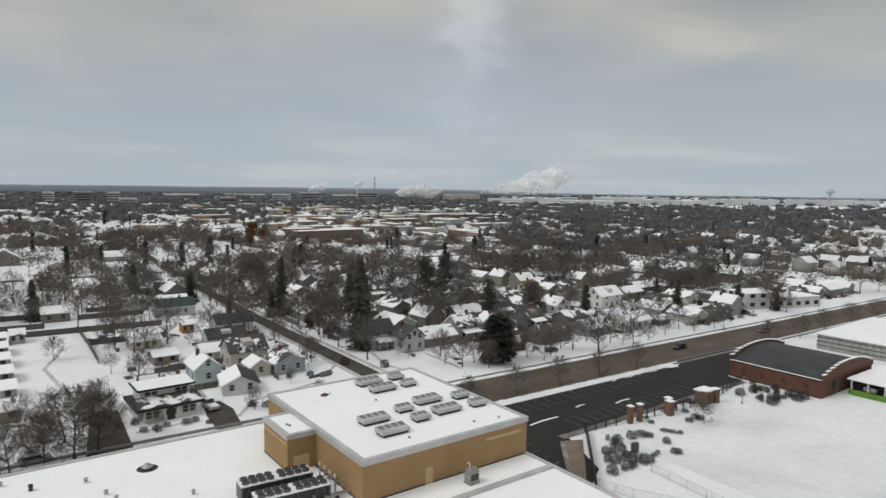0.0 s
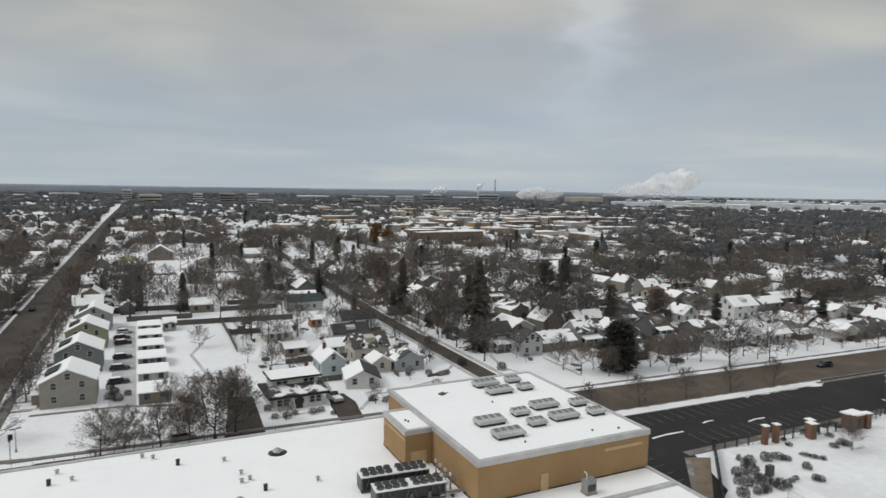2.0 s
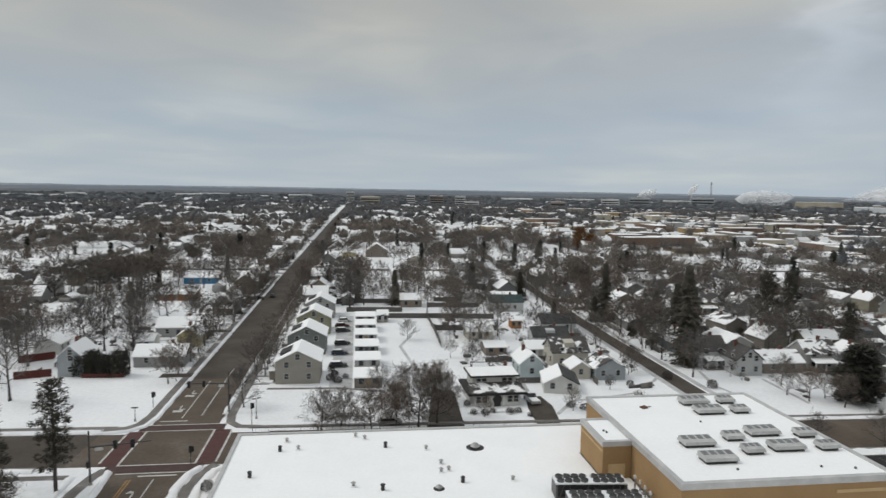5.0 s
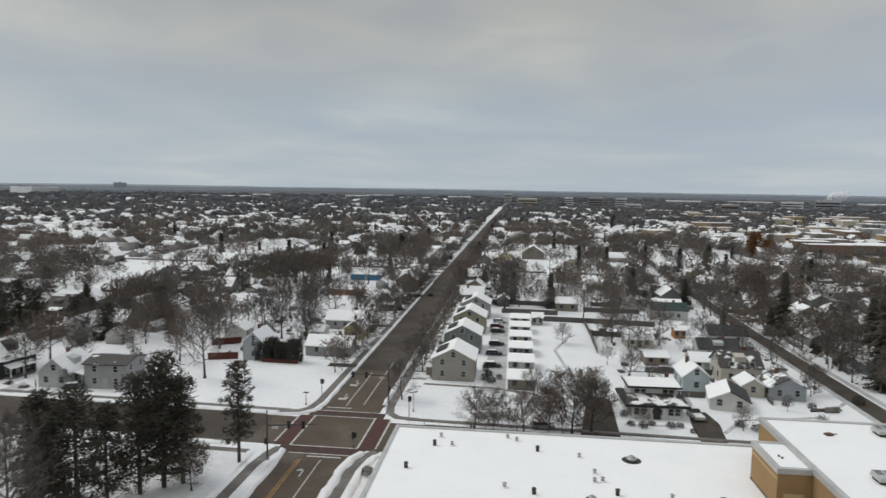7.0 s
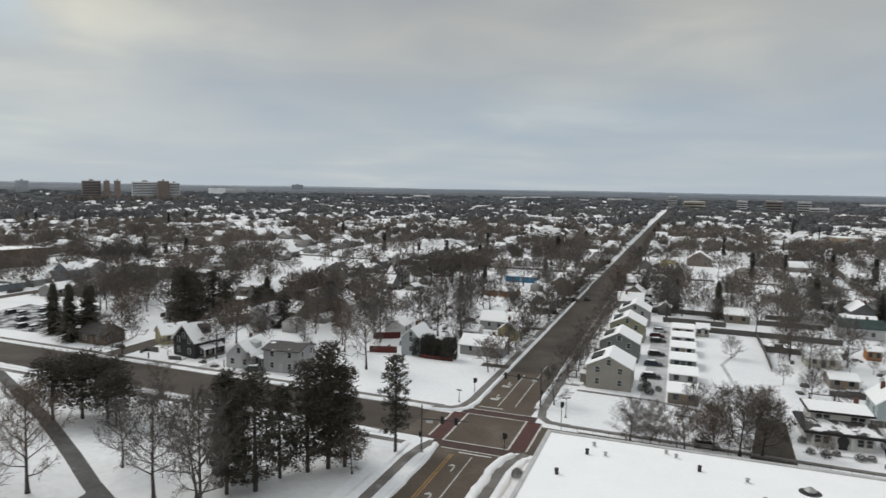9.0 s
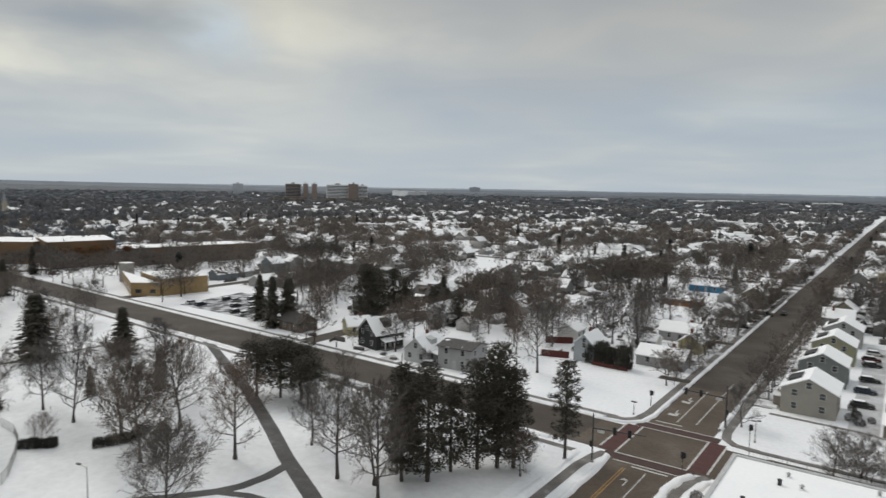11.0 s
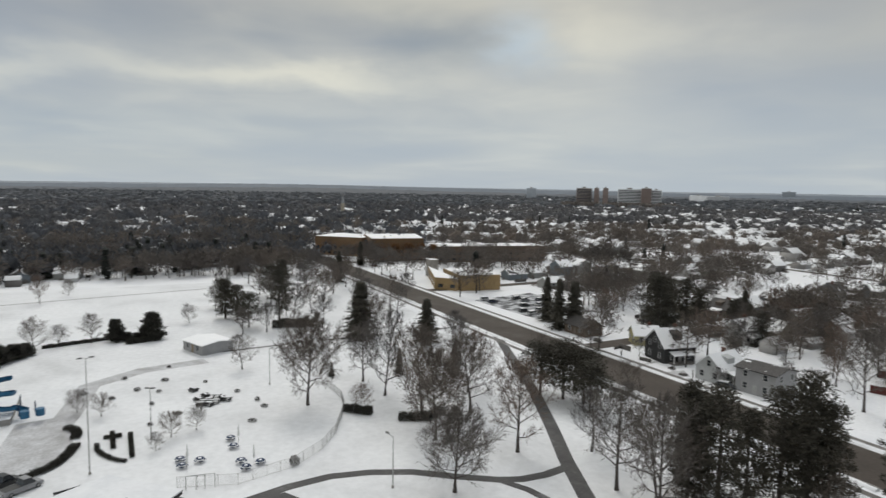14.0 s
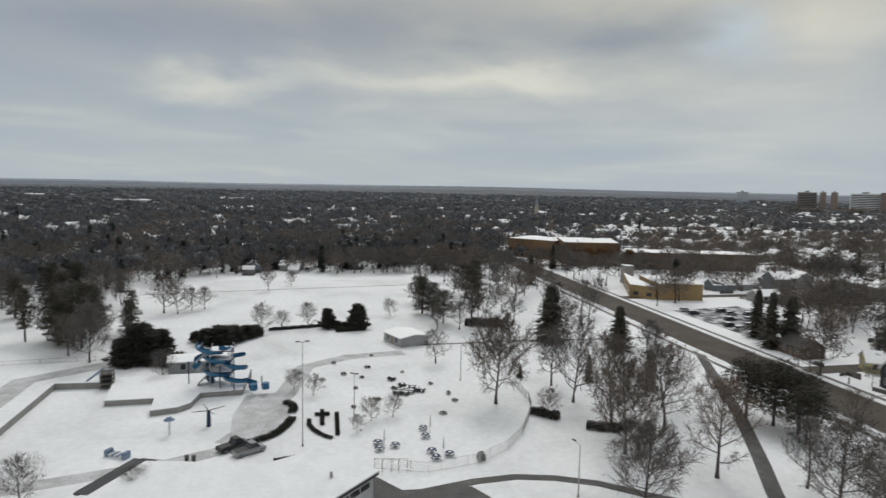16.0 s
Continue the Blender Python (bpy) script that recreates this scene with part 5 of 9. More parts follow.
for x, y, w, h in ((94.9, 71.1, 2.0, 1.6), (97.5, 70.9, 2.5, 1.1), (98.3, 69.9, 1.8, 0.9), (98.3, 66.1, 1.7, 1.2), (95.6, 62.7, 1.4, 1.1), (96.1, 62.2, 1.4, 1.0), (104.3, 67.4, 1.2, 0.8), (111.4, 70.2, 1.7, 0.9), (113.8, 70.4, 1.9, 1.2), (114.1, 69.6, 1.7, 1.0), (103.1, 69.9, 1.9, 0.5), (103.7, 68.6, 1.7, 0.6), (115.5, 73.8, 1.7, 0.7), (104.4, 73.9, 1.3, 0.7)):
    shrub(x, y, w, h, rs, "low brown shrub poking out of the snow")
for _ in range(22):
    shrub(rs.uniform(134, 147), rs.uniform(62, 77), rs.uniform(1.0, 2.6), rs.uniform(.8, 2.0), rs, "snowy shrub beside the brick hall")
for _ in range(8):
    shrub(rs.uniform(105, 122), rs.uniform(74.5, 77.5), rs.uniform(.9, 1.7), rs.uniform(.7, 1.4), rs, "bare shrub beside the metal fence")
for x, y in ((76.4, 169.4), (74.4, 143.9), (81.6, 136.2)):
    shrub(x, y, 2.6, 2.0, rs, "round russet shrub beside the street")
solid("utility_box", Geo().box(-.6, .6, -.4, .4, 0, 1.7), POLE, "dark utility box among shrubs", "utility box", at=(90.3, 66.9, 0))
shrub(-22.0, 95.2, 2.0, 1.5, rs, "round dark shrub beside the pavement")
# ---------------------------------------------------------------- houses placed one by one
def siding(name, c):
    return material(name, [(0.3, tuple(v * .86 for v in c)), (0.7, c)], scale=.5, fine_scale=7, fine_amount=.12, per_object=True)


S_BEIGE, S_OLIVE, S_GREEN = siding("beige_siding", (.345, .325, .285)), siding("olive_siding", (.30, .29, .20)), siding("grey_green_siding", (.19, .21, .20))
S_WHITE, S_CREAM, S_BLUE = siding("white_siding", (.66, .66, .64)), siding("cream_siding", (.55, .52, .45)), siding("pale_blue_siding", (.50, .57, .59))
S_SLATE, S_BLACK, S_BROWN = siding("slate_blue_siding", (.36, .39, .41)), siding("black_siding", (.035, .035, .036)), siding("brown_siding", (.13, .095, .07))
S_YELLOW, S_GREY, S_RED = siding("yellow_siding", (.55, .49, .26)), siding("grey_siding", (.36, .36, .36)), siding("red_boards", (.11, .028, .022))
S_PALEGREY = siding("pale_grey_siding", (.52, .53, .53))
S_ORANGE, S_SKY, S_TAUPE = siding("orange_siding", (.36, .15, .05)), siding("sky_blue_siding", (.06, .24, .42)), siding("taupe_siding", (.24, .21, .18))


def home(label, x, y, turn, w, d, h, rise, wall, roof=None, porch=False, chimney=True, dormer=False, windows=2, over=.4, name="house", category="house"):
    root = thing(name, label, category, (x, y, 0), turn)
    house_parts(root, w, d, h, rise, wall, roof or MOSTLY_SNOW, windows, porch, chimney, dormer, True, over)
    KEEP.append((x, y, max(w, d) * .5 + 1))
    return root


SLATE_ROOF = material("bare_dark_shingles", [(0.3, (.030, .030, .032)), (0.7, (.075, .073, .072))], scale=.8, fine_amount=.3)
TEAL = material("teal_metal_roof", [(0.3, (.028, .050, .050)), (0.7, (.052, .082, .079))], scale=.5, fine_amount=.2)
TANROOF = material("tan_shingles", [(0.3, (.20, .11, .055)), (0.7, (.30, .18, .09))], scale=.8, fine_amount=.25)
DUPLEX = []
DUPLEX.append(home("beige two-storey sided house with snowy gable roof", -13.6, 151.8, 90, 10.4, 10.0, 5.2, 2.5, S_BEIGE, ROOF_SNOW, chimney=False))
DUPLEX.append(home("grey-green two-storey sided house with snowy gable roof", -13.6, 177.6, 90, 10.4, 10.0, 5.2, 2.5, S_GREEN, ROOF_SNOW, chimney=False))
DUPLEX.append(home("olive two-storey sided house with snowy gable roof", -13.4, 202.0, 90, 10.4, 10.0, 5.2, 2.5, S_OLIVE, ROOF_SNOW, chimney=False))
DUPLEX.append(home("grey two-storey sided house with snowy gable roof", -12.8, 226.0, 90, 10.4, 9.6, 5.2, 2.5, S_GREY, ROOF_SNOW, chimney=False))
for root in DUPLEX:
    part("roof_recess", Geo().add([(-2.6, 4.2, 5.75), (2.2, 4.2, 5.75), (2.2, 1.7, 7.0), (-2.6, 1.7, 7.0), (-2.6, 4.2, 6.35), (2.2, 4.2, 6.35), (2.2, 1.7, 7.35), (-2.6, 1.7, 7.35)], [(4, 5, 6, 7), (0, 1, 5, 4), (1, 2, 6, 5), (3, 0, 4, 7), (0, 3, 2, 1)]), SLATE_ROOF, root, "bare dark porch roof")
    part("porch", Geo().box(-3.0, 2.6, 5.0, 6.6, 0, 2.5), S_TAUPE, root, "shaded entrance porch")
    part("porch_snow", Geo().box(-3.3, 2.9, 5.0, 6.9, 2.5, 2.7), ROOF_SNOW, root, "snow on the porch roof")
bung = thing("house", "white bungalow with black eaves, wide dormer and arched porch", "house", (28.7, 133.4, 0), 2)
KEEP.append((28.7, 133.4, 7))
part("wall", Geo().box(-5.5, 5.5, -3.6, 4.2, 0, 2.9), S_WHITE, bung)
part("porch_wall", Geo().box(-4.8, 4.8, -5.6, -3.6, 0, 2.5), S_WHITE, bung, "white porch front")
part("lower_eave", Geo().box(-6.3, 6.3, -6.2, 4.8, 2.5, 2.95), S_BLACK, bung, "black eave boards")
part("porch_roof", Geo().add([(-6.1, -6.0, 2.96), (6.1, -6.0, 2.96), (5.6, -2.6, 4.1), (-5.6, -2.6, 4.1), (-6.1, -6.0, 3.1), (6.1, -6.0, 3.1), (5.6, -2.6, 4.3), (-5.6, -2.6, 4.3)], [(4, 5, 6, 7), (0, 1, 5, 4), (1, 2, 6, 5), (3, 0, 4, 7), (0, 3, 2, 1)]), DARK_ROOF, bung, "dark porch roof with snow patches")
part("dormer_wall", Geo().box(-4.7, 4.7, -2.6, 3.4, 2.9, 5.6), S_WHITE, bung, "white upper storey")
part("upper_eave", Geo().box(-5.4, 5.4, -3.3, 4.0, 5.5, 5.85), S_BLACK, bung, "black eave boards")
part("roof", Geo().add([(-5.2, -3.1, 5.86), (5.2, -3.1, 5.86), (5.2, 3.8, 5.86), (-5.2, 3.8, 5.86), (-4.6, .3, 6.9), (4.6, .3, 6.9)], [(0, 1, 5, 4), (2, 3, 4, 5), (1, 2, 5), (3, 0, 4), (3, 2, 1, 0)]), ROOF_SNOW, bung, "thick snow on the roof")
for u in (-3.4, -2.2, 2.2, 3.4):
    win(bung, (u, -2.6, 3.75), 0)
for u in (-4.0, -2.7, 2.7, 4.0):
    win(bung, (u, -5.6, .8), 0)
part("arch", Geo().tube((0, -5.72, 1.5), (0, -5.55, 1.5), .95, .95, 16), DARK, bung, "dark arched doorway")
part("door", Geo().box(-.7, .7, -5.7, -5.58, 0, 1.5), DARK, bung)
for s_ in (-1, 1):
    part("porch_post", Geo().box(s_ * 1.3 - .2, s_ * 1.3 + .2, -5.85, -5.55, 0, 2.5), TRIM, bung)
part("chimney", Geo().box(3.0, 3.7, 1.0, 1.7, 5.5, 7.6), BRICK, bung)
for s_ in (-1, 1):
    win(bung, (s_ * 5.5, 1.0, .8), 90 * s_)
home("pale blue gabled cottage with snowy roof", 41.5, 151.2, 90, 8.4, 5.8, 3.6, 2.3, S_BLUE)
home("cream one-and-a-half storey house with dormer", 54.0, 159.6, 0, 9.4, 8.2, 4.0, 2.9, S_CREAM, DARK_ROOF, dormer=True)
home("grey gabled cottage with snow on one roof slope", 60.0, 147.6, 90, 7.4, 7.4, 3.0, 2.0, S_SLATE, SHINGLE)
home("small cream cottage with snowy roof", 53.2, 148.2, 90, 5.6, 4.8, 2.6, 1.5, S_CREAM, chimney=False, windows=1)
home("low white house with snowy roof ridge", 55.5, 180.5, 0, 10.5, 7.0, 3.0, 2.1, S_PALEGREY, (SLATE_ROOF, MOSTLY_SNOW), dormer=True)
home("dark-roofed house with a snowy cross gable", 63.6, 199.0, 0, 11.0, 7.0, 3.0, 2.2, S_PALEGREY, (SLATE_ROOF, THIN_SNOW))
home("house with dark teal roof and pale siding", 54.6, 234.0, 0, 12.6, 8.0, 3.6, 2.0, S_PALEGREY, TEAL)
home("white two-storey house with porch and dark roof slope", 91.0, 156.2, 0, 7.6, 8.0, 4.6, 2.9, S_PALEGREY, DARK_ROOF, porch=True)
home("white gabled house with patchy snowy roof", 96.2, 148.4, 90, 7.6, 6.8, 4.2, 2.8, S_PALEGREY, DARK_ROOF, porch=False)
home("low brown house with snow-dusted roof", 106.5, 150.0, 0, 11.0, 7.6, 2.8, 2.2, S_TAUPE, THIN_SNOW)
home("low brown house with bare dark roof behind shrubs", 118.5, 133.5, 0, 10.0, 8.0, 2.8, 2.3, S_BROWN, DARK_ROOF)
home("low ranch house with snowy roof near the road", 137, 134.5, 0, 13, 8.0, 2.8, 2.0, S_TAUPE, DARK_ROOF)
home("low ranch house with snow-covered roof", 156, 133.5, 0, 12, 8.0, 2.8, 2.0, S_GREY)
home("ranch house with snow-covered roof", 174, 133, 0, 12, 8.0, 2.8, 2.2, S_WHITE)
home("house with bare tan shingle roof", 184, 193, 20, 10, 9, 4.2, 3.0, S_CREAM, TANROOF)
home("white two-storey house with snowy roof", 196, 162.5, 0, 12, 8, 5.0, 2.8, S_WHITE, dormer=True)
home("white cottage with grey shingle roof", 172, 165, 90, 8, 7, 3.2, 2.6, S_WHITE, SHINGLE)
home("square grey two-storey house with flat dark roof", -88.6, 132.6, 4, 9.4, 8.4, 5.4, 1.0, S_GREY, DARK_ROOF, windows=2, chimney=False)
home("white cottage with snowy roof and open porch", -100.2, 132.4, 94, 9.6, 7.0, 3.4, 3.0, S_PALEGREY, SHINGLE, porch=True, dormer=True)
home("black gabled house with bright snowy roof", -118.6, 135.6, 78, 9.6, 8.6, 4.6, 3.8, S_BLACK, MOSTLY_SNOW, porch=True, dormer=True, over=.6)
home("small yellow house with snowy roof", -134.4, 142.6, 60, 7.4, 6.4, 3.0, 2.2, S_YELLOW)
home("dark brown low house behind spruces", -152, 134.6, 0, 9.6, 7.0, 2.9, 2.0, S_BROWN, DARK_ROOF)
home("slate-blue gabled house beside a red fence", -66.2, 160.4, 90, 8.6, 5.6, 4.7, 2.6, S_SLATE, SHINGLE, windows=1)
home("grey low house with snowy double roof", -48.6, 167.0, 0, 12, 8, 2.8, 2.0, S_GREY, (SHINGLE, DARK_ROOF))
home("small yellow house with snowy roof", -46.6, 186.8, 90, 7.4, 6.0, 3.2, 2.0, S_YELLOW)
home("grey gabled house with snowy roof", -52.6, 199.5, 0, 12.6, 8.0, 3.0, 2.3, S_GREY)
home("low house with orange-brown wall and snowy roof", -70.0, 262.0, 0, 14.5, 8.0, 2.6, 1.3, S_ORANGE, MOSTLY_SNOW)
home("house with a bright blue side under snow", -71.0, 306.0, 0, 15, 8.0, 2.9, 1.2, S_SKY, MOSTLY_SNOW)
home("low yellow shop with snowy flat roof", -9.0, 408, 0, 15, 9, 4.4, .8, S_YELLOW, MOSTLY_SNOW)
home("brown gabled church-like house behind bare trees", 12.0, 424, 90, 14, 14, 4.2, 4.6, S_TAUPE, MOSTLY_SNOW)

for k, (x, y, w) in enumerate(((62, 312, 11), (72, 292, 9), (39, 298, 12), (20, 244, 8), (45, 252, 9), (58, 247, 8), (21, 316, 10), (93, 322, 10), (57, 368, 12), (88, 380, 12), (34, 389, 12))):
    root = thing("house", "low pale house with thick snow on its roof", "house", (x, y, 0), 90 * (k % 3 == 1))
    house_parts(root, w, 7.5, 3.0, 1.7, (S_WHITE, S_PALEGREY, S_CREAM, S_TAUPE)[k % 4], ROOF_SNOW if k % 2 else MOSTLY_SNOW, 1, False, k % 2 == 0, False, False, .4)
    KEEP.append((x, y, w * .5 + 1))

# garages and sheds
for y, c in ((146.2, S_TAUPE), (161.2, S_GREY), (175.2, S_GREEN), (189, S_GREY), (202.6, S_GREEN), (215.6, S_TAUPE)):
    root = thing("garage", "single-storey garage with thick snow on its low roof", "garage", (2.4, y, 0), 0, "row of garages")
    house_parts(root, 6.2, 8.0, 2.4, .7, c, ROOF_SNOW, 1, False, False, False, False, .25)
    KEEP.append((2.4, y, 5))
for lb, x, y, w, d, h, r, c in (("brown garage with a snow-covered low roof", 37.3, 171.6, 5.8, 7.0, 2.3, .9, S_TAUPE), ("small orange wooden shed with snowy roof", 51.2, 203.4, 3.4, 4.2, 2.7, .9, S_ORANGE),
                                ("tan shed with snowy roof", 8.2, 215.4, 3.6, 4.6, 2.6, 1.2, S_BEIGE), ("white garage with open dark bay", -80.6, 180.2, 6.4, 6.4, 2.8, 1.7, S_WHITE), ("pale garage with snowy roof", 36.5, 190.5, 8.0, 6.4, 2.4, 1.2, S_CREAM),
                                ("pale garage behind the cottage", 48.8, 168.4, 7.2, 6.4, 2.4, 1.6, S_WHITE), ("low white garage with snowy roof", -58.5, 183, 7, 6, 2.6, 1.4, S_WHITE)):
    root = thing("shed" if "shed" in lb else "garage", lb, "shed" if "shed" in lb else "garage", (x, y, 0), 90 if "bay" in lb else 0)
    house_parts(root, w, d, h, r, c, MOSTLY_SNOW, 1, False, False, False, False, .3)
    KEEP.append((x, y, 5))
root = thing("garage", "white garage, snow on one roof slope and the other bare", "garage", (45.8, 139.2, 0), 78)
house_parts(root, 9.0, 7.6, 2.3, 1.9, S_WHITE, (SLATE_ROOF, ROOF_SNOW), 1, False, False, False, True, .35)
KEEP.append((45.8, 139.2, 6))
root = thing("swing_set", "snow-dusted timber swing set in a yard", "swing", (29.5, 150.5, 0))
for s in (-2.3, 2.3):
    part("leg", Geo().tube((s, -1.6, 0), (s, 0, 3.2), .09, .09, 5), BARK, root)
    part("leg", Geo().tube((s, 1.6, 0), (s, 0, 3.2), .09, .09, 5), BARK, root)
part("beam", Geo().tube((-2.6, 0, 3.2), (2.6, 0, 3.2), .1, .1, 5), BARK, root)


def board_fence(pts, high, mat, label, gap=2.4):
    root = thing("board_fence", label, "fence")
    for (xa, ya), (xb, yb) in zip(pts, pts[1:]):
        n = max(1, round(math.hypot(xb - xa, yb - ya) / gap))
        for k in range(n):
            f0, f1 = k / n, (k + 1) / n
            a, b = (xa + (xb - xa) * f0, ya + (yb - ya) * f0), (xa + (xb - xa) * f1, ya + (yb - ya) * f1)
            part("panel", Geo().strip([a, b], .06, .08, high), mat, root)
            part("post", Geo().box(-.07, .07, -.07, .07, 0, high + .1, 0, a), mat, root)


S_FENCE = siding("grey_fence_boards", (.115, .108, .10))
board_fence([(-83, 168.6), (-76.5, 172.4)], 2.0, S_RED, "red board fence behind a snowy lot")
board_fence([(-77.5, 154.2), (-70.4, 156.4)], 1.9, S_RED, "red board fence beside the blue house")
board_fence([(-63.2, 154.8), (-53.8, 154.4)], 1.0, S_RED, "low red board fence under the hedge")
board_fence([(10, 220), (28, 219), (47, 217)], 1.8, S_FENCE, "weathered grey board fence between yards")
board_fence([(24, 200), (44, 198.5)], 1.8, S_FENCE, "weathered grey board fence between yards")
board_fence([(24, 219), (24, 200), (23.5, 178)], 1.6, S_FENCE, "weathered grey board fence between yards")
board_fence([(-4, 232), (16, 231)], 1.8, S_FENCE, "weathered grey board fence between yards")
board_fence([(26, 240), (46, 239)], 1.8, S_FENCE, "weathered grey board fence between yards")
board_fence([(30, 252), (46, 252)], 1.8, S_FENCE, "weathered grey board fence between yards")
board_fence([(-8, 250), (18, 249)], 1.8, S_FENCE, "weathered grey board fence between yards")
picket_fence("yard_fence", "thin wire fence along the north pavement", [(-19, 117.2), (10, 116.4), (60, 114.6)], 1.1, 3.0, .5, DARK)
solid("driveway", Geo().prism([(13.0, 116.6), (20.2, 115.6), (21.4, 139), (16.6, 140.5)], 0, .02), EARTH, "wide bare brown driveway between trees", "driveway", "structure")
solid("driveway", Geo().prism([(34.4, 116.0), (39.0, 116.0), (40.6, 127.0), (39.8, 133.5), (36.4, 133.5), (35.0, 126.0)], 0, .02), EARTH, "dark wet driveway beside the bungalow", "driveway", "structure")
solid("alley", Geo().prism([(-6.4, 140), (-1.2, 139), (-1.4, 224), (-6.6, 226)], 0, .018), DIRTY, "packed snow alley between houses and garages", "driveway", "structure")
band("front_walk", [(-20, 143.4), (-4, 142.6), (6, 139.4)], 1.2, .03, WALK, "concrete path beside the house", "path")
for y in (147, 153, 159, 165, 171, 178, 184, 190, 197, 203, 210):
    solid("snow_step", Geo().box(-22.0, -19.2, y, y + 2.0, 0, .45), SNOW, "snow-covered front step of a house", "step", group="front steps")
solid("driveway", Geo().prism([(-110.5, 121.4), (-106.5, 121.2), (-104.5, 127), (-109, 130)], 0, .03), DIRTY, "snowy driveway before the houses", "driveway", "structure")

# ---------------------------------------------------------------- vehicles
TYRE = material("black_rubber", [(0.3, (.012, .012, .012)), (0.7, (.025, .025, .025))], scale=4, fine_amount=.3)


def paint(name, c):
    return material(name, [(0.3, tuple(v * .9 for v in c)), (0.7, c)], scale=.6, fine_amount=.1, rough=.3, bump=0)


def vehicle(label, at, turn, mat, kind="car", snowy=True):
    """A parked car or pick-up: body, glazed cabin, lights and wheels."""
    L, Wd = (5.6, 1.95) if kind == "truck" else (4.6, 1.8)
    root = thing("pickup_truck" if kind == "truck" else "car", label, "truck" if kind == "truck" else "car", (*at, 0.03), turn)

    def loft(sections):
        g = Geo()
        for x, hw, z0, z1 in sections:
            g.v += [(x, -hw, z0), (x, hw, z0), (x, hw, z1), (x, -hw, z1)]
        for i in range(len(sections) - 1):
            for k in range(4):
                g.f.append((4 * i + k, 4 * i + (k + 1) % 4, 4 * i + 4 + (k + 1) % 4, 4 * i + 4 + k))
        g.f += [(3, 2, 1, 0), tuple(4 * (len(sections) - 1) + k for k in range(4))]
        return g
    h = .98 if kind == "truck" else .86
    part("body", loft([(-L / 2, Wd / 2 - .15, .4, h - .1), (-L / 2 + .15, Wd / 2, .28, h), (L / 2 - 1.3, Wd / 2, .26, h), (L / 2 - .2, Wd / 2 - .06, .28, h - .14), (L / 2, Wd / 2 - .25, .4, h - .28)]), mat, root)
    c0, c1 = (-.3, 1.7) if kind == "truck" else (-2.0, 1.1)
    top = 1.85 if kind == "truck" else 1.5
    part("cabin_glass", loft([(c0, Wd / 2 - .08, h - .02, h), (c0 + .35, Wd / 2 - .2, h - .02, top - .06), (c1 - .7, Wd / 2 - .2, h - .02, top - .06), (c1, Wd / 2 - .1, h - .02, h)]), GLASS, root)
    part("roof", loft([(c0 + .3, Wd / 2 - .2, top - .07, top), (c1 - .65, Wd / 2 - .2, top - .07, top)]), ROOF_SNOW if snowy else mat, root, "snowy roof" if snowy else "")
    if kind == "truck":
        part("bed", Geo().box(-L / 2 + .15, c0 - .1, -Wd / 2 + .1, Wd / 2 - .1, h - .02, h + .05), ROOF_SNOW if snowy else DARK, root)
    for x in (-L / 2 + .9, L / 2 - .95):
        for s in (-1, 1):
            wh = part("wheel", Geo().tube((x, s * (Wd / 2 - .2), .33), (x, s * (Wd / 2 + .01), .33), .33, .33, 12), TYRE, root)
            part("rim", Geo().tube((x, s * (Wd / 2), .33), (x, s * (Wd / 2 + .02), .33), .19, .19, 8), STEEL, wh)
    for s in (-1, 1):
        part("headlight", Geo().box(L / 2 - .14, L / 2 - .02, s * .6 - .16, s * .6 + .16, .56, .7), TRIM, root)
        part("tail_light", Geo().box(-L / 2 - .01, -L / 2 + .08, s * .68 - .1, s * .68 + .1, .6, .78), BRICK, root)
    return root


P_DARK, P_RED, P_WHITE, P_BLUE = paint("black_car_paint", (.02, .021, .023)), paint("maroon_car_paint", (.10, .015, .015)), paint("white_car_paint", (.6, .6, .6)), paint("dark_blue_car_paint", (.02, .03, .06))
P_SILVER = paint("silver_car_paint", (.3, .3, .31))
vehicle("dark car standing on the salted road", (161.6, 106.0), 178, P_DARK, snowy=False)
vehicle("dark car standing on the salted road", (204.0, 103.5), 178, P_BLUE, snowy=False)
vehicle("dark car on the long straight street", (-34.4, 265), 90, P_DARK, snowy=False)
vehicle("snow-topped dark car parked by the alley", (-4.6, 199.6), 10, P_DARK)
vehicle("snow-topped red car parked by the alley", (-5.0, 206.5), 5, P_RED)
vehicle("snow-topped car parked by the alley", (-4.4, 183.0), 8, P_DARK)
vehicle("snow-topped car parked by the alley", (-4.8, 172.0), 5, P_BLUE)
vehicle("snow-topped white car parked by the alley", (-4.4, 214.5), 5, P_WHITE)
vehicle("snow-topped dark car parked behind the beige house", (-4.8, 160.0), 5, P_DARK)
vehicle("white pick-up truck parked beside the bungalow", (36.9, 130.2), 96, P_WHITE, "truck")
vehicle("dark car parked in the yard", (38.6, 163.0), 10, P_DARK)
vehicle("snow-topped silver car under bare trees by the pavement", (6.2, 119.5), 5, P_SILVER)
vehicle("dark car in the snowy driveway", (-94.6, 127.2), 20, P_DARK)
vehicle("dark van parked beside shrubs", (128.5, 124.2), 10, P_DARK)
vehicle("dark car parked near the house", (108.4, 128.6), 30, P_DARK)
vehicle("dark pick-up truck parked beside the pool deck", (-109.9, -12.6), 129, P_DARK, "truck", False)
vehicle("silver pick-up truck parked beside the pool deck", (-107.6, -9.8), 123, P_SILVER, "truck", False)
vehicle("red truck parked before the school", (-330, 139), 0, P_RED, "truck")
rc = random.Random(3)
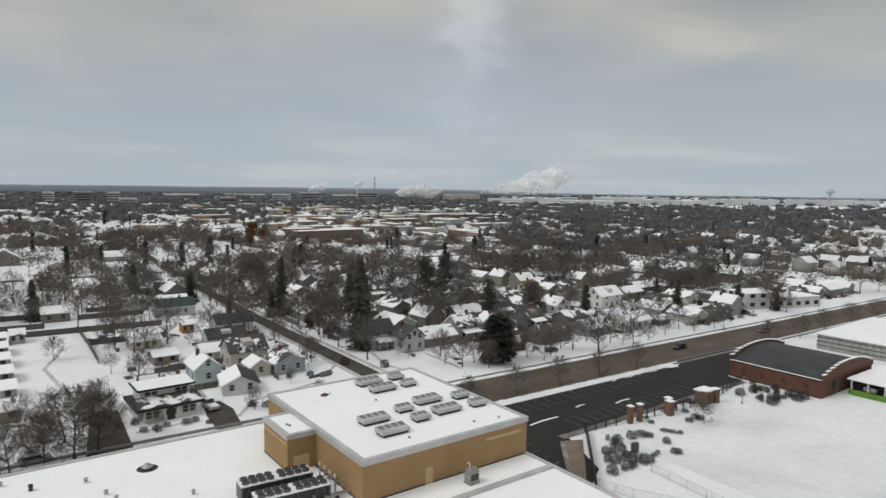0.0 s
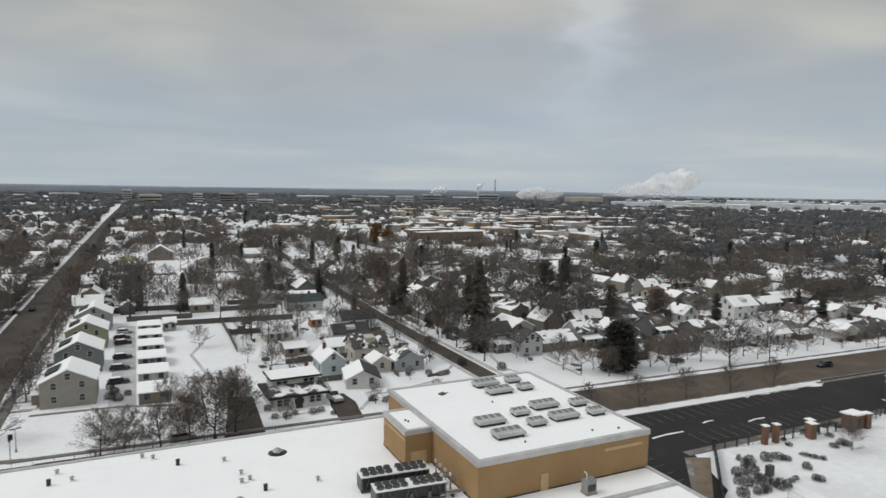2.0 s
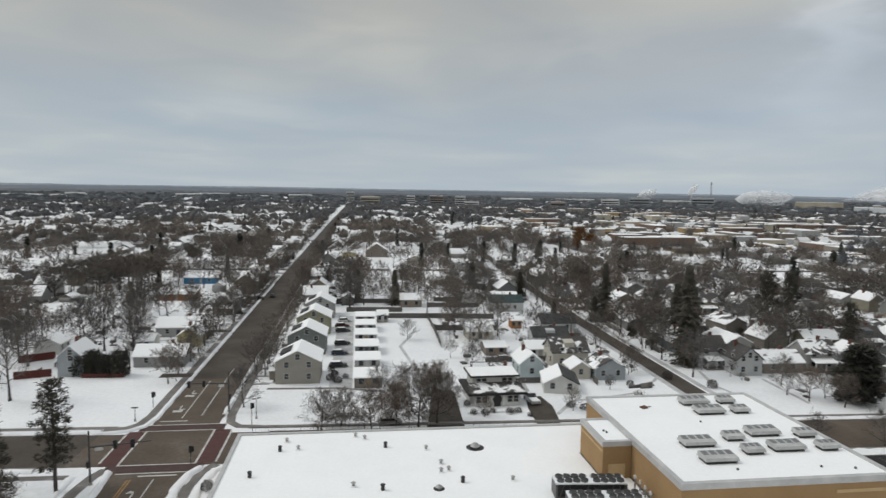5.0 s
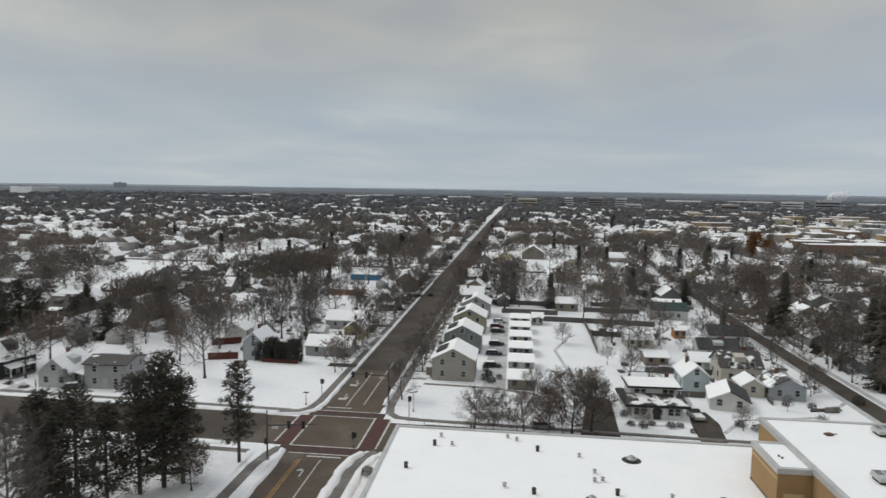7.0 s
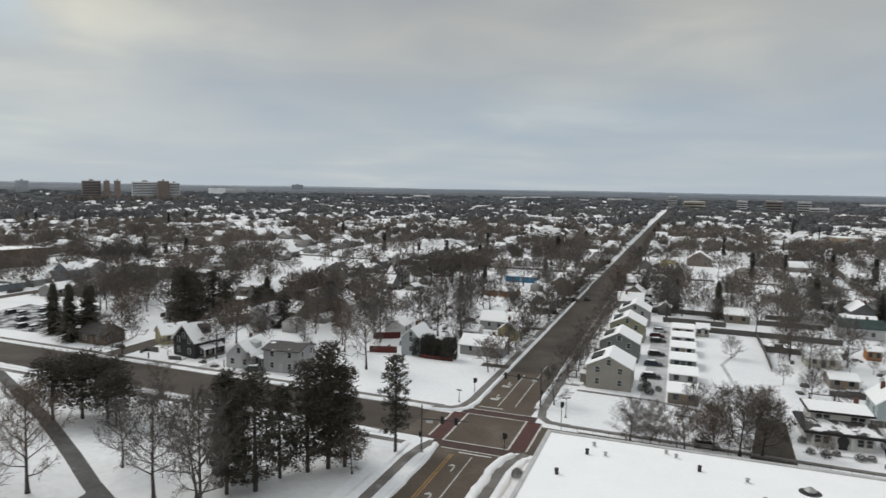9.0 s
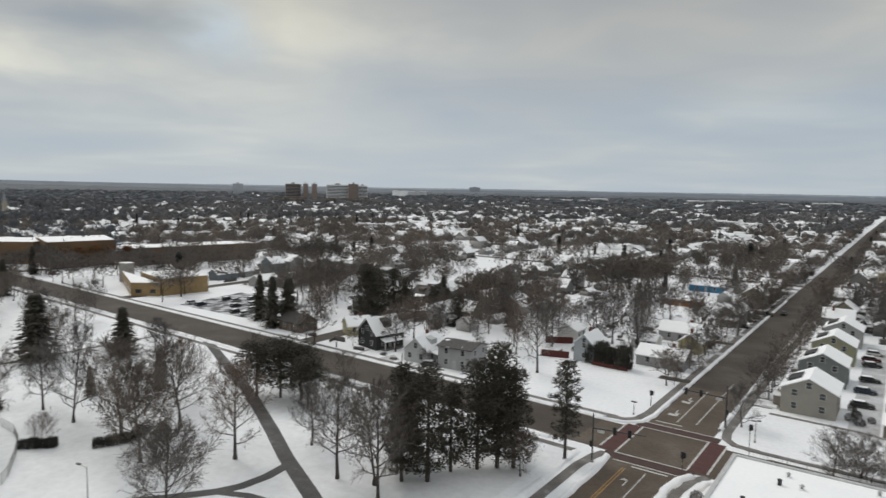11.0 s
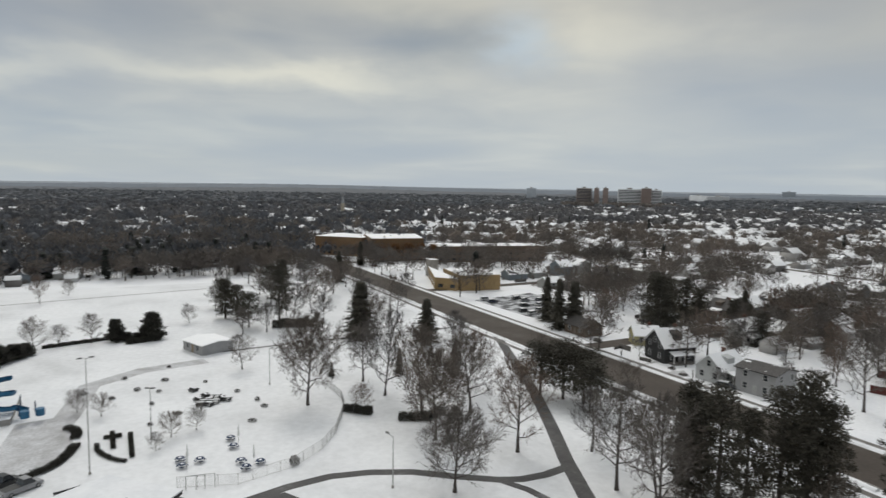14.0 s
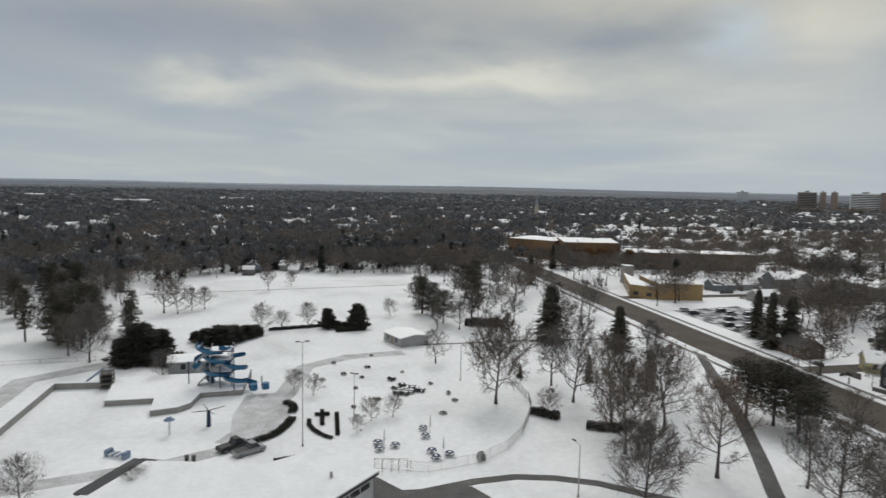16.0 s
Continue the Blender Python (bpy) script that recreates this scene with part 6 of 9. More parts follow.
for x in range(7):
    for j in range(4):
        if rc.random() < .5:
            vehicle("snow-dusted car in the school lot", (-214 + 5.2 * x + 1.5 * j, 138 + 6.6 * j), 90 + rc.uniform(-4, 4), rc.choice((P_DARK, P_BLUE, P_WHITE, P_SILVER)))

# ---------------------------------------------------------------- buildings along the cross street
OCHRE = material("tan_brick", [(0.3, (.30, .205, .095)), (0.7, (.385, .27, .135))], scale=.5, fine_scale=4, fine_amount=.2)


SCHOOL = material("brown_ochre_brick", [(0.3, (.15, .095, .055)), (0.7, (.27, .165, .085))], scale=.08, fine_scale=3, fine_amount=.25)


DULL_BRICK = material("dull_brown_brick", [(0.3, (.12, .08, .055)), (0.7, (.19, .13, .09))], scale=.1, fine_scale=3, fine_amount=.25)
SLUSH = material("slushy_asphalt", [(0.38, (.08, .080, .082)), (0.47, (.22, .222, .23)), (0.55, (.56, .57, .59)), (0.78, (.74, .745, .76))], scale=.22, fine_scale=1.6, fine_amount=.3)

solid("car_lot", Geo().prism([(-216, 134), (-176, 134.5), (-178, 163), (-222, 166)], 0, .02), SLUSH, "car lot with dark slush and snow ridges", "car park", "structure")


def block(label, corners, z, mat, roof=ROOF_SNOW, rows=0, name="building"):
    """A flat-roofed block over any outline, with parapet, snow roof and window bands."""
    root = thing(name, label, "building")
    n = len(corners)
    c = Vector((sum(p[0] for p in corners) / n, sum(p[1] for p in corners) / n))
    part("wall", Geo().prism(corners, 0, z), mat, root)
    part("roof", Geo().prism([tuple(c + (Vector(p) - c) * .985) for p in corners], z, z + .15), roof, root)
    for k in range(rows):
        z0 = 1.1 + k * 3.3
        for i in range(n):
            a, b = Vector(corners[i]), Vector(corners[(i + 1) % n])
            m = int((b - a).length / 4)
            d = (b - a).normalized() if m else None
            for j in range(m):
                p = a + (b - a) * ((j + .5) / m)
                q = [p - d * 1.1, p + d * 1.1]
                part("window", Geo().strip([tuple(v) for v in q], .12, z0, z0 + 1.5), GLASS, root)
    KEEP.append((c.x, c.y, max((Vector(p) - c).length for p in corners) * .62))
    return root


block("tan brick hall with thick snowy roof", [(-238, 140.5), (-234.4, 158.6), (-258, 164), (-263, 145.5)], 6.7, OCHRE)
block("low tan wing with snowy roof beside the hall", [(-247, 132.5), (-238.2, 139.6), (-263.4, 144.6), (-283, 148)], 5.2, OCHRE, rows=1)
block("pale concrete stair tower", [(-286, 148.2), (-281, 148.6), (-281, 152.6), (-286, 152.6)], 8.6, KERB)
block("school wing of orange-brown brick with snowy roof", [(-403, 128), (-378, 150), (-395, 172), (-422, 150)], 12.0, SCHOOL, rows=2)
block("tall school wing of orange-brown brick with snowy roof", [(-357, 148), (-351, 180), (-386, 192), (-394, 158)], 13.2, SCHOOL, rows=2)
block("long dark brick school wing under snow", [(-334, 181), (-318, 248), (-336, 253), (-353, 186)], 9.5, DULL_BRICK, rows=2)
block("white two-storey commercial block with snowy roof", [(238, 128), (252, 123), (256, 134), (242, 139)], 6.0, S_WHITE, rows=2)
block("low white commercial block with snowy roof", [(253, 121), (270, 115.5), (274, 126), (257, 133)], 4.2, S_WHITE, rows=1)

# clutter of the northern gardens
rg = random.Random(61)
for k in range(15):
    y = 147.0 + k * 6.2
    solid("front_walk", Geo().box(-24.2, -20.0, y - .45, y + .45, 0, .05), WALK, "narrow shovelled walk to a front door", "path", "structure")
for x, y, w, h in ((-6.2, 149, 2.4, 1.6), (-5.4, 152.5, 2.0, 1.4), (-4.6, 147, 2.2, 1.5), (-6.4, 156, 1.8, 1.8), (-2.8, 150, 1.6, 1.2), (23.2, 123.6, 1.6, 1.1), (25.4, 123.0, 1.8, 1.2), (27.2, 124.2, 1.5, 1.0), (30.6, 123.4, 1.9, 1.2),
                   (32.4, 124.0, 1.6, 1.0), (34.2, 121.4, 1.3, .9), (22.6, 128.6, 1.5, 1.3), (44.2, 126.2, 2.2, 1.3), (46.8, 124.6, 2.4, 1.2), (49.6, 125.4, 2.6, 1.6), (41.0, 143.6, 1.2, .9), (47.6, 145.2, 1.4, 1.0), (50.6, 143.4, 1.5, .9), (58.2, 140.6, 1.6, 1.2), (63, 139.4, 1.8, 1.3), (66.4, 155.2, 1.6, 1.2), (60.6, 168.4, 1.8, 1.6)):
    shrub(x, y, w, h, rg, "bare brown garden shrub dusted with snow")
for x, y, q, n in ((33.5, 143.0, 0, 5), (47.4, 153.6, 1.571, 4), (64.8, 152.4, 1.571, 5), (43.2, 161.8, 0, 5), (33.0, 161.4, 0, 4), (59.6, 188.4, 0, 5)):
    root = thing("garden_fence", "short weathered board fence in a garden", "fence", (x, y, 0), math.degrees(q), "garden board fences")
    for k in range(n):
        part("panel", Geo().box(k * 1.8, k * 1.8 + 1.74, -.04, .04, .06, 1.4), S_FENCE, root)
for x, y, w, h in ((-57.4, 162.4, 1.8, 1.4), (-54.6, 171.2, 2.0, 1.6), (-43.4, 163.0, 1.6, 1.2), (-42.8, 171.0, 1.8, 1.5), (-51.6, 181.4, 2.0, 1.7), (-43.2, 192.0, 1.6, 1.4), (-59.2, 194.6, 2.2, 1.8), (-72.6, 164.8, 1.8, 1.5), (-74.4, 176.6, 2.2, 1.9), (-44.4, 205.8, 1.8, 1.5), (-93.4, 140.2, 1.8, 1.4), (-107.6, 137.4, 1.6, 1.2), (-110.6, 127.8, 1.4, 1.0)):
    shrub(x, y, w, h, rg, "bare brown garden shrub dusted with snow")
# ---------------------------------------------------------------- the park
band("park_trail", [(-176, 113.5), (-162.2, 108.8), (-140, 98.5), (-110.8, 85), (-92, 75), (-80.6, 68.6), (-67.3, 62), (-50, 52)], 2.6, .02, PATHWAY, "dark asphalt trail across the snowy park", "path")
band("park_trail", [(-79.6, 68), (-78, 66.5), (-77.4, 62), (-77.8, 57.6), (-79.2, 54.4), (-83.3, 48.8), (-87.7, 43.6), (-90.6, 37.5), (-92, 31.5), (-91.5, 25), (-90.1, 19.2), (-88.3, 12.2)], 2.0, .024, PATHWAY, "dark curved asphalt trail in the park", "path")
band("park_trail", [(-79.4, 54.2), (-74.6, 56.4), (-69.1, 57.4), (-62, 57)], 1.5, .016, PATHWAY, "dark asphalt branch trail in the park", "path")
solid("park_court", Geo().prism([(-96.5, 9.5), (-90.5, 13.5), (-90, 24), (-86, 26), (-82, 14), (-88, 9)], 0, .03), PATHWAY, "dark swept court beside the club house", "path", "structure")
band("park_trail", [(-176, 29.5), (-177.3, 58.7), (-176.4, 102)], 1.2, .014, EARTH, "thin dark path along the park trees", "path")
band("park_trail", [(-266, -74), (-276, -20), (-285, 38), (-288, 70), (-280, 104)], .8, .014, EARTH, "thin dark path far across the snowy field", "path")
band("pool_walk", [(-112, -14), (-123.9, -8.2), (-140, -4.5), (-158, -1), (-166, 10), (-168.5, 25)], 4.6, .02, DIRTY, "packed grey snow walk round the pool", "path")
solid("pool_deck", Geo().prism([(-112.5, -13.5), (-113.5, -6.5), (-122, -3.6), (-131, -3.6), (-139, -7), (-138.5, -13), (-126, -14.5)], 0, .026), DIRTY, "packed grey snow apron beside the pool", "path", "structure")
band("pool_walk", [(-94, -62), (-101, -38), (-105.5, -22), (-110, -13)], 3.6, .018, DIRTY, "packed snow walk beside the pool", "path")
band("pool_walk", [(-168, -46), (-155, -62), (-128, -62), (-112, -58)], 6.0, .016, DIRTY, "packed snow walk round the pool", "path")

POOLWALL = material("pool_concrete", [(0.3, (.26, .25, .235)), (0.7, (.36, .35, .33))], scale=.7, fine_amount=.2)
root = thing("pool_wall", "low grey concrete pool wall with snow on top", "wall")
for (xa, ya), (xb, yb) in (((-112, -52.6), (-122.3, -53)), ((-122.3, -53), (-136.9, -53.2)), ((-136.9, -53.2), (-147.7, -53.4)), ((-147.7, -53.4), (-147.2, -41.4))):
    part("segment", Geo().strip([(xa, ya), (xb, yb)], .5, 0, 1.35), POOLWALL, root)
    part("snow_cap", Geo().strip([(xa, ya), (xb, yb)], .55, 1.35, 1.5), SNOW, root, "snow on the wall")
isle = [(-135.0, -39.8), (-135.3, -30.6), (-127.8, -29.8), (-129.2, -25.0), (-131.5, -23.0), (-137.6, -22.1), (-138.4, -13.8), (-152, -13.4), (-151, -41), (-146, -41.4)]
root = thing("pool_island", "raised snowy pool deck with grey concrete edge", "pool deck")
part("edge", Geo().prism(isle, 0, 1.1), POOLWALL, root, "grey concrete edge")
part("snow_top", Geo().prism(isle, 1.1, 1.25), SNOW, root, "smooth snow on the deck")

BLUE = material("blue_fibreglass", [(0.3, (.016, .105, .21)), (0.7, (.028, .16, .30))], scale=.6, fine_amount=.15, rough=.35, bump=0)
BLUE_DARK = material("navy_plastic", [(0.3, (.010, .026, .07)), (0.7, (.02, .045, .11))], scale=1, fine_amount=.2, rough=.8)
root = thing("water_slide", "blue spiral water slides round a stair tower, dusted with snow", "water slide", (-143, -18.5, 1.2), 0)
for x, y in ((-2, -2.2), (2, -2.2), (-2, 2.2), (2, 2.2)):
    part("post", Geo().tube((x, y, 0), (x, y, 8.6), .14, .14, 7), STEEL, root)
for z in (3.0, 5.6, 7.6):
    part("platform", Geo().box(-2.2, 2.2, -2.4, 2.4, z, z + .18), BLUE_DARK, root)
    part("platform_snow", Geo().box(-2.0, 2.0, -2.2, 2.2, z + .18, z + .28), SNOW, root, "snow on the platform")
for k in range(3):
    part("stair", Geo().add([(-1, -2.4 - 2.6 * (k % 2 == 0), k * 2.6), (1, -2.4 - 2.6 * (k % 2 == 0), k * 2.6), (1, -2.4 - 2.6 * (k % 2 == 1), k * 2.6 + 2.6), (-1, -2.4 - 2.6 * (k % 2 == 1), k * 2.6 + 2.6),
                             (-1, -2.4 - 2.6 * (k % 2 == 0), k * 2.6 + .3), (1, -2.4 - 2.6 * (k % 2 == 0), k * 2.6 + .3), (1, -2.4 - 2.6 * (k % 2 == 1), k * 2.6 + 2.9), (-1, -2.4 - 2.6 * (k % 2 == 1), k * 2.6 + 2.9)],
                            [(0, 1, 2, 3), (4, 5, 6, 7), (0, 1, 5, 4), (1, 2, 6, 5), (2, 3, 7, 6), (3, 0, 4, 7)]), STEEL, root)


def flume(turns, r0, r1, z0, z1, phase, cx, cy, tail):
    """A slide flume: an open U swept down a spiral, then a straight run-out."""
    g = Geo()
    pts = []
    n = int(26 * turns)
    for k in range(n + 1):
        f = k / n
        a = phase + f * turns * 6.283
        r = r0 + (r1 - r0) * f
        pts.append(Vector((cx + r * math.cos(a), cy + r * math.sin(a), z0 + (z1 - z0) * f)))
    for k in range(1, 5):
        pts.append(pts[n] + Vector(tail) * k / 4)
    m = 8
    for i, p in enumerate(pts):
        t = (pts[min(i + 1, len(pts) - 1)] - pts[max(i - 1, 0)]).normalized()
        s = t.cross(Vector((0, 0, 1))).normalized()
        u = s.cross(t)
        for k in range(m + 1):
            b = math.pi * (-.15 + 1.3 * k / m)
            g.v.append(p + s * .6 * math.cos(b) - u * .6 * math.sin(b))
    for i in range(len(pts) - 1):
        g.f += [(i * (m + 1) + k, i * (m + 1) + k + 1, (i + 1) * (m + 1) + k + 1, (i + 1) * (m + 1) + k) for k in range(m)]
    return g


part("flume", flume(2.6, 2.3, 2.5, 8.6, 1.0, 0.4, 0, -1.0, (1.2, 1.2, -.3)), BLUE, root, "blue spiral flume", True)
part("flume", flume(1.9, 2.0, 2.3, 6.4, .9, 2.2, .6, 2.8, (1.6, 2.0, -.3)), BLUE, root, "blue open flume", True)
part("flume", flume(1.2, 2.2, 2.6, 9.0, 5.2, 4.2, 0, -2.6, (.8, -.8, -.6)), BLUE, root, "blue open flume", True)
for x, y, h in ((3.4, 0, 5), (-3.4, 1, 6), (0, 6, 3), (4, 6, 2), (-1, -7, 5), (5, 3, 1.6), (2.5, 8.5, 2.2)):
    part("support", Geo().tube((x, y, 0), (x, y, h), .12, .12, 6), BLUE_DARK, root)
for x, y in ((5.2, 7.0), (4.6, 9.4)):
    part("tub", Geo().tube((x, y, 0), (x, y, 1.3), .8, .8, 10), BLUE, root)
root = thing("small_slide", "small pale blue children's slide with stairs", "slide", (-150.2, -45.2, 0), 10)
part("chute", Geo().add([(-.4, -3, .3), (.4, -3, .3), (.4, 1, 3.3), (-.4, 1, 3.3), (-.5, -3, .7), (.5, -3, .7), (.5, 1, 3.7), (-.5, 1, 3.7)], [(0, 1, 2, 3), (0, 3, 7, 4), (1, 5, 6, 2)]), material("pale_blue_plastic", [(0.3, (.30, .38, .52)), (0.7, (.38, .46, .6))], scale=1, fine_amount=.1), root)
for k in range(4):
    part("deck", Geo().box(.5 + k * .1, 4.6, .6, 3.2, .5 + k * .9, .68 + k * .9), SHRUB, root)
for x, y in ((.6, .7), (4.5, .7), (.6, 3.1), (4.5, 3.1)):
    part("post", Geo().tube((x, y, 0), (x, y, 4), .09, .09, 5), STEEL, root)
TOY = material("snow_dusted_blue_plastic", [(0.3, (.10, .16, .27)), (0.7, (.30, .36, .45))], scale=1.5, fine_amount=.2, rough=.7)
root = thing("water_spinner", "blue spray post with four long arms", "water toy", (-121, -18.1, 0), 25)
part("post", Geo().tube((0, 0, 0), (0, 0, 3.0), .42, .32, 10), BLUE_DARK, root)
for k in range(4):
    a = k * 1.571
    part("arm", Geo().tube((0, 0, 3.0), (3.0 * math.cos(a), 3.0 * math.sin(a), 3.3), .1, .06, 5), POLE, root)
root = thing("water_mushroom", "pale post with blue mushroom cap", "water toy", (-117.9, -24.3, 0))
part("post", Geo().tube((0, 0, 0), (0, 0, 2.9), .16, .16, 8), TRIM, root)
part("cap", Geo().tube((0, 0, 2.7), (0, 0, 3.2), 1.0, .4, 12), TOY, root)
root = thing("climbing_toy", "blue and white striped low pool slide", "water toy", (-109.4, -30.6, 0), 60)
for k in range(6):
    part("stripe", Geo().box(-1.6 + k * .55, -1.25 + k * .55, -.8, .8, .35, .6), TOY if k % 2 == 0 else TRIM, root)
for s in (-1.7, 1.8):
    part("end", Geo().box(s - .3, s + .3, -.7, .7, 0, 1.1), TOY, root)


def picnic_table(x, y, turn):
    root = thing("picnic_table", "blue octagonal picnic table with snow on top", "table", (x, y, 0), turn, "pool picnic tables")
    part("top", Geo().tube((0, 0, .7), (0, 0, .78), .7, .7, 8), BLUE_DARK, root)
    part("snow", Geo().tube((0, 0, .78), (0, 0, .84), .30, .22, 8), SNOW, root, "snow on the table")
    part("post", Geo().tube((0, 0, 0), (0, 0, .7), .07, .07, 6), STEEL, root)
    for k in range(4):
        a = .785 + k * 1.571
        part("seat", Geo().box(-.34, .34, -.13, .13, .42, .48, a + 1.571, (.74 * math.cos(a), .74 * math.sin(a))), BLUE_DARK, root)
        part("bracket", Geo().tube((0, 0, .2), (.74 * math.cos(a), .74 * math.sin(a), .42), .03, .03, 4), DARK, root)


for k, (x, y) in enumerate(((-107.8, 11.7), (-105.2, 11.7), (-106.2, 14.5), (-113.2, 20.6), (-109.5, 20.4), (-102.9, 20.3), (-100.2, 20.5), (-101.2, 23.0))):
    picnic_table(x, y, 25 * k)
for x, y in ((-111.5, 21.6), (-106.2, 12.6), (-101.4, 22), (-103.6, 12.2)):
    root = thing("folded_umbrella", "closed pale sunshade on a thin pole", "umbrella", (x, y, 0), 0, "closed sunshades")
    part("pole", Geo().tube((0, 0, 0), (0, 0, 3.4), .03, .03, 5), STEEL, root)
    part("cloth", Geo().tube((0, 0, 1.4), (0, 0, 3.4), .2, .05, 7), TRIM, root)
rp = random.Random(17)
for x, y in ((-133.5, 20.2), (-134.6, 21.6), (-136.2, 20.6), (-137.4, 18.7), (-137.8, 22.4), (-134.2, 18.6), (-135.1, 24.0), (-139.4, 20.4), (-136.0, 23.2), (-144.5, 18.7), (-135.4, 19.4)):
    root = thing("picnic_bench", "dark picnic bench with snow", "bench", (x, y, 0), rp.uniform(0, 90), "dark picnic benches")
    part("top", Geo().box(-.9, .9, -.38, .38, .68, .76), DARK, root)
    part("snow", Geo().box(-.7, .7, -.25, .25, .76, .84), SNOW, root)
    for s in (-.75, .75):
        part("seat", Geo().box(-.9, .9, s - .15, s + .15, .42, .48), DARK, root)
    for s in (-.6, .6):
        part("leg", Geo().box(s - .05, s + .05, -.7, .7, 0, .68), DARK, root)
for x, y in ((-127, 8.8), (-131, 14), (-139, 10), (-146, 3), (-150, 8), (-140, 27), (-121, 26), (-152, -2), (-155, 14), (-160, 6), (-166, 16), (-150, 22), (-128, 30), (-147, 12)):
    shrub(x, y, rp.uniform(1, 1.8), rp.uniform(.5, .8), rp, "low shrub flattened by snow on the lawn")

# planted shapes and hedges
hedge([(-111.4, -10.4), (-113.2, -7.5), (-115.2, -5.7), (-118.3, -4.3), (-122.5, -3.1)], 1.5, .7, "curved dark hedge beside the pool walk")
hedge([(-131.8, -4.8), (-130.2, -3.5), (-127.4, -2.9), (-125.6, -3.4)], 1.5, .8, "short curved dark hedge beside the pool walk")
hedge([(-121.3, 0), (-118.6, 0), (-116.2, .7), (-114.2, 1.7), (-112.6, 2.8), (-111.6, 4.0)], .8, .5, "curved low hedge on the lawn")
hedge([(-126.0, 2.5), (-118.2, 2.4)], .8, .6, "dark clipped shrub row on the lawn")
hedge([(-123.7, 1.1), (-123.4, 3.9)], .9, .6, "dark clipped shrub row on the lawn")
hedge([(-124.0, 5.3), (-113.0, 5.0)], .8, .6, "straight dark clipped shrub row on the lawn")
hedge([(-118.5, 43.5), (-114.2, 47.6)], 1.6, 1.5, "dark hedge at the bend of the fence")
hedge([(-109.6, 51.4), (-106.9, 56.5), (-109.0, 60.5)], 2.4, 1.3, "long dark snow-dusted hedge between trees")
hedge([(-65.4, 157.2), (-60, 156.4), (-53.6, 155.9)], 3.6, 5.2, "tall dark evergreen hedge over a snowy lot")
hedge([(-199.6, 49.5), (-196, 61.6)], 2.6, 2.4, "long dark hedge behind the park oak")
hedge([(-199, -12), (-203, 4), (-199, 16)], 1.0, .9, "thin dark hedge edging the lawn")
hedge([(-195, 8), (-196.5, 17)], 1.4, 1.4, "low dark juniper hedge")
hedge([(-166, -46), (-164.5, -38), (-160.5, -26)], 4.2, 3.0, "broad bare brown hedge beyond the pool")
shrub(-98.6, 27.8, 1.7, 1.6, rp, "round dark shrub beside the fence")
shrub(-132.5, 29.6, 1.1, .9, rp, "small dark shrub on the snowy lawn")
picket_fence("park_fence", "pale wire park fence curving across the snow", [(-98.4, 10.2), (-95.6, 18.4), (-97.7, 27.4), (-102.5, 33.7), (-108, 38), (-114.9, 41.6), (-120.5, 44.2), (-126, 45.6), (-137.7, 45.8)], 1.8, 2.6, .22, STEEL)
picket_fence("park_fence", "thin dark fence far behind the pool", [(-168, -80), (-170, -56), (-171, -40)], 1.2, 4, .6, DARK)

# club house beside the pool
ROOFGREY = material("thin_snow_roof", [(0.3, (.76, .77, .79)), (0.6, (.84, .845, .86)), (0.8, (.88, .885, .90))], scale=.2, fine_scale=1.5, fine_amount=.08, rough=.7)
root = thing("club_house", "low club house with broad snowy roofs and strip windows", "building")
part("wall", Geo().prism([(-97.0, -23.6), (-90.8, -6.8), (-94.9, .9), (-88.4, 9.0), (-76, -2), (-72, -18), (-80, -32)], 0, 3.6), S_PALEGREY, root)


def slab(pts, th=.3):
    n = len(pts)
    return Geo().add([(x, y, z) for x, y, z in pts] + [(x, y, z - th) for x, y, z in pts], [tuple(range(n)), tuple(range(2 * n - 1, n - 1, -1))] + [(i, n + i, n + (i + 1) % n, (i + 1) % n) for i in range(n)])


part("roof", slab([(-98.2, -24.4, 4.0), (-78, -34, 4.0), (-74, -14, 5.2), (-91.4, -6.4, 5.0)]), ROOFGREY, root, "wide snowy roof slope")
part("roof", slab([(-91.4, -6.4, 5.02), (-74, -14, 5.22), (-77, -8, 5.2), (-95.9, 1.2, 5.0)]), ROOFGREY, root, "wide snowy roof slope")
part("roof", slab([(-95.9, 1.2, 5.02), (-77, -8, 5.22), (-73.6, -4, 4.1), (-88.8, 9.9, 4.1)]), ROOFGREY, root, "wide snowy roof slope")
for k in range(6):
    f = .12 + .14 * k
    x, y = -88.4 + (12.4) * f, 9.0 - 11.0 * f
    part("window", Geo().strip([(x - .75, y + .67), (x + .75, y - .67)], .14, 2.2, 3.0), GLASS, root)
part("fascia", Geo().strip([(-88.7, 9.7), (-73.6, -3.9)], .2, 3.5, 3.9), DARK, root, "dark eave board")
part("roof_vent", Geo().tube((-87, 3.0, 4.4), (-87, 3.0, 5.2), .25, .2, 8), STEEL, root)
part("roof_edge", Geo().strip([(-91.4, -6.4), (-98.1, -24.2)], .5, 3.8, 4.15), SLATE, root, "dark bare roof edge")
part("roof_edge", Geo().strip([(-98.2, -24.3), (-88, -29.2)], 2.2, 3.8, 4.1), SLATE, root, "dark bare roof strip")
board_fence([(-97.0, -5.0), (-103.8, -5.6), (-105.5, .8), (-98, 1.6)], .45, DARK, "low dark fence round a snowy terrace", 1.6)
root = thing("bath_house", "low white bath house with snowy roof and dark doors", "building", (-179.9, 27.3, 0), 20.6)
house_parts(root, 10.0, 9.0, 2.6, .6, S_GREY, ROOF_SNOW, 3, False, False, False, False, .4)
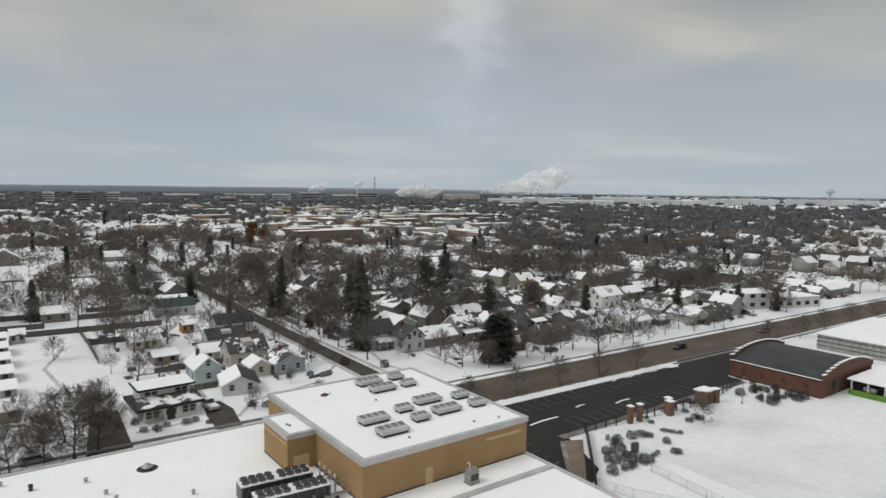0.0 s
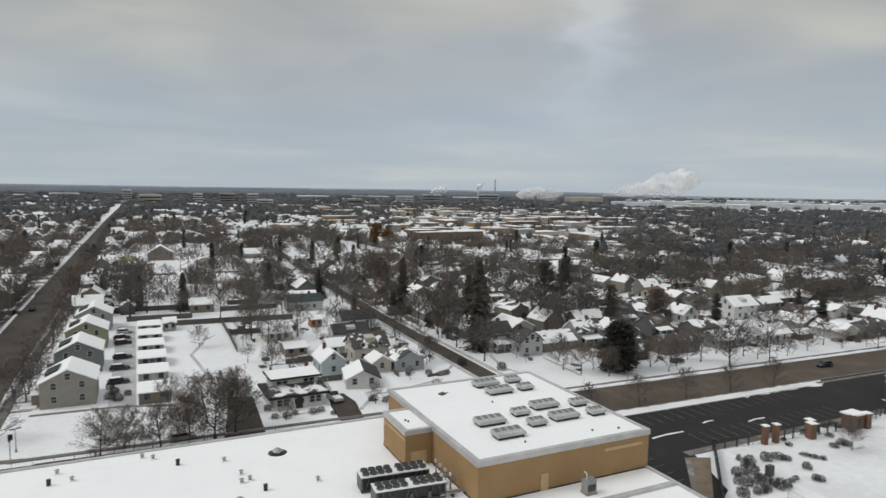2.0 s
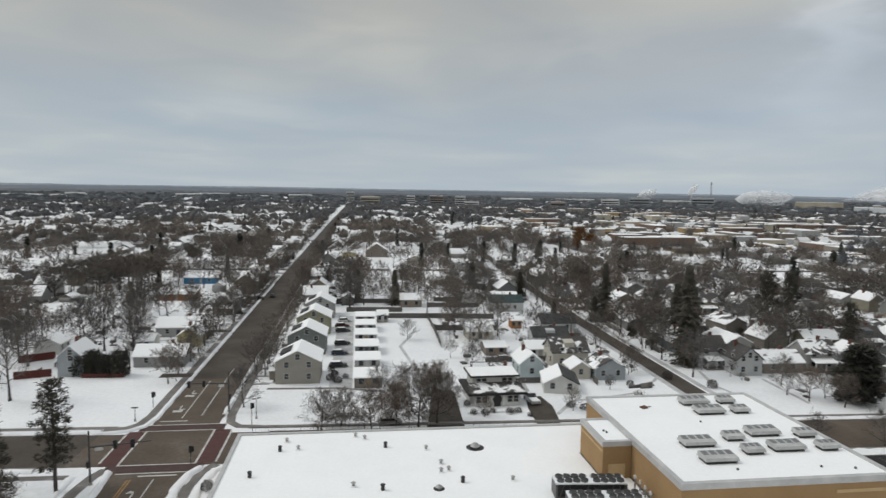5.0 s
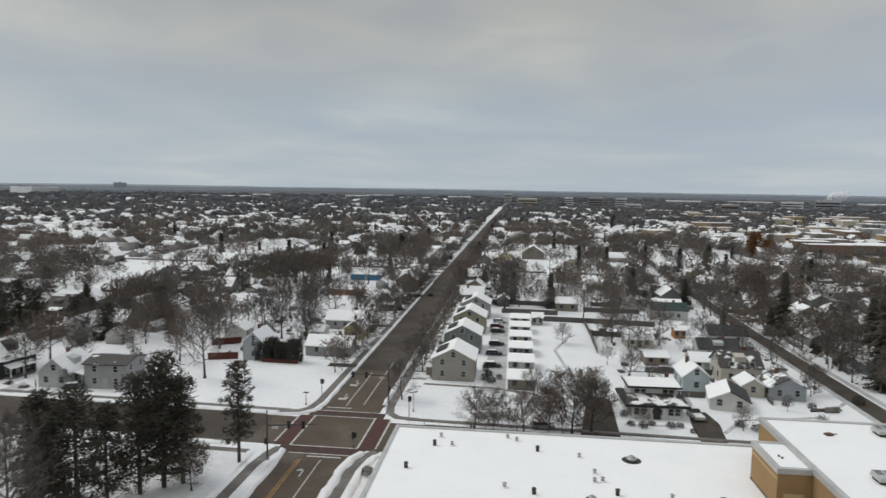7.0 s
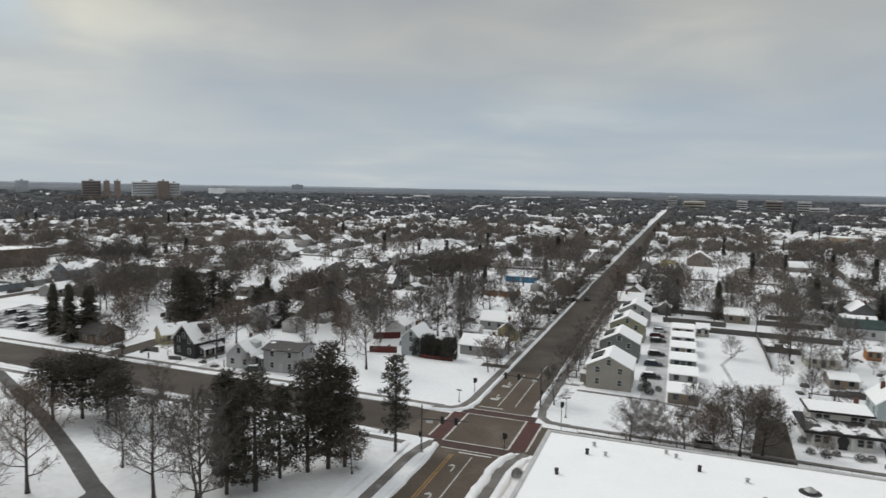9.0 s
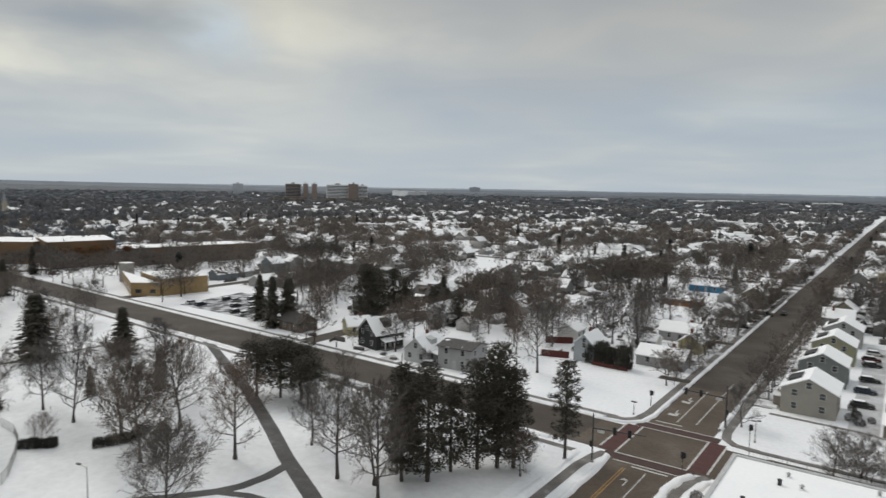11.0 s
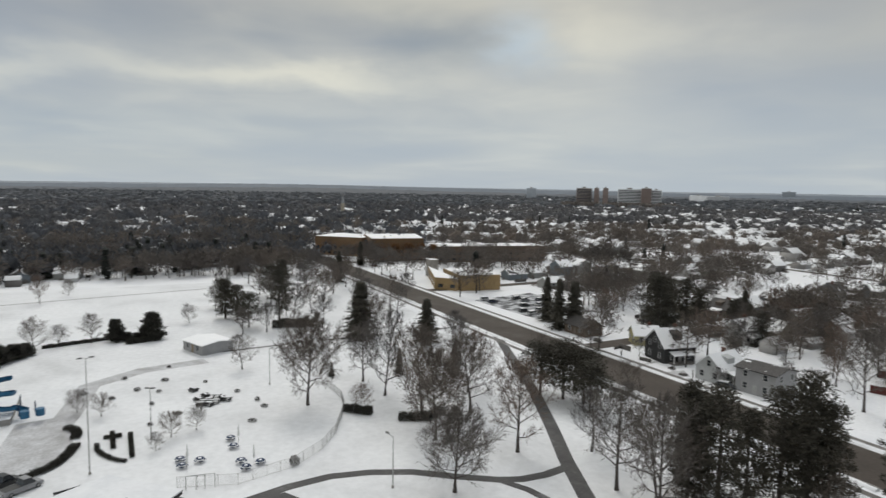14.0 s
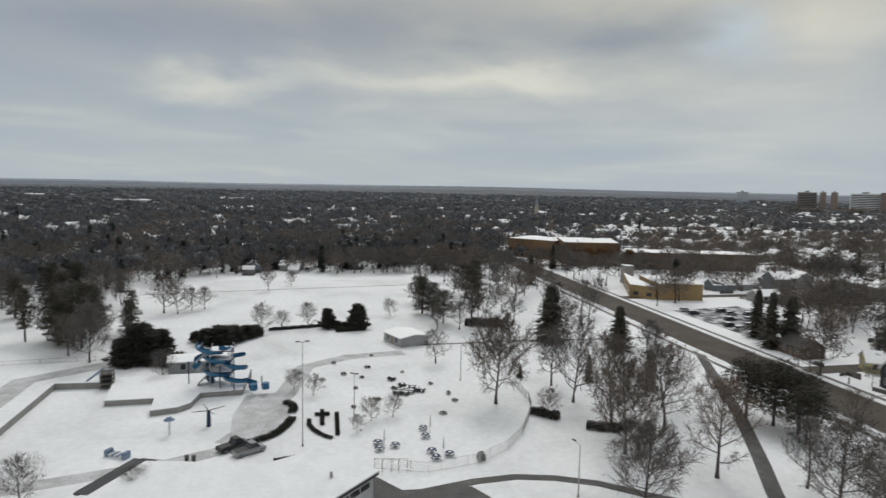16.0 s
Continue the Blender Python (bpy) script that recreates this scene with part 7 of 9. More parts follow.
root = thing("pump_house", "low grey shelter with snowy roof beside the slides", "building", (-160.0, -26, 0), 96)
house_parts(root, 13.0, 7.0, 2.8, .7, S_GREY, ROOF_SNOW, 2, False, False, False, False, .4)
root = thing("play_frame", "pale tubular gate frame at the pool entrance", "frame", (-96.6, 13.2, 0), 80)
for x in (-2, -.6, .6, 2):
    part("post", Geo().tube((x, 0, 0), (x, 0, 2.2), .06, .06, 5), STEEL, root)
part("rail", Geo().tube((-2, 0, 2.2), (2, 0, 2.2), .05, .05, 5), STEEL, root)
for x, y in ((-105.9, -19.3), (-105.7, -18.2)):
    solid("waste_bin", Geo().tube((0, 0, 0), (0, 0, 1.0), .32, .36, 10), POLE, "round grey waste bin in the snow", "bin", group="waste bins", at=(x, y, 0))

# ---------------------------------------------------------------- trees placed one by one
rp = random.Random(23)
# x, y and height of each tree
LAWN_TREES = [(-125.2, 38.1, 18), (-135.2, 54.2, 12.5), (-123.8, 54.7, 17.5), (-107, 66, 15.5), (-97.5, 53, 15.5), (-78.8, 46.2, 12.5), (-86.6, 63.1, 16.5), (-109.7, 56.4, 18),
              (-81, 74.7, 10.5), (-68.4, 68.3, 15.5), (-58.5, 66.5, 16.5), (-46.4, 86.4, 8.2), (-62.4, 70.2, 15), (-117.2, 46.4, 6.3), (-95.5, 96.5, 6), (-118, 72, 13),
              (-101, 103, 8.5), (-128, 101, 9)]
POOLSIDE_TREES = [(-120.9, 16, 5.4), (-119.4, 11.6, 5.2), (-114.1, 8.6, 3.6), (-136, 0.9, 5.0), (-94.6, -39, 8.2), (-92, -23.5, 6.0)]
FIELD_TREES = [(-157, 31.5, 9.5), (-140.4, -3.2, 5.2), (-274, -16.6, 11), (-200, -14, 9.2), (-199.5, -8, 6.6), (-200.7, -0.4, 9.2), (-217, 27.2, 7), (-288, -7.8, 7), (-169, -52.9, 16),
               (-176, -60, 12), (-151.7, -32.5, 7.5), (-222, -76, 13), (-236, -72, 14), (-240, -96, 14), (-250, -76, 12), (-262, -72, 13), (-216, -86, 12), (-246, -66, 12),
               (-230, -48.3, 14.5), (-229, -43.7, 12.6), (-234, -40, 9), (-236, -36, 9), (-242, 80.7, 12.6), (-142, 84, 12), (-205, 95, 11), (-226, 70, 10), (-215, 58, 9),
               (-160, 92, 10)]
PARK_WEST_TREES = [(-194.2, 39.3, 9), (-194.2, 46.4, 10), (-212.4, 59.9, 13), (-235.9, 78, 17), (-253, 88, 14), (-268, 99, 13), (-202, 83.4, 15), (-215, 96.7, 13), (-229, 110, 12), (-257.5, 77.4, 13),
                   (-238, 58.6, 12), (-173, 72.3, 14), (-246, 64, 14), (-262, 60, 12), (-270, 82, 14), (-284, 104, 13), (-205, 68, 9), (-220, 86, 11), (-248, 98, 12), (-300, 96, 14), (-276, 48, 13), (-292, 62, 13)]
WESTERN_GARDEN_TREES = [(-71, 139.4, 18.5), (-70, 175, 17.5), (-67.5, 180, 17), (-60, 179.5, 16), (-58, 174, 11), (-62.5, 191, 13), (-44.5, 178, 7), (-51, 212, 11), (-84, 152, 12),
                        (-80, 166, 13), (-88, 158, 10), (-56, 224, 10), (-44.8, 158, 6)]
NORTHERN_GARDEN_TREES = [(-6.6, 117.2, 8.6), (2.6, 116.4, 9), (11.5, 117.8, 13.5), (7.4, 118.8, 8.6), (-23, 131.6, 9.4), (15.2, 119.4, 10.8), (14.7, 188, 6.7), (29.4, 192, 12.5), (-3, 119.5, 7.8),
                         (11, 126, 10.5), (5, 131, 8.5), (16, 132, 9.5), (44, 124, 5), (57, 121, 5), (25, 122, 4.5), (28.8, 157.8, 8), (34.6, 173, 9), (68, 150, 7), (44.8, 223, 10)]
EASTERN_STREET_TREES = [(94.5, 101, 7.2), (107.7, 101, 7.4), (120.7, 100.4, 7), (133.2, 99.2, 7), (82, 102.2, 6.5), (103, 121, 8), (120, 118.6, 7.5), (141, 118, 6.5), (152, 118.4, 6.5),
                        (163, 117.6, 6), (173.4, 119, 6.5), (186, 117, 6), (196, 116, 6), (190, 94.5, 8), (206, 93.4, 8), (222, 93, 8), (240, 92, 8.5), (258, 91.6, 8), (276, 91, 8),
                        (103, 127, 7), (96, 130, 8), (112, 128, 7), (113.5, 124.5, 8), (118.5, 123.5, 8.5), (123.5, 126.5, 8), (126, 143, 10), (133, 125, 7), (99.5, 137, 8), (146, 127, 8), (113, 68, 5.2), (120, 73, 3.8)]
LAWN_TREES = [(x, y, h * 1.12 if h > 10 else h) for x, y, h in LAWN_TREES]
for x, y, h in LAWN_TREES + POOLSIDE_TREES + FIELD_TREES + PARK_WEST_TREES + WESTERN_GARDEN_TREES + NORTHERN_GARDEN_TREES + EASTERN_STREET_TREES:
    (DENSE if (x, y) in ((-125.2, 38.1), (-169, -52.9), (-78.8, 46.2), (-97.5, 53), (7.4, 118.8), (15.2, 119.4)) else BUSHY if h < 9 or rp.random() < .35 or (-10 < x < 20 and y < 135 and h < 13) else NEAR_BARE).plant(x, y, h / 10, rp, slim=.86 if h > 18.2 else 1.12 if -10 < x < 20 and y < 135 else 1.0)
    KEEP.append((x, y, 1.5))
for x, y, h in ((-43.6, 96.6, 16.6), (-198, 51.3, 20), (-193, -76.4, 14.5), (-205, -52, 12), (-53.6, 92, 15)):
    NEAR_PINE.plant(x, y, h / 10, rp)
for x, y, h in ((-50.9, 86.8, 19.6), (-63.1, 77.5, 16.5), (-56.8, 76, 17.5), (-56.0, 81, 14), (-60, 73.6, 15), (-53.2, 84.4, 17.5), (-48.8, 88.4, 16), (-194.5, -68, 11.5), (-201, -62, 12), (-65, 82, 13), (-186, -62, 12.5), (-187, -66, 12), (-194.8, -50.5, 10.5), (-220, 39, 12.6), (-216, 42, 11.5), (-254, 67, 14.4), (-231, -80, 14), (-244, -88, 15), (-226, -92, 13), (-258, -84, 14), (-139, 153, 19), (-142, 160, 17), (-148, 176, 15), (-152, 166, 17), (-136, 168, 14), (-184, 234, 11), (-115, 197, 11), (-120, 186, 9), (-131, 178, 11), (-117, 172, 10), (129.8, 188.3, 19.7), (139.6, 164.5, 14), (163.3, 223.7, 15)):
    FULL_PINE.plant(x, y, h / 10, rp, slim=1.4 if x < -100 else 1.0)
for x, y, h in ((-105, 88.0, 12.5), (-100.4, 89.6, 11.5), (-109.5, 85.4, 11.5), (-96, 87.5, 10), (-238, 41, 10.5), (-194.6, -62, 14.5), (-192, -68.3, 14), (-203, 43, 10.7), (-250, 62, 13), (-183.6, -59.2, 16.7)):
    FLAT_PINE.plant(x, y, h / 10, rp, slim=1.25)
for x, y, h in ((-175, 69.3, 17.4), (-163, 85, 13), (-129.5, 75.3, 9.4), (-137.2, 64.2, 6.5), (-142.3, 49.1, 3.2), (-337.6, 133.5, 14), (-281.7, 100.8, 15), (-172.2, 136, 15.5), (-167.8, 145, 14), (-12.7, 274, 10.5), (84.8, 211, 21), (84.9, 155.0, 27), (70.2, 222, 7.5), (-160.4, 131.5, 16.6),
                (-158, 135.4, 16), (-4, 262, 12), (0, 255, 13), (14, 246, 14), (94, 178, 19), (104, 186, 16)):
    NEAR_SPRUCE.plant(x, y, h / 10, rp, slim=.85 if h > 19.5 else 1.75 if (x < -140 and y < 100) else 1.15)
ROUND = Kind("round_evergreen", "broad round dark evergreen tree", "tree", "round evergreens", lambda s: pine(s, 10, 3.2, 60, 80, .03, .4), (41, 42), YEW)
RUST = material("rusty_oak_leaves", [(0.3, (.15, .07, .026)), (0.7, (.26, .13, .048))], scale=.6, fine_amount=.35, bump=0, per_object=True)
OAKS = Kind("rusty_oak", "oak that keeps its rusty brown leaves", "tree", "oaks in rusty leaf", lambda s: pine(s, 10, 4.0, 46, 60, .2, .34), (43, 44), RUST)
for x, y, h in ((108.1, 123.6, 12), (-167.3, -40.8, 9.2), (-171, -37, 7), (-164, -44, 6.5), (-187.5, -31, 2.8), (-184, -27.5, 4.2), (-182.4, -23.8, 5.2), (-186, -21, 4.4), (-190, -17.5, 3.6), (-193, -15.5, 3.0), (-188, -25, 3.8), (-198.7, 10.8, 2.2), (-200, 5.7, 6.0), (-198.2, 15, 7.4), (-198.4, 12.4, 2.0), (-199, 8.6, 2.4)):
    ROUND.plant(x, y, h / 10, rp, slim=(1.2 if y > 0 and h > 5 else 1.5 if h > 6.4 else 2.2) if x < 0 else 1.2)
    KEEP.append((x, y, 4))
BROWNED = Kind("brown_beech", "broad tree dense with brown-grey twigs", "tree", "dense brown trees", lambda s: pine(s, 10, 4.0, 46, 60, .15, .3), (45,), TWIG)
BROWNED.plant(157.4, 162.4, 1.2, rp)
OAKS.plant(164, 463, 1.7, rp)
OAKS.plant(171, 458, 1.3, rp)
for x, y in ((-352, 170), (-346, 176), (-430, 144), (-338, 180), (-410, 150), (-384, 158), (-348, 152), (-349, 160), (-347, 168)):
    OAKS.plant(x, y, 1.0, rp)
for x, y, h in ((-128, 178, 12), (-122, 173, 11), (-108, 176, 13.5), (-98, 176, 11), (-88, 178, 13), (-110, 186, 12), (-126, 188, 11), (-168, 160, 11), (-163, 171, 12), (-174, 173, 12), (-160, 152, 10), (-180, 176, 11), (-156, 178, 12), (-186, 181, 12)):
    BUSHY.plant(x, y, h / 10, rp, label="dense leafless tree behind the houses")
EXTRA = [(-450 + 5.6 * k + rp.uniform(-3, 3), 138 + k * 1.6 + rp.uniform(-4, 4)) for k in range(0, 26, 3)]

EDGE = [(-332 + rp.uniform(-26, 8) + max(0, -y - 30) * .9, y + rp.uniform(-3, 3)) for y in range(-120, 112, 5)]
# ---------------------------------------------------------------- scattered town
NO_HOUSE = [(-165, -38, 100, 158), (-40, 76, 100, 246), (-260, -165, 120, 175), (-450, -280, 120, 280)]
OPEN = [(84, 120, 128, 168), (-80, -40, 118, 154), (-24, 13, 108, 226), (12, 72, 116, 176), (-80, -40, 154, 200), (-112, -88, 196, 250), (12, 24, 136, 226), (24, 36, 136, 150), (64, 160, 60, 104), (-222, -174, 118, 170)]
rt = random.Random(11)
plots = []
for sx in [-31, 76] + NS:
    for side in (-1, 1):
        y = 128.0
        while y < 900:
            x = sx + side * 15.5 + rt.uniform(-1.5, 1.5)
            if not inside(x, y, NO_HOUSE) and town(x, y) and seen(x, y) and clear(x, y, 5.0) and rt.random() < .95:
                plots.append((math.hypot(x, y), x, y, 90 * side + rt.choice((0, 90)) + rt.uniform(-3, 3)))
            y += rt.uniform(13.0, 16.5)
for _ in range(70):      # beyond the park the houses stand more loosely
    x, y = rt.uniform(-520, -330), rt.uniform(-140, 95)
    if town(x, y) and all((x - b) ** 2 + (y - c) ** 2 > 150 for _, b, c, _ in plots):
        plots.append((math.hypot(x, y), x, y, rt.uniform(0, 360)))
for row in (128, 151, 174, 198, 222, 246, 270, 294):     # the eastern blocks are built up closely
    x = 92.0
    while x < 330:
        y = row + rt.uniform(-4, 4)
        if clear(x, y, 5.0) and seen(x, y) and (x > 112 or y > 140) and all((x - b) ** 2 + (y - c) ** 2 > 120 for _, b, c, _ in plots):
            plots.append((math.hypot(x, y), x, y, rt.choice((0, 90)) + rt.uniform(-6, 6)))
        x += rt.uniform(12, 17)
plots.sort()
for d, x, y, turn in plots[:190]:
    house(rt.choice((1, 2, 4, 5, 2, 4)) if x > 84 else rt.randrange(6), (x, y), turn, d < 178)
far_plots = [(x, y) for d, x, y, _ in plots[190:]]


def tri_arrays(g):
    """The corners and triangles of a collected mesh, as arrays."""
    tris = []
    for f in g.f:
        tris += [(f[0], f[k], f[k + 1]) for k in range(1, len(f) - 1)]
    return np.array([tuple(p) for p in g.v], dtype=np.float32), np.array(tris, dtype=np.int32)


class Heap:
    """Joins many turned and scaled copies of a few shapes into one mesh."""

    def __init__(self):
        self.v, self.f, self.n = [], [], 0

    def put(self, shape, x, y, sx, sz, turn, z=0.0):
        v, f = shape
        c, s = math.cos(turn), math.sin(turn)
        o = np.empty_like(v)
        o[:, 0] = (v[:, 0] * c - v[:, 1] * s) * sx + x
        o[:, 1] = (v[:, 0] * s + v[:, 1] * c) * sx + y
        o[:, 2] = v[:, 2] * sz + z
        self.v.append(o)
        self.f.append(f + self.n)
        self.n += len(v)

    def finish(self, name, mat, label, category):
        v, f = np.concatenate(self.v), np.concatenate(self.f)
        me = bpy.data.meshes.new(name)
        me.vertices.add(len(v))
        me.vertices.foreach_set("co", v.ravel())
        me.loops.add(len(f) * 3)
        me.loops.foreach_set("vertex_index", f.ravel())
        me.polygons.add(len(f))
        me.polygons.foreach_set("loop_start", np.arange(0, len(f) * 3, 3, dtype=np.int32))
        me.update(calc_edges=True)
        me.materials.append(mat)
        tagged(new(name, me), label, category, kind="stuff")


def shade_by_island(m, lo, hi):
    """Adds a lot drawn per loose piece to a material's colour."""
    t = m.node_tree
    s = t.nodes["Principled BSDF"]
    old = s.inputs["Base Color"].links[0].from_socket
    gi = t.nodes.new("ShaderNodeNewGeometry")
    tint = ramp(t, gi.outputs["Random Per Island"], [(0.0, (lo, lo, lo)), (1.0, (hi, hi, hi))])
    t.links.new(mix_color(t, 1.0, old, tint, "MULTIPLY"), s.inputs["Base Color"])
    return m


FAR_TWIG = shade_by_island(material("far_bare_woods", [(0.32, (0.120, 0.107, 0.098)), (0.5, (0.160, 0.137, 0.120)), (0.68, (0.21, 0.169, 0.140))], scale=0.02, fine_scale=.3, fine_amount=.3, bump=0), .8, 1.15)
# the next three woods carry the haze of distance in their blue-grey base colour
HAZED_DISTANT = shade_by_island(material("hazed_distant_woods", [(0.32, (0.105, 0.114, 0.128)), (0.5, (0.128, 0.135, 0.147)), (0.68, (0.15, 0.152, 0.158))], scale=0.006, fine_scale=.1, fine_amount=.2, bump=0), .85, 1.12)
HAZED_FAR = shade_by_island(material("hazed_far_trees", [(0.32, (0.104, 0.105, 0.113)), (0.5, (0.134, 0.131, 0.135)), (0.68, (0.172, 0.160, 0.155))], scale=0.01, fine_scale=.2, fine_amount=.25, bump=0), .75, 1.15)
HAZED_PARK_WOODS = shade_by_island(material("hazed_bare_woods", [(0.32, (0.090, 0.097, 0.111)), (0.5, (0.115, 0.120, 0.131)), (0.68, (0.150, 0.146, 0.148))], scale=0.015, fine_scale=.3, fine_amount=.3, bump=0), .65, 1.2)
FENCE_BOARD = shade_by_island(material("weathered_fence_boards", [(0.3, (0.10, 0.09, 0.08)), (0.7, (0.2, 0.185, 0.17))], scale=.6, fine_amount=.3), .7, 1.3)
FAR_GREEN = material("far_conifers", [(0.3, (0.016, 0.020, 0.016)), (0.7, (0.032, 0.036, 0.028))], scale=.05, bump=0)
FAR_WALL = shade_by_island(material("far_house_walls", [(0.3, (0.22, 0.20, 0.19)), (0.5, (0.40, 0.38, 0.36)), (0.7, (0.5, 0.5, 0.5))], scale=.03, fine_scale=.1, bump=0), .3, 1.2)
FAR_ROOF = shade_by_island(material("far_snowy_roofs", [(0.35, (0.76, 0.77, 0.785)), (0.55, (0.89, 0.895, 0.905))], scale=.02, fine_scale=.2, fine_amount=.1, bump=0), .74, 1.04)

spots = []
while len(spots) < 1000:
    x, y = rt.uniform(-500, 500), rt.uniform(-260, 520)
    d = math.hypot(x, y)
    if d > 500 or not seen(x, y) or not town(x, y) or inside(x, y, OPEN) or not clear(x, y, 1.0):
        continue
    if inside(x, y, NO_HOUSE) and rt.random() < .45:
        continue
    if any(abs(x - b) < 5.0 and abs(y - c) < 5.0 for _, b, c, _ in plots):
        continue
    if x > -325 and noise.noise((x * .022, y * .022, 4.0)) + rt.uniform(-.25, .25) < 0:      # trees stand in clumps
        continue
    spots.append((d, x, y))
for n, x0, x1, y0, y1 in ((60, 90, 330, 128, 300), (74, 110, 350, 215, 420), (18, -132, -80, 138, 204), (16, 74, 100, 130, 230), (30, -330, -180, 120, 215), (12, -20, 70, 176, 300), (18, -15, 66, 228, 420), (16, -190, -60, 220, 340)):
    while n:      # well-treed blocks
        x, y = rt.uniform(x0, x1), rt.uniform(y0, y1)
        if seen(x, y) and not inside(x, y, OPEN) and clear(x, y, 1.0) and not any(abs(x - b) < 5.2 and abs(y - c) < 5.2 for _, b, c, _ in plots):
            spots.append((math.hypot(x, y), x, y))
            n -= 1
for x, y in EDGE:
    spots.append((600, x, y))
spots.sort()
spots += [(1900, x, y) for x, y in EXTRA]
y = 150.0
while y < 900:      # trees along the long street
    for x in (-42.6, -22.4):
        spots.append((900 + y, x + rt.uniform(-.8, .8), y + rt.uniform(-4, 4)))
    y += 9 if y < 420 else 12
mid_shapes = []
for s in (11, 12, 13, 14, 15, 16):
    t, c = bare_tree(s, 10, 1.35, 11, 4, 4, 1, .14, 3, False, .17, 400)
    t.add(c.v, c.f)
    mid_shapes.append(tri_arrays(t))
light_shapes = []
for s in (51, 52, 53, 54, 55, 56):
    t, c = bare_tree(s, 10, 1.45, 8, 3, 3, 1, .24, 3, False, .14, 330)
    t.add(c.v, c.f)
    light_shapes.append(tri_arrays(t))
woods, green = Heap(), Heap()
spruce_shapes = []
for s in (34, 35):
    t, c = spruce(s, 10, 2.1, 14, 7, .42, 3)
    spruce_shapes.append(tri_arrays(c))
things = 0
for k, (d, x, y) in enumerate(spots):
    h = rt.uniform(.8, 1.6) if d < 600 else rt.uniform(.7, 1.2)
    if rt.random() < .10 and not inside(x, y, NO_HOUSE) and not inside(x, y, [(-80, -38, 140, 270), (70, 130, 118, 182)]):
        if things < 200:
            NEAR_SPRUCE.plant(x, y, h * .85, rt, slim=1.4)
        else:
            green.put(rt.choice(spruce_shapes), x, y, h * 1.2, h, rt.uniform(0, 6.28))
    elif things < 200:
        MID_BARE.plant(x, y, h, rt)
        things += 1
    else:
        woods.put(rt.choice(mid_shapes if math.hypot(x, y) < 290 else light_shapes), x, y, h * 1.1, h, rt.uniform(0, 6.28))
# rows and stands of tall trees: from, to, how many, how high
STANDS = [(196, 249, 261, 232, 28, 15.5), (234, 170, 270, 154, 24, 11.5), (117, 177, 132, 174, 9, 15), (100, 219, 116, 219, 7, 12), (135, 173, 155, 180, 7, 12), (179, 261, 200, 254, 12, 12),
          (0, 283, 50, 288, 13, 15), (18, 246, 44, 255, 8, 12), (70, 265, 95, 275, 8, 16), (95, 262, 125, 270, 7, 13), (66, 300, 110, 330, 8, 14), (130, 330, 200, 300, 15, 14), (45, 420, 112, 440, 12, 15), (60, 480, 150, 520, 20, 15), (200, 230, 300, 215, 22, 13), (215, 190, 300, 180, 18, 12)]
WEST_STANDS = [(-110, 292, -90, 304, 14, 15), (-79, 214, -76, 230, 5, 15), (-46, 206, -43, 300, 10, 11), (-78, 370, -46, 366, 12, 14), (-90, 430, -46, 425, 14, 14), (-100, 480, -50, 470, 14, 14), (-420, 375, -352, 410, 26, 15), (-300, 250, -215, 262, 22, 15), (-330, 330, -230, 350, 20, 14), (-380, 300, -300, 330, 16, 14), (-99, 362, -62, 382, 16, 14), (-186, 158, -196, 204, 20, 14),
               (-278, 241, -261, 277, 16, 14), (-115, 208, -106, 213, 7, 14), (-137, 269, -125, 275, 5, 11), (-111, 272, -86, 294, 16, 17), (-215, 274, -222, 298, 4, 13),
               (-337, 236, -322, 275, 14, 12), (-378, 126, -344, 146, 12, 12), (-345, 146, -340, 182, 12, 11), (-330, 60, -290, 116, 26, 15), (-326, 14, -332, 70, 20, 15), (-330, 186, -314, 246, 16, 10), (-472, 57, -484, 106, 16, 14), (-316, 186, -291, 222, 14, 14), (-128, 197, -126, 237, 12, 15)]
SIDE_STREET = [(70.6, 150, 73, 300, 9, 10), (82, 146, 85, 300, 9, 10), (80, 300, 92, 430, 12, 12), (70, 186, 84, 190, 3, 12)]
thicket = Heap()
for _ in range(34):      # undergrowth by the northern pavement
    x = rt.uniform(-9, 13.5)
    y = 117.0 + rt.random() ** 1.5 * (8 + .4 * (x + 9))
    q = rt.uniform(.18, .42)
    thicket.put(rt.choice(mid_shapes), x, y, q * 1.1, q, rt.uniform(0, 6.28))
thicket.finish("undergrowth", TWIG, "dense dark bare undergrowth beside the northern pavement", "shrubs")
verge = Heap()
sprays = []
for s in (57, 58, 59):
    t, c = bare_tree(s, 10, 1.5, 7, 3, 3, 1, .3, 3, False, .05, 150)
    t.add(c.v, c.f)
    sprays.append(tri_arrays(t))
y = 150.0
while y < 520:      # young trees and bushes on the verges of the long street
    for x in (-40.6, -23.4):
        q = rt.uniform(.12, .5)
        verge.put(rt.choice(sprays), x + rt.uniform(-1.2, 1.2), y + rt.uniform(-2, 2), q * 1.2, q, rt.uniform(0, 6.28))
    y += 4.5
verge.finish("verge_bushes", FAR_TWIG, "small bare trees and bushes on the snowy verges", "shrubs")
for k in range(17):
    y = 158 + k * 15.3 + rt.uniform(-3, 3)
    solid("driveway", Geo().box(-46, -38.1, y - 1.5, y + 1.5, 0, .055), DIRTY if k % 3 else EARTH, "short driveway across the snowy verge", "driveway", "structure")
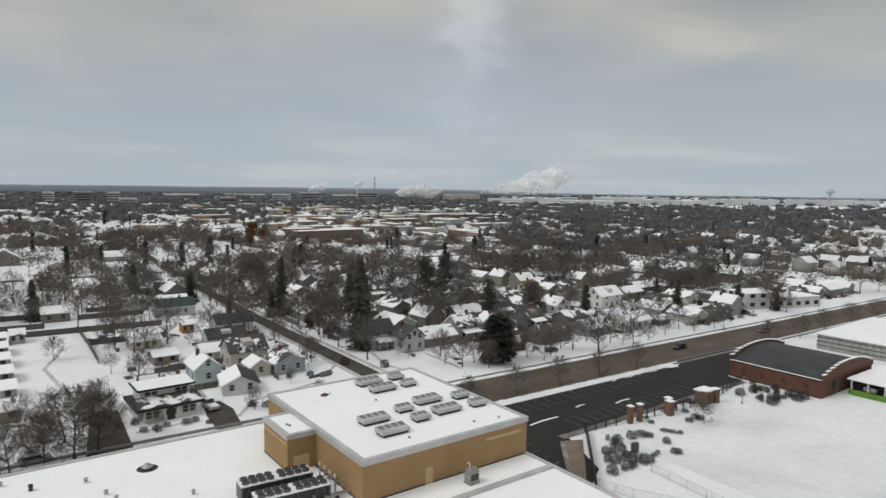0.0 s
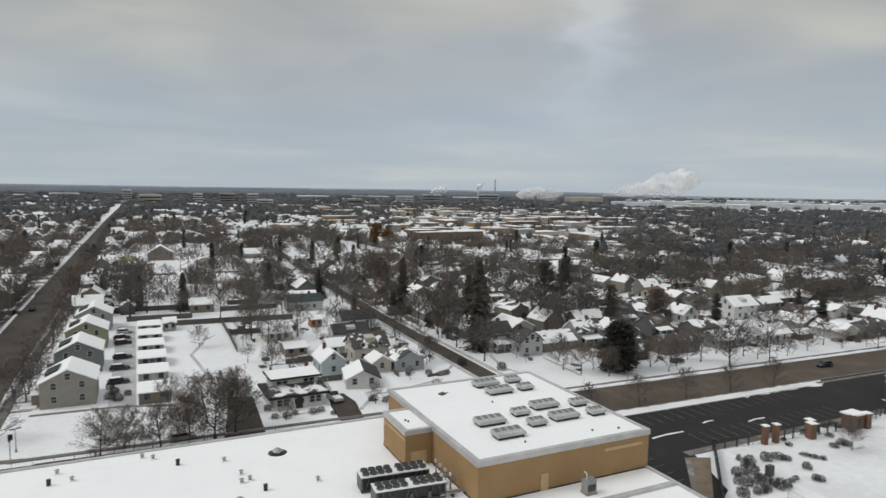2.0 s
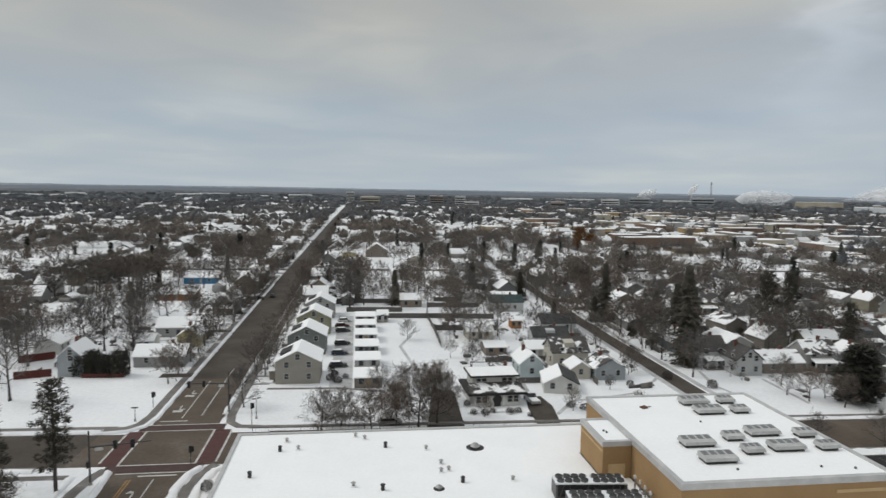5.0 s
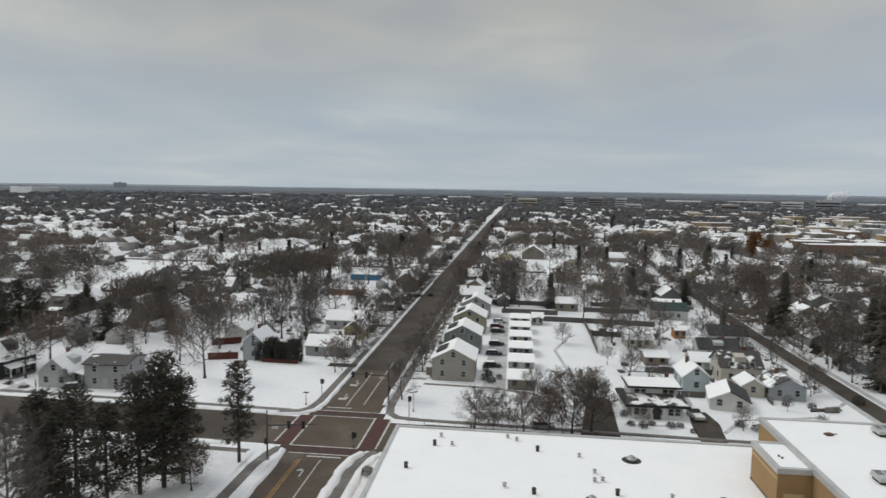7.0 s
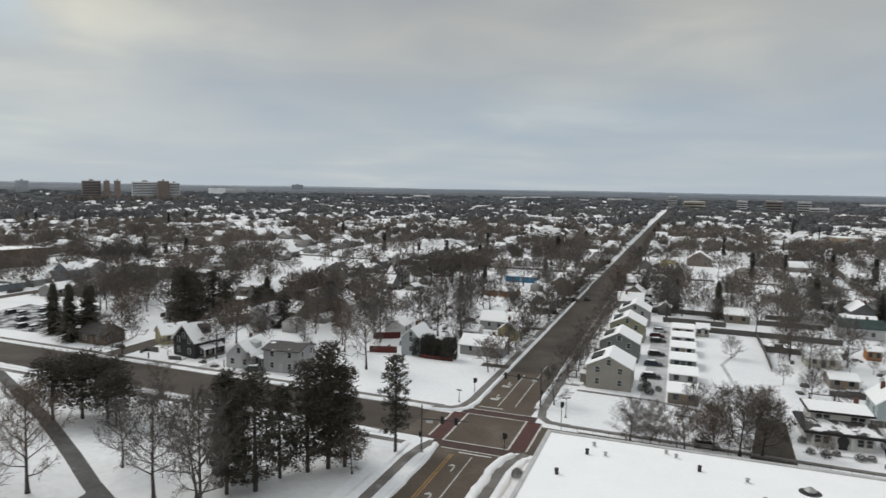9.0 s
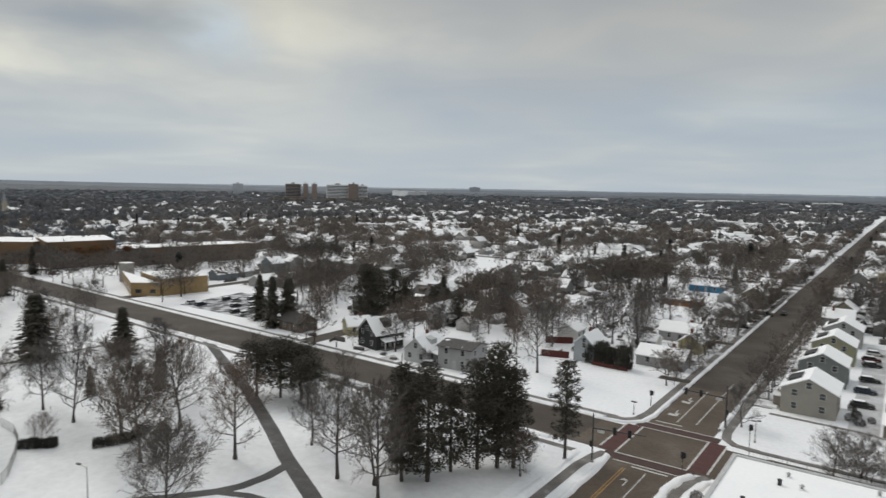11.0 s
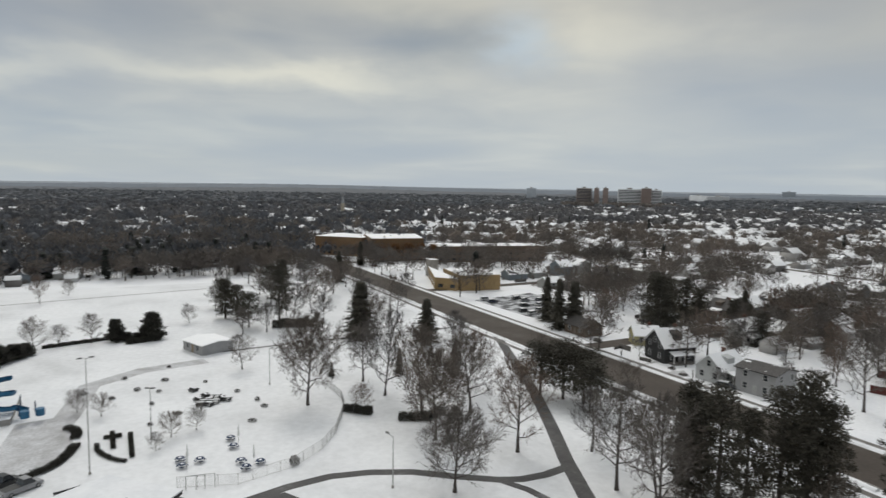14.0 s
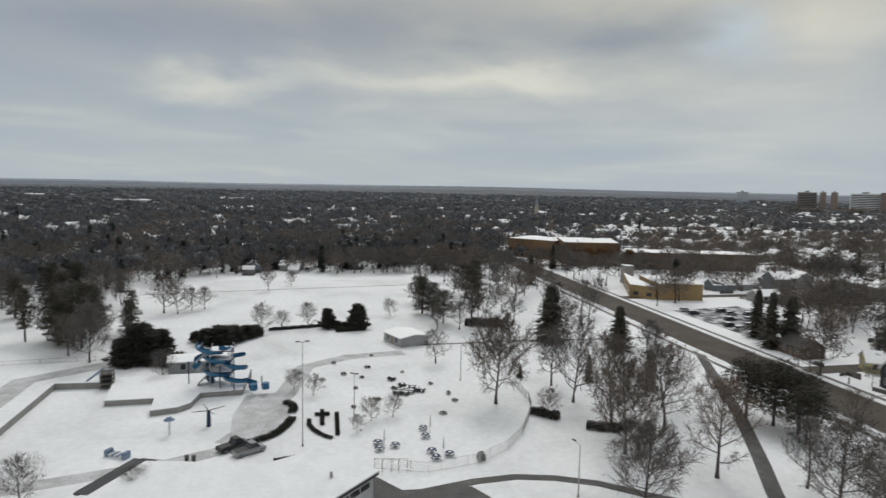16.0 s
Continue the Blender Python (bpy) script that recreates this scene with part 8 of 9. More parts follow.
for x0, y0, x1, y1, n, h in STANDS + WEST_STANDS + SIDE_STREET:
    for k in range(n):
        f = (k + rt.random()) / n
        x, y = x0 + (x1 - x0) * f + rt.gauss(0, 1.4 if n == 9 and h == 10 else 4), y0 + (y1 - y0) * f + rt.gauss(0, 4)
        if any(abs(x - b) < 4.5 and abs(y - c) < 4.5 for _, b, c, _ in plots) or on_road(x, y, 0.6):
            continue
        q = h / 10 * rt.uniform(.75, 1.1)
        woods.put(rt.choice(mid_shapes if math.hypot(x, y) < 300 else light_shapes), x, y, q, q, rt.uniform(0, 6.28))
woods.finish("bare_woods", FAR_TWIG, "grey-brown bare trees between the houses", "trees")
green.finish("town_conifers", FAR_GREEN, "dark conifers between the houses", "trees")


def far_shape(seed, n, h, wid, tw, heart=.6):
    """A coarse bare tree for the distance: a dense lumpy heart of twigs inside a fringe of sprays."""
    r = random.Random(seed)
    g = Geo()
    g.add([(-.18, 0, 0), (.18, 0, 0), (0, 0, h * .7)], [(0, 1, 2)])
    rows, cols_ = (4, 6) if n > 60 else (3, 5)
    base = len(g.v)
    for i in range(rows + 1):
        th = math.pi * i / rows
        for k in range(cols_):
            d = Vector((math.sin(th) * math.cos(k * 6.283 / cols_ + i * .5), math.sin(th) * math.sin(k * 6.283 / cols_ + i * .5), math.cos(th)))
            q = heart * r.uniform(.72, 1.22)
            g.v.append((d.x * wid * .5 * q, d.y * wid * .5 * q, h * (.52 + .42 * d.z * q)))
    for i in range(rows):
        g.f += [(base + i * cols_ + k, base + (i + 1) * cols_ + k, base + (i + 1) * cols_ + (k + 1) % cols_, base + i * cols_ + (k + 1) % cols_) for k in range(cols_)]
    for _ in range(n):
        a, u, q = r.uniform(0, 6.283), r.uniform(-.8, 1), r.random() ** .3
        c = Vector((math.cos(a) * math.sqrt(1 - u * u) * q * wid * .5, math.sin(a) * math.sqrt(1 - u * u) * q * wid * .5, h * (.58 + .40 * u * q)))
        out = jitter(r, c - Vector((0, 0, h * .2)), .5) * h * .09
        sliver(g, c - out, c + out, tw * r.uniform(.7, 1.4), r)
    return tri_arrays(g)


def ring_point(r, lo, hi):
    d = math.sqrt(r.uniform(lo * lo, hi * hi))
    a = math.radians(r.uniform(-118, 76))
    return d * math.sin(a), d * math.cos(a)


DOWNTOWN = (21, 42, 500, 1150)     # bearings and distances of the flat-roofed quarter


def downtown(x, y):
    a, d = math.degrees(math.atan2(x, y)), math.hypot(x, y)
    return DOWNTOWN[0] < a < DOWNTOWN[1] and DOWNTOWN[2] < d < DOWNTOWN[3]


shapes = [far_shape(70 + k, 70, 10.5, 11.5, .55, .5) for k in range(8)]
coarse = [far_shape(90 + k, 26, 10.5, 13, 1.2, .68) for k in range(8)]
woods, hazy = Heap(), Heap()
n = 0
while n < 8600:
    x, y = ring_point(rt, 490, 1500)
    if abs(x - MAIN_X) < 8 or not town(x, y) or (downtown(x, y) and rt.random() < .8):
        continue
    if noise.noise((x * .013, y * .013, 7.0)) + rt.uniform(-.28, .28) < .0:
        continue
    h = rt.uniform(.7, 1.35)
    if math.hypot(x, y) < 760:
        woods.put(rt.choice(shapes), x, y, h, h, rt.uniform(0, 6.28))
    else:
        hazy.put(rt.choice(coarse), x, y, h, h, rt.uniform(0, 6.28))
    n += 1
hazy.finish("far_bare_trees", HAZED_FAR, "bare trees over the far town, tinted haze grey", "trees")
for _ in range(130):      # tall trees before the hospital
    x, y = rt.uniform(-45, 45), rt.uniform(0, 90)
    a = radians(-46)
    woods.put(rt.choice(coarse), 1560 * math.sin(a) + x * 3 * math.cos(a) + y * math.sin(a), 1560 * math.cos(a) - x * 3 * math.sin(a) + y * math.cos(a), 1.5, 1.55, rt.uniform(0, 6.28))
woods.finish("distant_bare_trees", FAR_TWIG, "grey-brown bare trees spread over the distant town", "trees")
woods = Heap()
for _ in range(470):     # the thick woods nearest the field
    a, d = radians(rt.uniform(-112, -70)), rt.uniform(350, 800)
    x, y = d * math.sin(a), d * math.cos(a)
    if town(x, y) and not on_road(x, y, 2) and not (y > 110 and d < 520) and rt.random() < .6 + .7 * noise.noise((x * .016, y * .016, 1.0)):
        h = rt.uniform(.9, 1.5)
        woods.put(rt.choice(shapes), x, y, h, h, rt.uniform(0, 6.28))
for _ in range(520):     # the woods before the eastern works
    a, d = radians(rt.uniform(39, 66)), rt.uniform(430, 1400)
    h = rt.uniform(.9, 1.4)
    woods.put(rt.choice(shapes if d < 760 else coarse), d * math.sin(a), d * math.cos(a), h, h, rt.uniform(0, 6.28))
for _ in range(1700):     # the woods beyond the park
    a, d = radians(-118 + 55 * rt.random() ** 1.5), rt.uniform(400, 1450)
    x, y = d * math.sin(a), d * math.cos(a)
    if (d > 520 or town(x, y)) and noise.noise((x * .013, y * .013, 7.0)) + rt.uniform(-.4, .4) > -.2:
        h = rt.uniform(.9, 1.6)
        woods.put(rt.choice(shapes if d < 760 else coarse), x, y, h, h, rt.uniform(0, 6.28))
for _ in range(210):     # tall trees along the far edge of the field
    y = rt.uniform(-125, 112)
    x = -338 + max(0, -y - 30) * .9 - rt.random() ** 1.4 * 60
    h = rt.uniform(.9, 1.5)
    if rt.random() < .62 + .5 * noise.noise((y * .03, x * .03, 3.0)):
        woods.put(rt.choice(light_shapes if rt.random() < .3 else shapes), x, y, h * 1.1, h, rt.uniform(0, 6.28))
woods.finish("woods_behind_park", HAZED_PARK_WOODS, "dark bare woods behind the park, tinted haze blue-grey", "trees")
shapes = [far_shape(80 + k, 8, 11.5, 34, 4.6, .8) for k in range(8)]
woods = Heap()
n = 0
while n < 16500:
    x, y = ring_point(rt, 1450, 4700)
    if n > 13500:      # thicker behind the park
        a, d = radians(rt.uniform(-118, -56)), rt.uniform(1300, 4300)
        x, y = d * math.sin(a), d * math.cos(a)
    if abs(x - MAIN_X - 6) < 12 and 0 < y < 2400 or (math.degrees(math.atan2(x, y)) > 41 and math.hypot(x, y) > 1700 and rt.random() < .85):
        continue
    h = rt.uniform(.75, 1.3)
    woods.put(rt.choice(shapes), x, y, h, h, rt.uniform(0, 6.28))
    n += 1
woods.finish("distant_woods", HAZED_DISTANT, "dark belt of distant bare woods, tinted haze blue-grey", "trees")
conifer = tri_arrays(Geo().tube((0, 0, .8), (0, 0, 10), 2.2, 0, 7, False))
green = Heap()
for _ in range(1300):
    x, y = ring_point(rt, 480, 2600)
    if abs(x - MAIN_X) < 9 or not town(x, y):
        continue
    h = rt.uniform(.8, 1.6)
    green.put(rt.choice(spruce_shapes) if math.hypot(x, y) < 900 else conifer, x, y, h * .9, h, rt.uniform(0, 6.28))
for _ in range(46):
    y = rt.uniform(-110, 112)
    h = rt.uniform(.8, 1.5)
    green.put(rt.choice(spruce_shapes), -336 + max(0, -y - 30) * .9 - rt.random() * 50, y, h * 1.35, h, rt.uniform(0, 6.28))
green.finish("distant_conifers", FAR_GREEN, "scattered dark distant conifers", "trees")


def far_house(w, d, h, rise):
    walls = Geo().box(-w, w, -d, d, 0, h)
    walls.add([(-w, -d, h), (-w, d, h), (-w, 0, h + rise)], [(0, 1, 2)])
    walls.add([(w, -d, h), (w, d, h), (w, 0, h + rise)], [(0, 1, 2)])
    roof = Geo()
    a, b = w * 1.07, d * 1.1
    roof.add([(-a, -b, h - .15), (a, -b, h - .15), (a, 0, h + rise + .1), (-a, 0, h + rise + .1), (-a, b, h - .15), (a, b, h - .15)], [(0, 1, 2, 3), (3, 2, 5, 4)])
    return tri_arrays(walls), tri_arrays(roof)


kinds = [far_house(4.5, 3.7, 4.8, 2.5), far_house(5.5, 3.9, 2.9, 1.9), far_house(4.2, 4.0, 3.2, 3.0), far_house(6.0, 3.6, 3.0, 1.7)]
walls, roofs = Heap(), Heap()
n = 0
while n < 3200:
    x, y = ring_point(rt, 500, 1500) if n < 2650 else ring_point(rt, 1400, 3400)
    if abs(x - MAIN_X) < 14 or not town(x, y) or downtown(x, y) or (math.atan2(x, y) < -1.15 and (math.hypot(x, y) > 1300 or rt.random() < .55)) or (math.atan2(x, y) > .66 and rt.random() < .6):
        continue
    if noise.noise((x * .013, y * .013, 7.0)) + rt.uniform(-.2, .2) > .04:      # where the trees stand thinner
        continue
    far_plots.append((x, y))
    n += 1
for d, x, y, _ in plots:      # a garage behind most houses
    if rt.random() < .7:
        gx, gy = x + rt.choice((-12, 12)), y + rt.uniform(-4, 4)
        if clear(gx, gy, 3) and all((gx - b) ** 2 + (gy - c) ** 2 > 70 for _, b, c, _ in plots):
            far_plots.append((gx, gy, .62))
for x, y, *small in far_plots:
    w, r = rt.choice(kinds)
    turn = rt.choice((0, 1.571)) + rt.uniform(-.05, .05)
    big = small[0] if small else rt.uniform(.85, 1.2)
    walls.put(w, x, y, big, big, turn)
    roofs.put(r, x, y, big, big, turn)
walls.finish("distant_house_walls", FAR_WALL, "walls of small distant houses", "houses")
roofs.finish("distant_house_roofs", FAR_ROOF, "snowy roofs of small distant houses", "houses")

# hedges, bushes and board fences of the gardens
def bush_shape(seed, n, tw):
    r = random.Random(seed)
    g = Geo()
    for _ in range(n):
        a, u, q = r.uniform(0, 6.283), r.uniform(0, 1), r.random() ** .35
        c = Vector((math.cos(a) * math.sqrt(1 - u * u) * q, math.sin(a) * math.sqrt(1 - u * u) * q, u * q))
        out = jitter(r, c, .6) * .28
        sliver(g, c - out, c + out, tw * r.uniform(.7, 1.4), r)
    return tri_arrays(g)


bushes, dark_bushes, fences = Heap(), Heap(), Heap()
twiggy = [bush_shape(k, 80, .10) for k in range(4)]
leafy = [bush_shape(10 + k, 80, .34) for k in range(4)]
board = tri_arrays(Geo().box(-.5, .5, -.04, .04, 0, 1))
for d, x, y, _ in plots:
    if d > 420:
        break
    for _ in range(16 if x > 80 and y < 190 else 8):
        a, q = rt.uniform(0, 6.28), rt.uniform(5.4, 9.5)
        bx, by = x + q * math.cos(a), y + q * math.sin(a)
        if clear(bx, by, .6) and not any(abs(bx - b) < 4.6 and abs(by - c) < 4.6 for _, b, c, _ in plots):
            if rt.random() < .6:
                bushes.put(rt.choice(twiggy), bx, by, rt.uniform(.8, 1.9), rt.uniform(1.0, 2.4), a)
            else:
                dark_bushes.put(rt.choice(leafy), bx, by, rt.uniform(.6, 1.3), rt.uniform(.9, 2.6), a)
    for _ in range(2):
        s, q = rt.choice((-1, 1)), rt.choice((0, 1.571))
        fx, fy = x + s * rt.uniform(7, 10), y + rt.uniform(-4, 4)
        v, f = board
        if clear(fx, fy, 1) and not any(abs(fx - b) < 5 and abs(fy - c) < 5 for _, b, c, _ in plots):
            n = rt.randrange(5, 12)
            for k in range(n):
                fences.put(board, fx + (k - n / 2) * .98 * math.cos(q), fy + (k - n / 2) * .98 * math.sin(q), 1.0, rt.uniform(1.35, 1.5), q)
bushes.finish("garden_bushes", TWIG, "twiggy bare bushes in the snowy gardens", "bushes")
dark_bushes.finish("garden_evergreens", YEW, "small dark evergreens in the snowy gardens", "bushes")
clutter, saplings = Heap(), Heap()
stuff_shapes = [tri_arrays(Geo().box(-.5, .5, -.35, .35, 0, .8)), tri_arrays(Geo().box(-1.6, 1.6, -.06, .06, 0, 1.1)), tri_arrays(Geo().box(-.12, .12, -.12, .12, 0, 1.6)), tri_arrays(Geo().box(-.9, .9, -.6, .6, 0, .35))]
for x0, x1, y0, y1, n in ((24, 71, 136, 216, 110), (-78, -42, 158, 214, 60), (86, 180, 124, 176, 90), (-150, -86, 124, 160, 50)):
    for _ in range(n):
        x, y = rt.uniform(x0, x1), rt.uniform(y0, y1)
        if clear(x, y, .3) and not any(abs(x - b) < 5.2 and abs(y - c) < 5.2 for _, b, c, _ in plots):
            if rt.random() < .72:
                clutter.put(rt.choice(stuff_shapes), x, y, rt.uniform(.6, 1.3), rt.uniform(.6, 1.3), rt.choice((0, 1.571)) + rt.uniform(-.3, .3))
            else:
                q = rt.uniform(.25, .6)
                saplings.put(rt.choice(mid_shapes), x, y, q, q, rt.uniform(0, 6.28))
clutter.finish("yard_clutter", FENCE_BOARD, "bins, boards and boxes left in the snowy yards", "clutter")
saplings.finish("yard_saplings", TWIG, "small bare fruit trees in the snowy yards", "trees")
fences.finish("garden_fences", FENCE_BOARD, "weathered grey board fences between gardens", "fence")

# ---------------------------------------------------------------- landmarks of the distance
def polar(bearing, dist):
    a = math.radians(bearing)
    return dist * math.sin(a), dist * math.cos(a)


def tower_block(label, bearing, dist, wide, deep, high, mat, rows, cols, turn=0.0, cap=True):
    x, y = polar(bearing, dist)
    root = thing("office_block", label, "building", (x, y, 0), -bearing + turn)
    part("wall", Geo().box(-wide / 2, wide / 2, -deep / 2, deep / 2, 0, high), mat, root)
    part("roof", Geo().box(-wide / 2 + .5, wide / 2 - .5, -deep / 2 + .5, deep / 2 - .5, high, high + .5), ROOF_SNOW, root)
    if cap:
        part("plant_room", Geo().box(-wide * .12, wide * .1, -deep * .2, deep * .2, high, high + 4), KERB, root)
    for k in range(rows):
        z = 3 + k * (high - 4) / rows
        part("window_band", Geo().box(-wide / 2 + wide * .04, wide / 2 - wide * .04, -deep / 2 - .15, -deep / 2, z, z + (high - 4) / rows * .5), GLASS, root)
    return root


PALE = material("pale_concrete", [(0.3, (.42, .42, .41)), (0.7, (.58, .58, .57))], scale=.05, fine_amount=.15)
SAND = material("sand_concrete", [(0.3, (.33, .29, .22)), (0.7, (.44, .40, .32))], scale=.05, fine_amount=.15)
UMBER = material("umber_brick", [(0.3, (.13, .085, .065)), (0.7, (.19, .13, .10))], scale=.05, fine_amount=.15)
# haze over the farthest blocks is mixed into this pale blue-grey
HAZE_GREY = material("haze_grey_walls", [(0.3, (.34, .37, .405)), (0.7, (.41, .44, .47))], scale=.05, fine_amount=.1)
WHITEWALL = material("white_panels", [(0.3, (.60, .61, .62)), (0.7, (.74, .745, .75))], scale=.05, fine_amount=.1)
HOSP_BRICK = material("red_brown_brick", [(0.3, (.19, .148, .132)), (0.7, (.25, .20, .18))], scale=.05, fine_amount=.15)
DUN = material("dun_brick", [(0.3, (.20, .165, .15)), (0.7, (.26, .225, .205))], scale=.05, fine_amount=.15)
SHEET = material("white_sheet_metal", [(0.3, (.40, .42, .44)), (0.7, (.54, .55, .565))], scale=.03, fine_amount=.12)
GREYM = material("grey_factory_panels", [(0.3, (.26, .27, .28)), (0.7, (.38, .39, .40))], scale=.05, fine_amount=.15)
DOWNTOWN_BLOCKS = [("pale office tower at the street's far end", -.7, 1900, 22, 20, 31, PALE, 6),
                   ("broad sand-coloured block downtown", 1.0, 1550, 46, 24, 23, SAND, 3),
                   ("pale rounded block downtown", 4.6, 1700, 22, 22, 25, PALE, 4),
                   ("brown brick block downtown", 6.9, 1600, 34, 24, 27, DUN, 4),
                   ("white stepped block downtown", 9.0, 1500, 24, 20, 28, PALE, 5),
                   ("low white block downtown", 10.0, 1480, 34, 18, 16, PALE, 3),
                   ("low brown block downtown", 17.6, 1550, 36, 24, 18, DUN, 2)]
WORKS = [("pale low factory hall", 22.0, 1900, 50, 24, 22, PALE, 3),
         ("grey factory with dark roof", 24.4, 2000, 60, 26, 26, GREYM, 3),
         ("grey power house by chimneys", 29.4, 2200, 70, 26, 28, GREYM, 3),
         ("long sand-coloured warehouse beside steam", 37.7, 2150, 120, 40, 23, SAND, 0),
         ("pale low factory hall under snow", 44.6, 2050, 130, 60, 17, SHEET, 0),
         ("grey low factory hall under snow", 46.9, 2300, 80, 60, 17, GREYM, 0),
         ("white low factory hall under snow", 48.6, 1900, 150, 60, 14, SHEET, 0),
         ("pale works hall under snow", 51.3, 2250, 170, 70, 20, SHEET, 0),
         ("long white factory hall", 55.8, 2100, 190, 70, 16, SHEET, 0),
         ("grey works hall under snow", 54.6, 2400, 50, 60, 18, GREYM, 0),
         ("pale factory hall under snow", 61, 2300, 210, 50, 20, SHEET, 0),
         ("low white works under snow", 67, 2500, 260, 50, 20, SHEET, 0),
         ("white store hall under snow", 46.6, 1750, 90, 40, 10, SHEET, 0),
         ("white store hall under snow", 41.6, 2000, 110, 50, 14, SHEET, 0)]
HOSPITAL = [("white hospital block with dark window bands", -45.05, 1700, 58, 24, 46, WHITEWALL, 11),
            ("brown brick hospital tower", -43.7, 1690, 25, 26, 49, HOSP_BRICK, 0),
            ("white hospital wing with dark window bands", -42.9, 1710, 26, 22, 45, WHITEWALL, 11),
            ("brown apartment tower among trees", -47.05, 1760, 14, 18, 48, HOSP_BRICK, 0),
            ("brown apartment tower among trees", -47.8, 1765, 13, 18, 48, HOSP_BRICK, 0),
            ("brown apartment block among trees", -48.85, 1780, 41, 20, 47, DUN, 11),
            ("faint grey domed arena hall", -53.4, 2300, 34, 40, 45, HAZE_GREY, 0),
            ("faint far grey grain works", -33.0, 4020, 66, 40, 47, HAZE_GREY, 0),
            ("white works hall under snow", -39.6, 2600, 60, 50, 27, WHITEWALL, 0),
            ("white works hall under snow", -38.1, 2750, 80, 50, 24, SHEET, 0),
            ("long white-roofed store among trees", -28.0, 1480, 62, 40, 7, WHITEWALL, 0)]
for row in DOWNTOWN_BLOCKS + WORKS + HOSPITAL:
    tower_block(*row, 2)
for b, d, w in ((-26.4, 2300, 110), (-24.0, 2250, 80), (-22.2, 2500, 60), (-14, 2500, 90), (-9, 2400, 120), (-5, 2600, 90), (-96, 1500, 70), (-104, 1300, 60), (-110, 1700, 120), (-12, 2700, 110), (14, 2500, 120), (19, 2600, 150), (28, 2700, 160)):
    tower_block("wide low white-roofed warehouse", b, d, w, 60, 9 + 3 * (d > 2400), PALE, 1, 0, 0, False)
root = thing("factory_chimney", "tall slim grey factory chimney", "chimney", (*polar(30.0, 2600), 0))
part("shaft", Geo().tube((0, 0, 0), (0, 0, 84), 3.0, 1.9, 10), GREYM, root)
part("rim", Geo().tube((0, 0, 82), (0, 0, 84.5), 2.2, 2.2, 10), DARK, root)
root = thing("factory_chimney", "short pale factory chimney", "chimney", (*polar(28.5, 2400), 0))
part("shaft", Geo().tube((0, 0, 0), (0, 0, 48), 3.4, 2.6, 10), PALE, root)
root = thing("water_tower", "pale blue water tower on a stem", "water tower", (*polar(67.0, 1700), 0))
part("stem", Geo().tube((0, 0, 0), (0, 0, 42), 2.6, 2.2, 10), PALE, root)
g = Geo()
for k in range(6):
    z0, z1 = 40 + k * 2.4, 42.4 + k * 2.4
    g.tube((0, 0, z0), (0, 0, z1), 9 * math.sin(math.pi * (k + .4) / 6.6), 9 * math.sin(math.pi * (k + 1.4) / 6.6), 14)
part("tank", g, S_BLUE, root)
root = thing("church_steeple", "pale pointed church steeple over trees", "church", (*polar(-70.0, 900), 0))
part("tower", Geo().box(-2, 2, -2, 2, 0, 20), SAND, root)
part("spire", Geo().tube((0, 0, 20), (0, 0, 34), 2.5, 0, 8), GREYM, root)

ri = random.Random(29)
made = []
tries = 0
while len(made) < 90 and tries < 6000:
    tries += 1
    b, d = ri.uniform(DOWNTOWN[0], DOWNTOWN[1]), ri.uniform(DOWNTOWN[2], DOWNTOWN[3])
    w, dp, h = ri.uniform(12, 40), ri.uniform(10, 24), ri.choice((3.6, 4.5, 6, 8, 10))
    x, y = polar(b, d)
    if any((x - p) ** 2 + (y - q) ** 2 < (w / 2 + r + 3) ** 2 for p, q, r in made):
        continue
    made.append((x, y, w / 2))
    mat, lb = ri.choice(((S_GREY, "grey shop block with flat snowy roof"), (SAND, "sand-coloured shop block with flat snowy roof"), (UMBER, "brown brick shop block with flat snowy roof"), (S_TAUPE, "taupe shop block with flat snowy roof"), (OCHRE, "ochre brick shop block with flat snowy roof"), (UMBER, "brown brick shop block with flat snowy roof")))
    root = thing("shop_block", lb, "building", (x, y, 0), ri.choice((0, 2, 90)), "flat-roofed downtown blocks")
    part("wall", Geo().box(-w / 2, w / 2, -dp / 2, dp / 2, 0, h), mat, root)
    part("roof", Geo().box(-w / 2 + .3, w / 2 - .3, -dp / 2 + .3, dp / 2 - .3, h, h + .3), ROOF_SNOW, root)
    part("window_band", Geo().box(-w / 2 + 1, w / 2 - 1, -dp / 2 - .06, -dp / 2, 1.2, 2.8), GLASS, root)

walls, roofs = Heap(), Heap()
for _ in range(170):
    x, y = polar(ri.uniform(12, 46), ri.uniform(620, 1500))
    if abs(x - MAIN_X) < 30 or any((x - p) ** 2 + (y - q) ** 2 < (r + 12) ** 2 for p, q, r in made):
        continue
    w, dp, h = ri.uniform(9, 26), ri.uniform(6, 12), ri.choice((4, 5, 7, 9))
    turn = ri.choice((0, 0, 1.571)) + ri.uniform(-.05, .05)
    made.append((x, y, w))
    walls.put(tri_arrays(Geo().box(-w, w, -dp, dp, 0, h)), x, y, 1, 1, turn)
    roofs.put(tri_arrays(Geo().box(-w + .4, w - .4, -dp + .4, dp - .4, h, h + .5)), x, y, 1, 1, turn)
TOWN_BRICK = material("mixed_town_brick", [(0.36, (.15, .10, .08)), (0.45, (.30, .21, .13)), (0.55, (.38, .33, .26)), (0.66, (.24, .20, .18))], scale=.006, fine_scale=.2, bump=0)
walls.finish("distant_shop_walls", TOWN_BRICK, "brick and tan walls of distant flat-roofed blocks", "buildings")
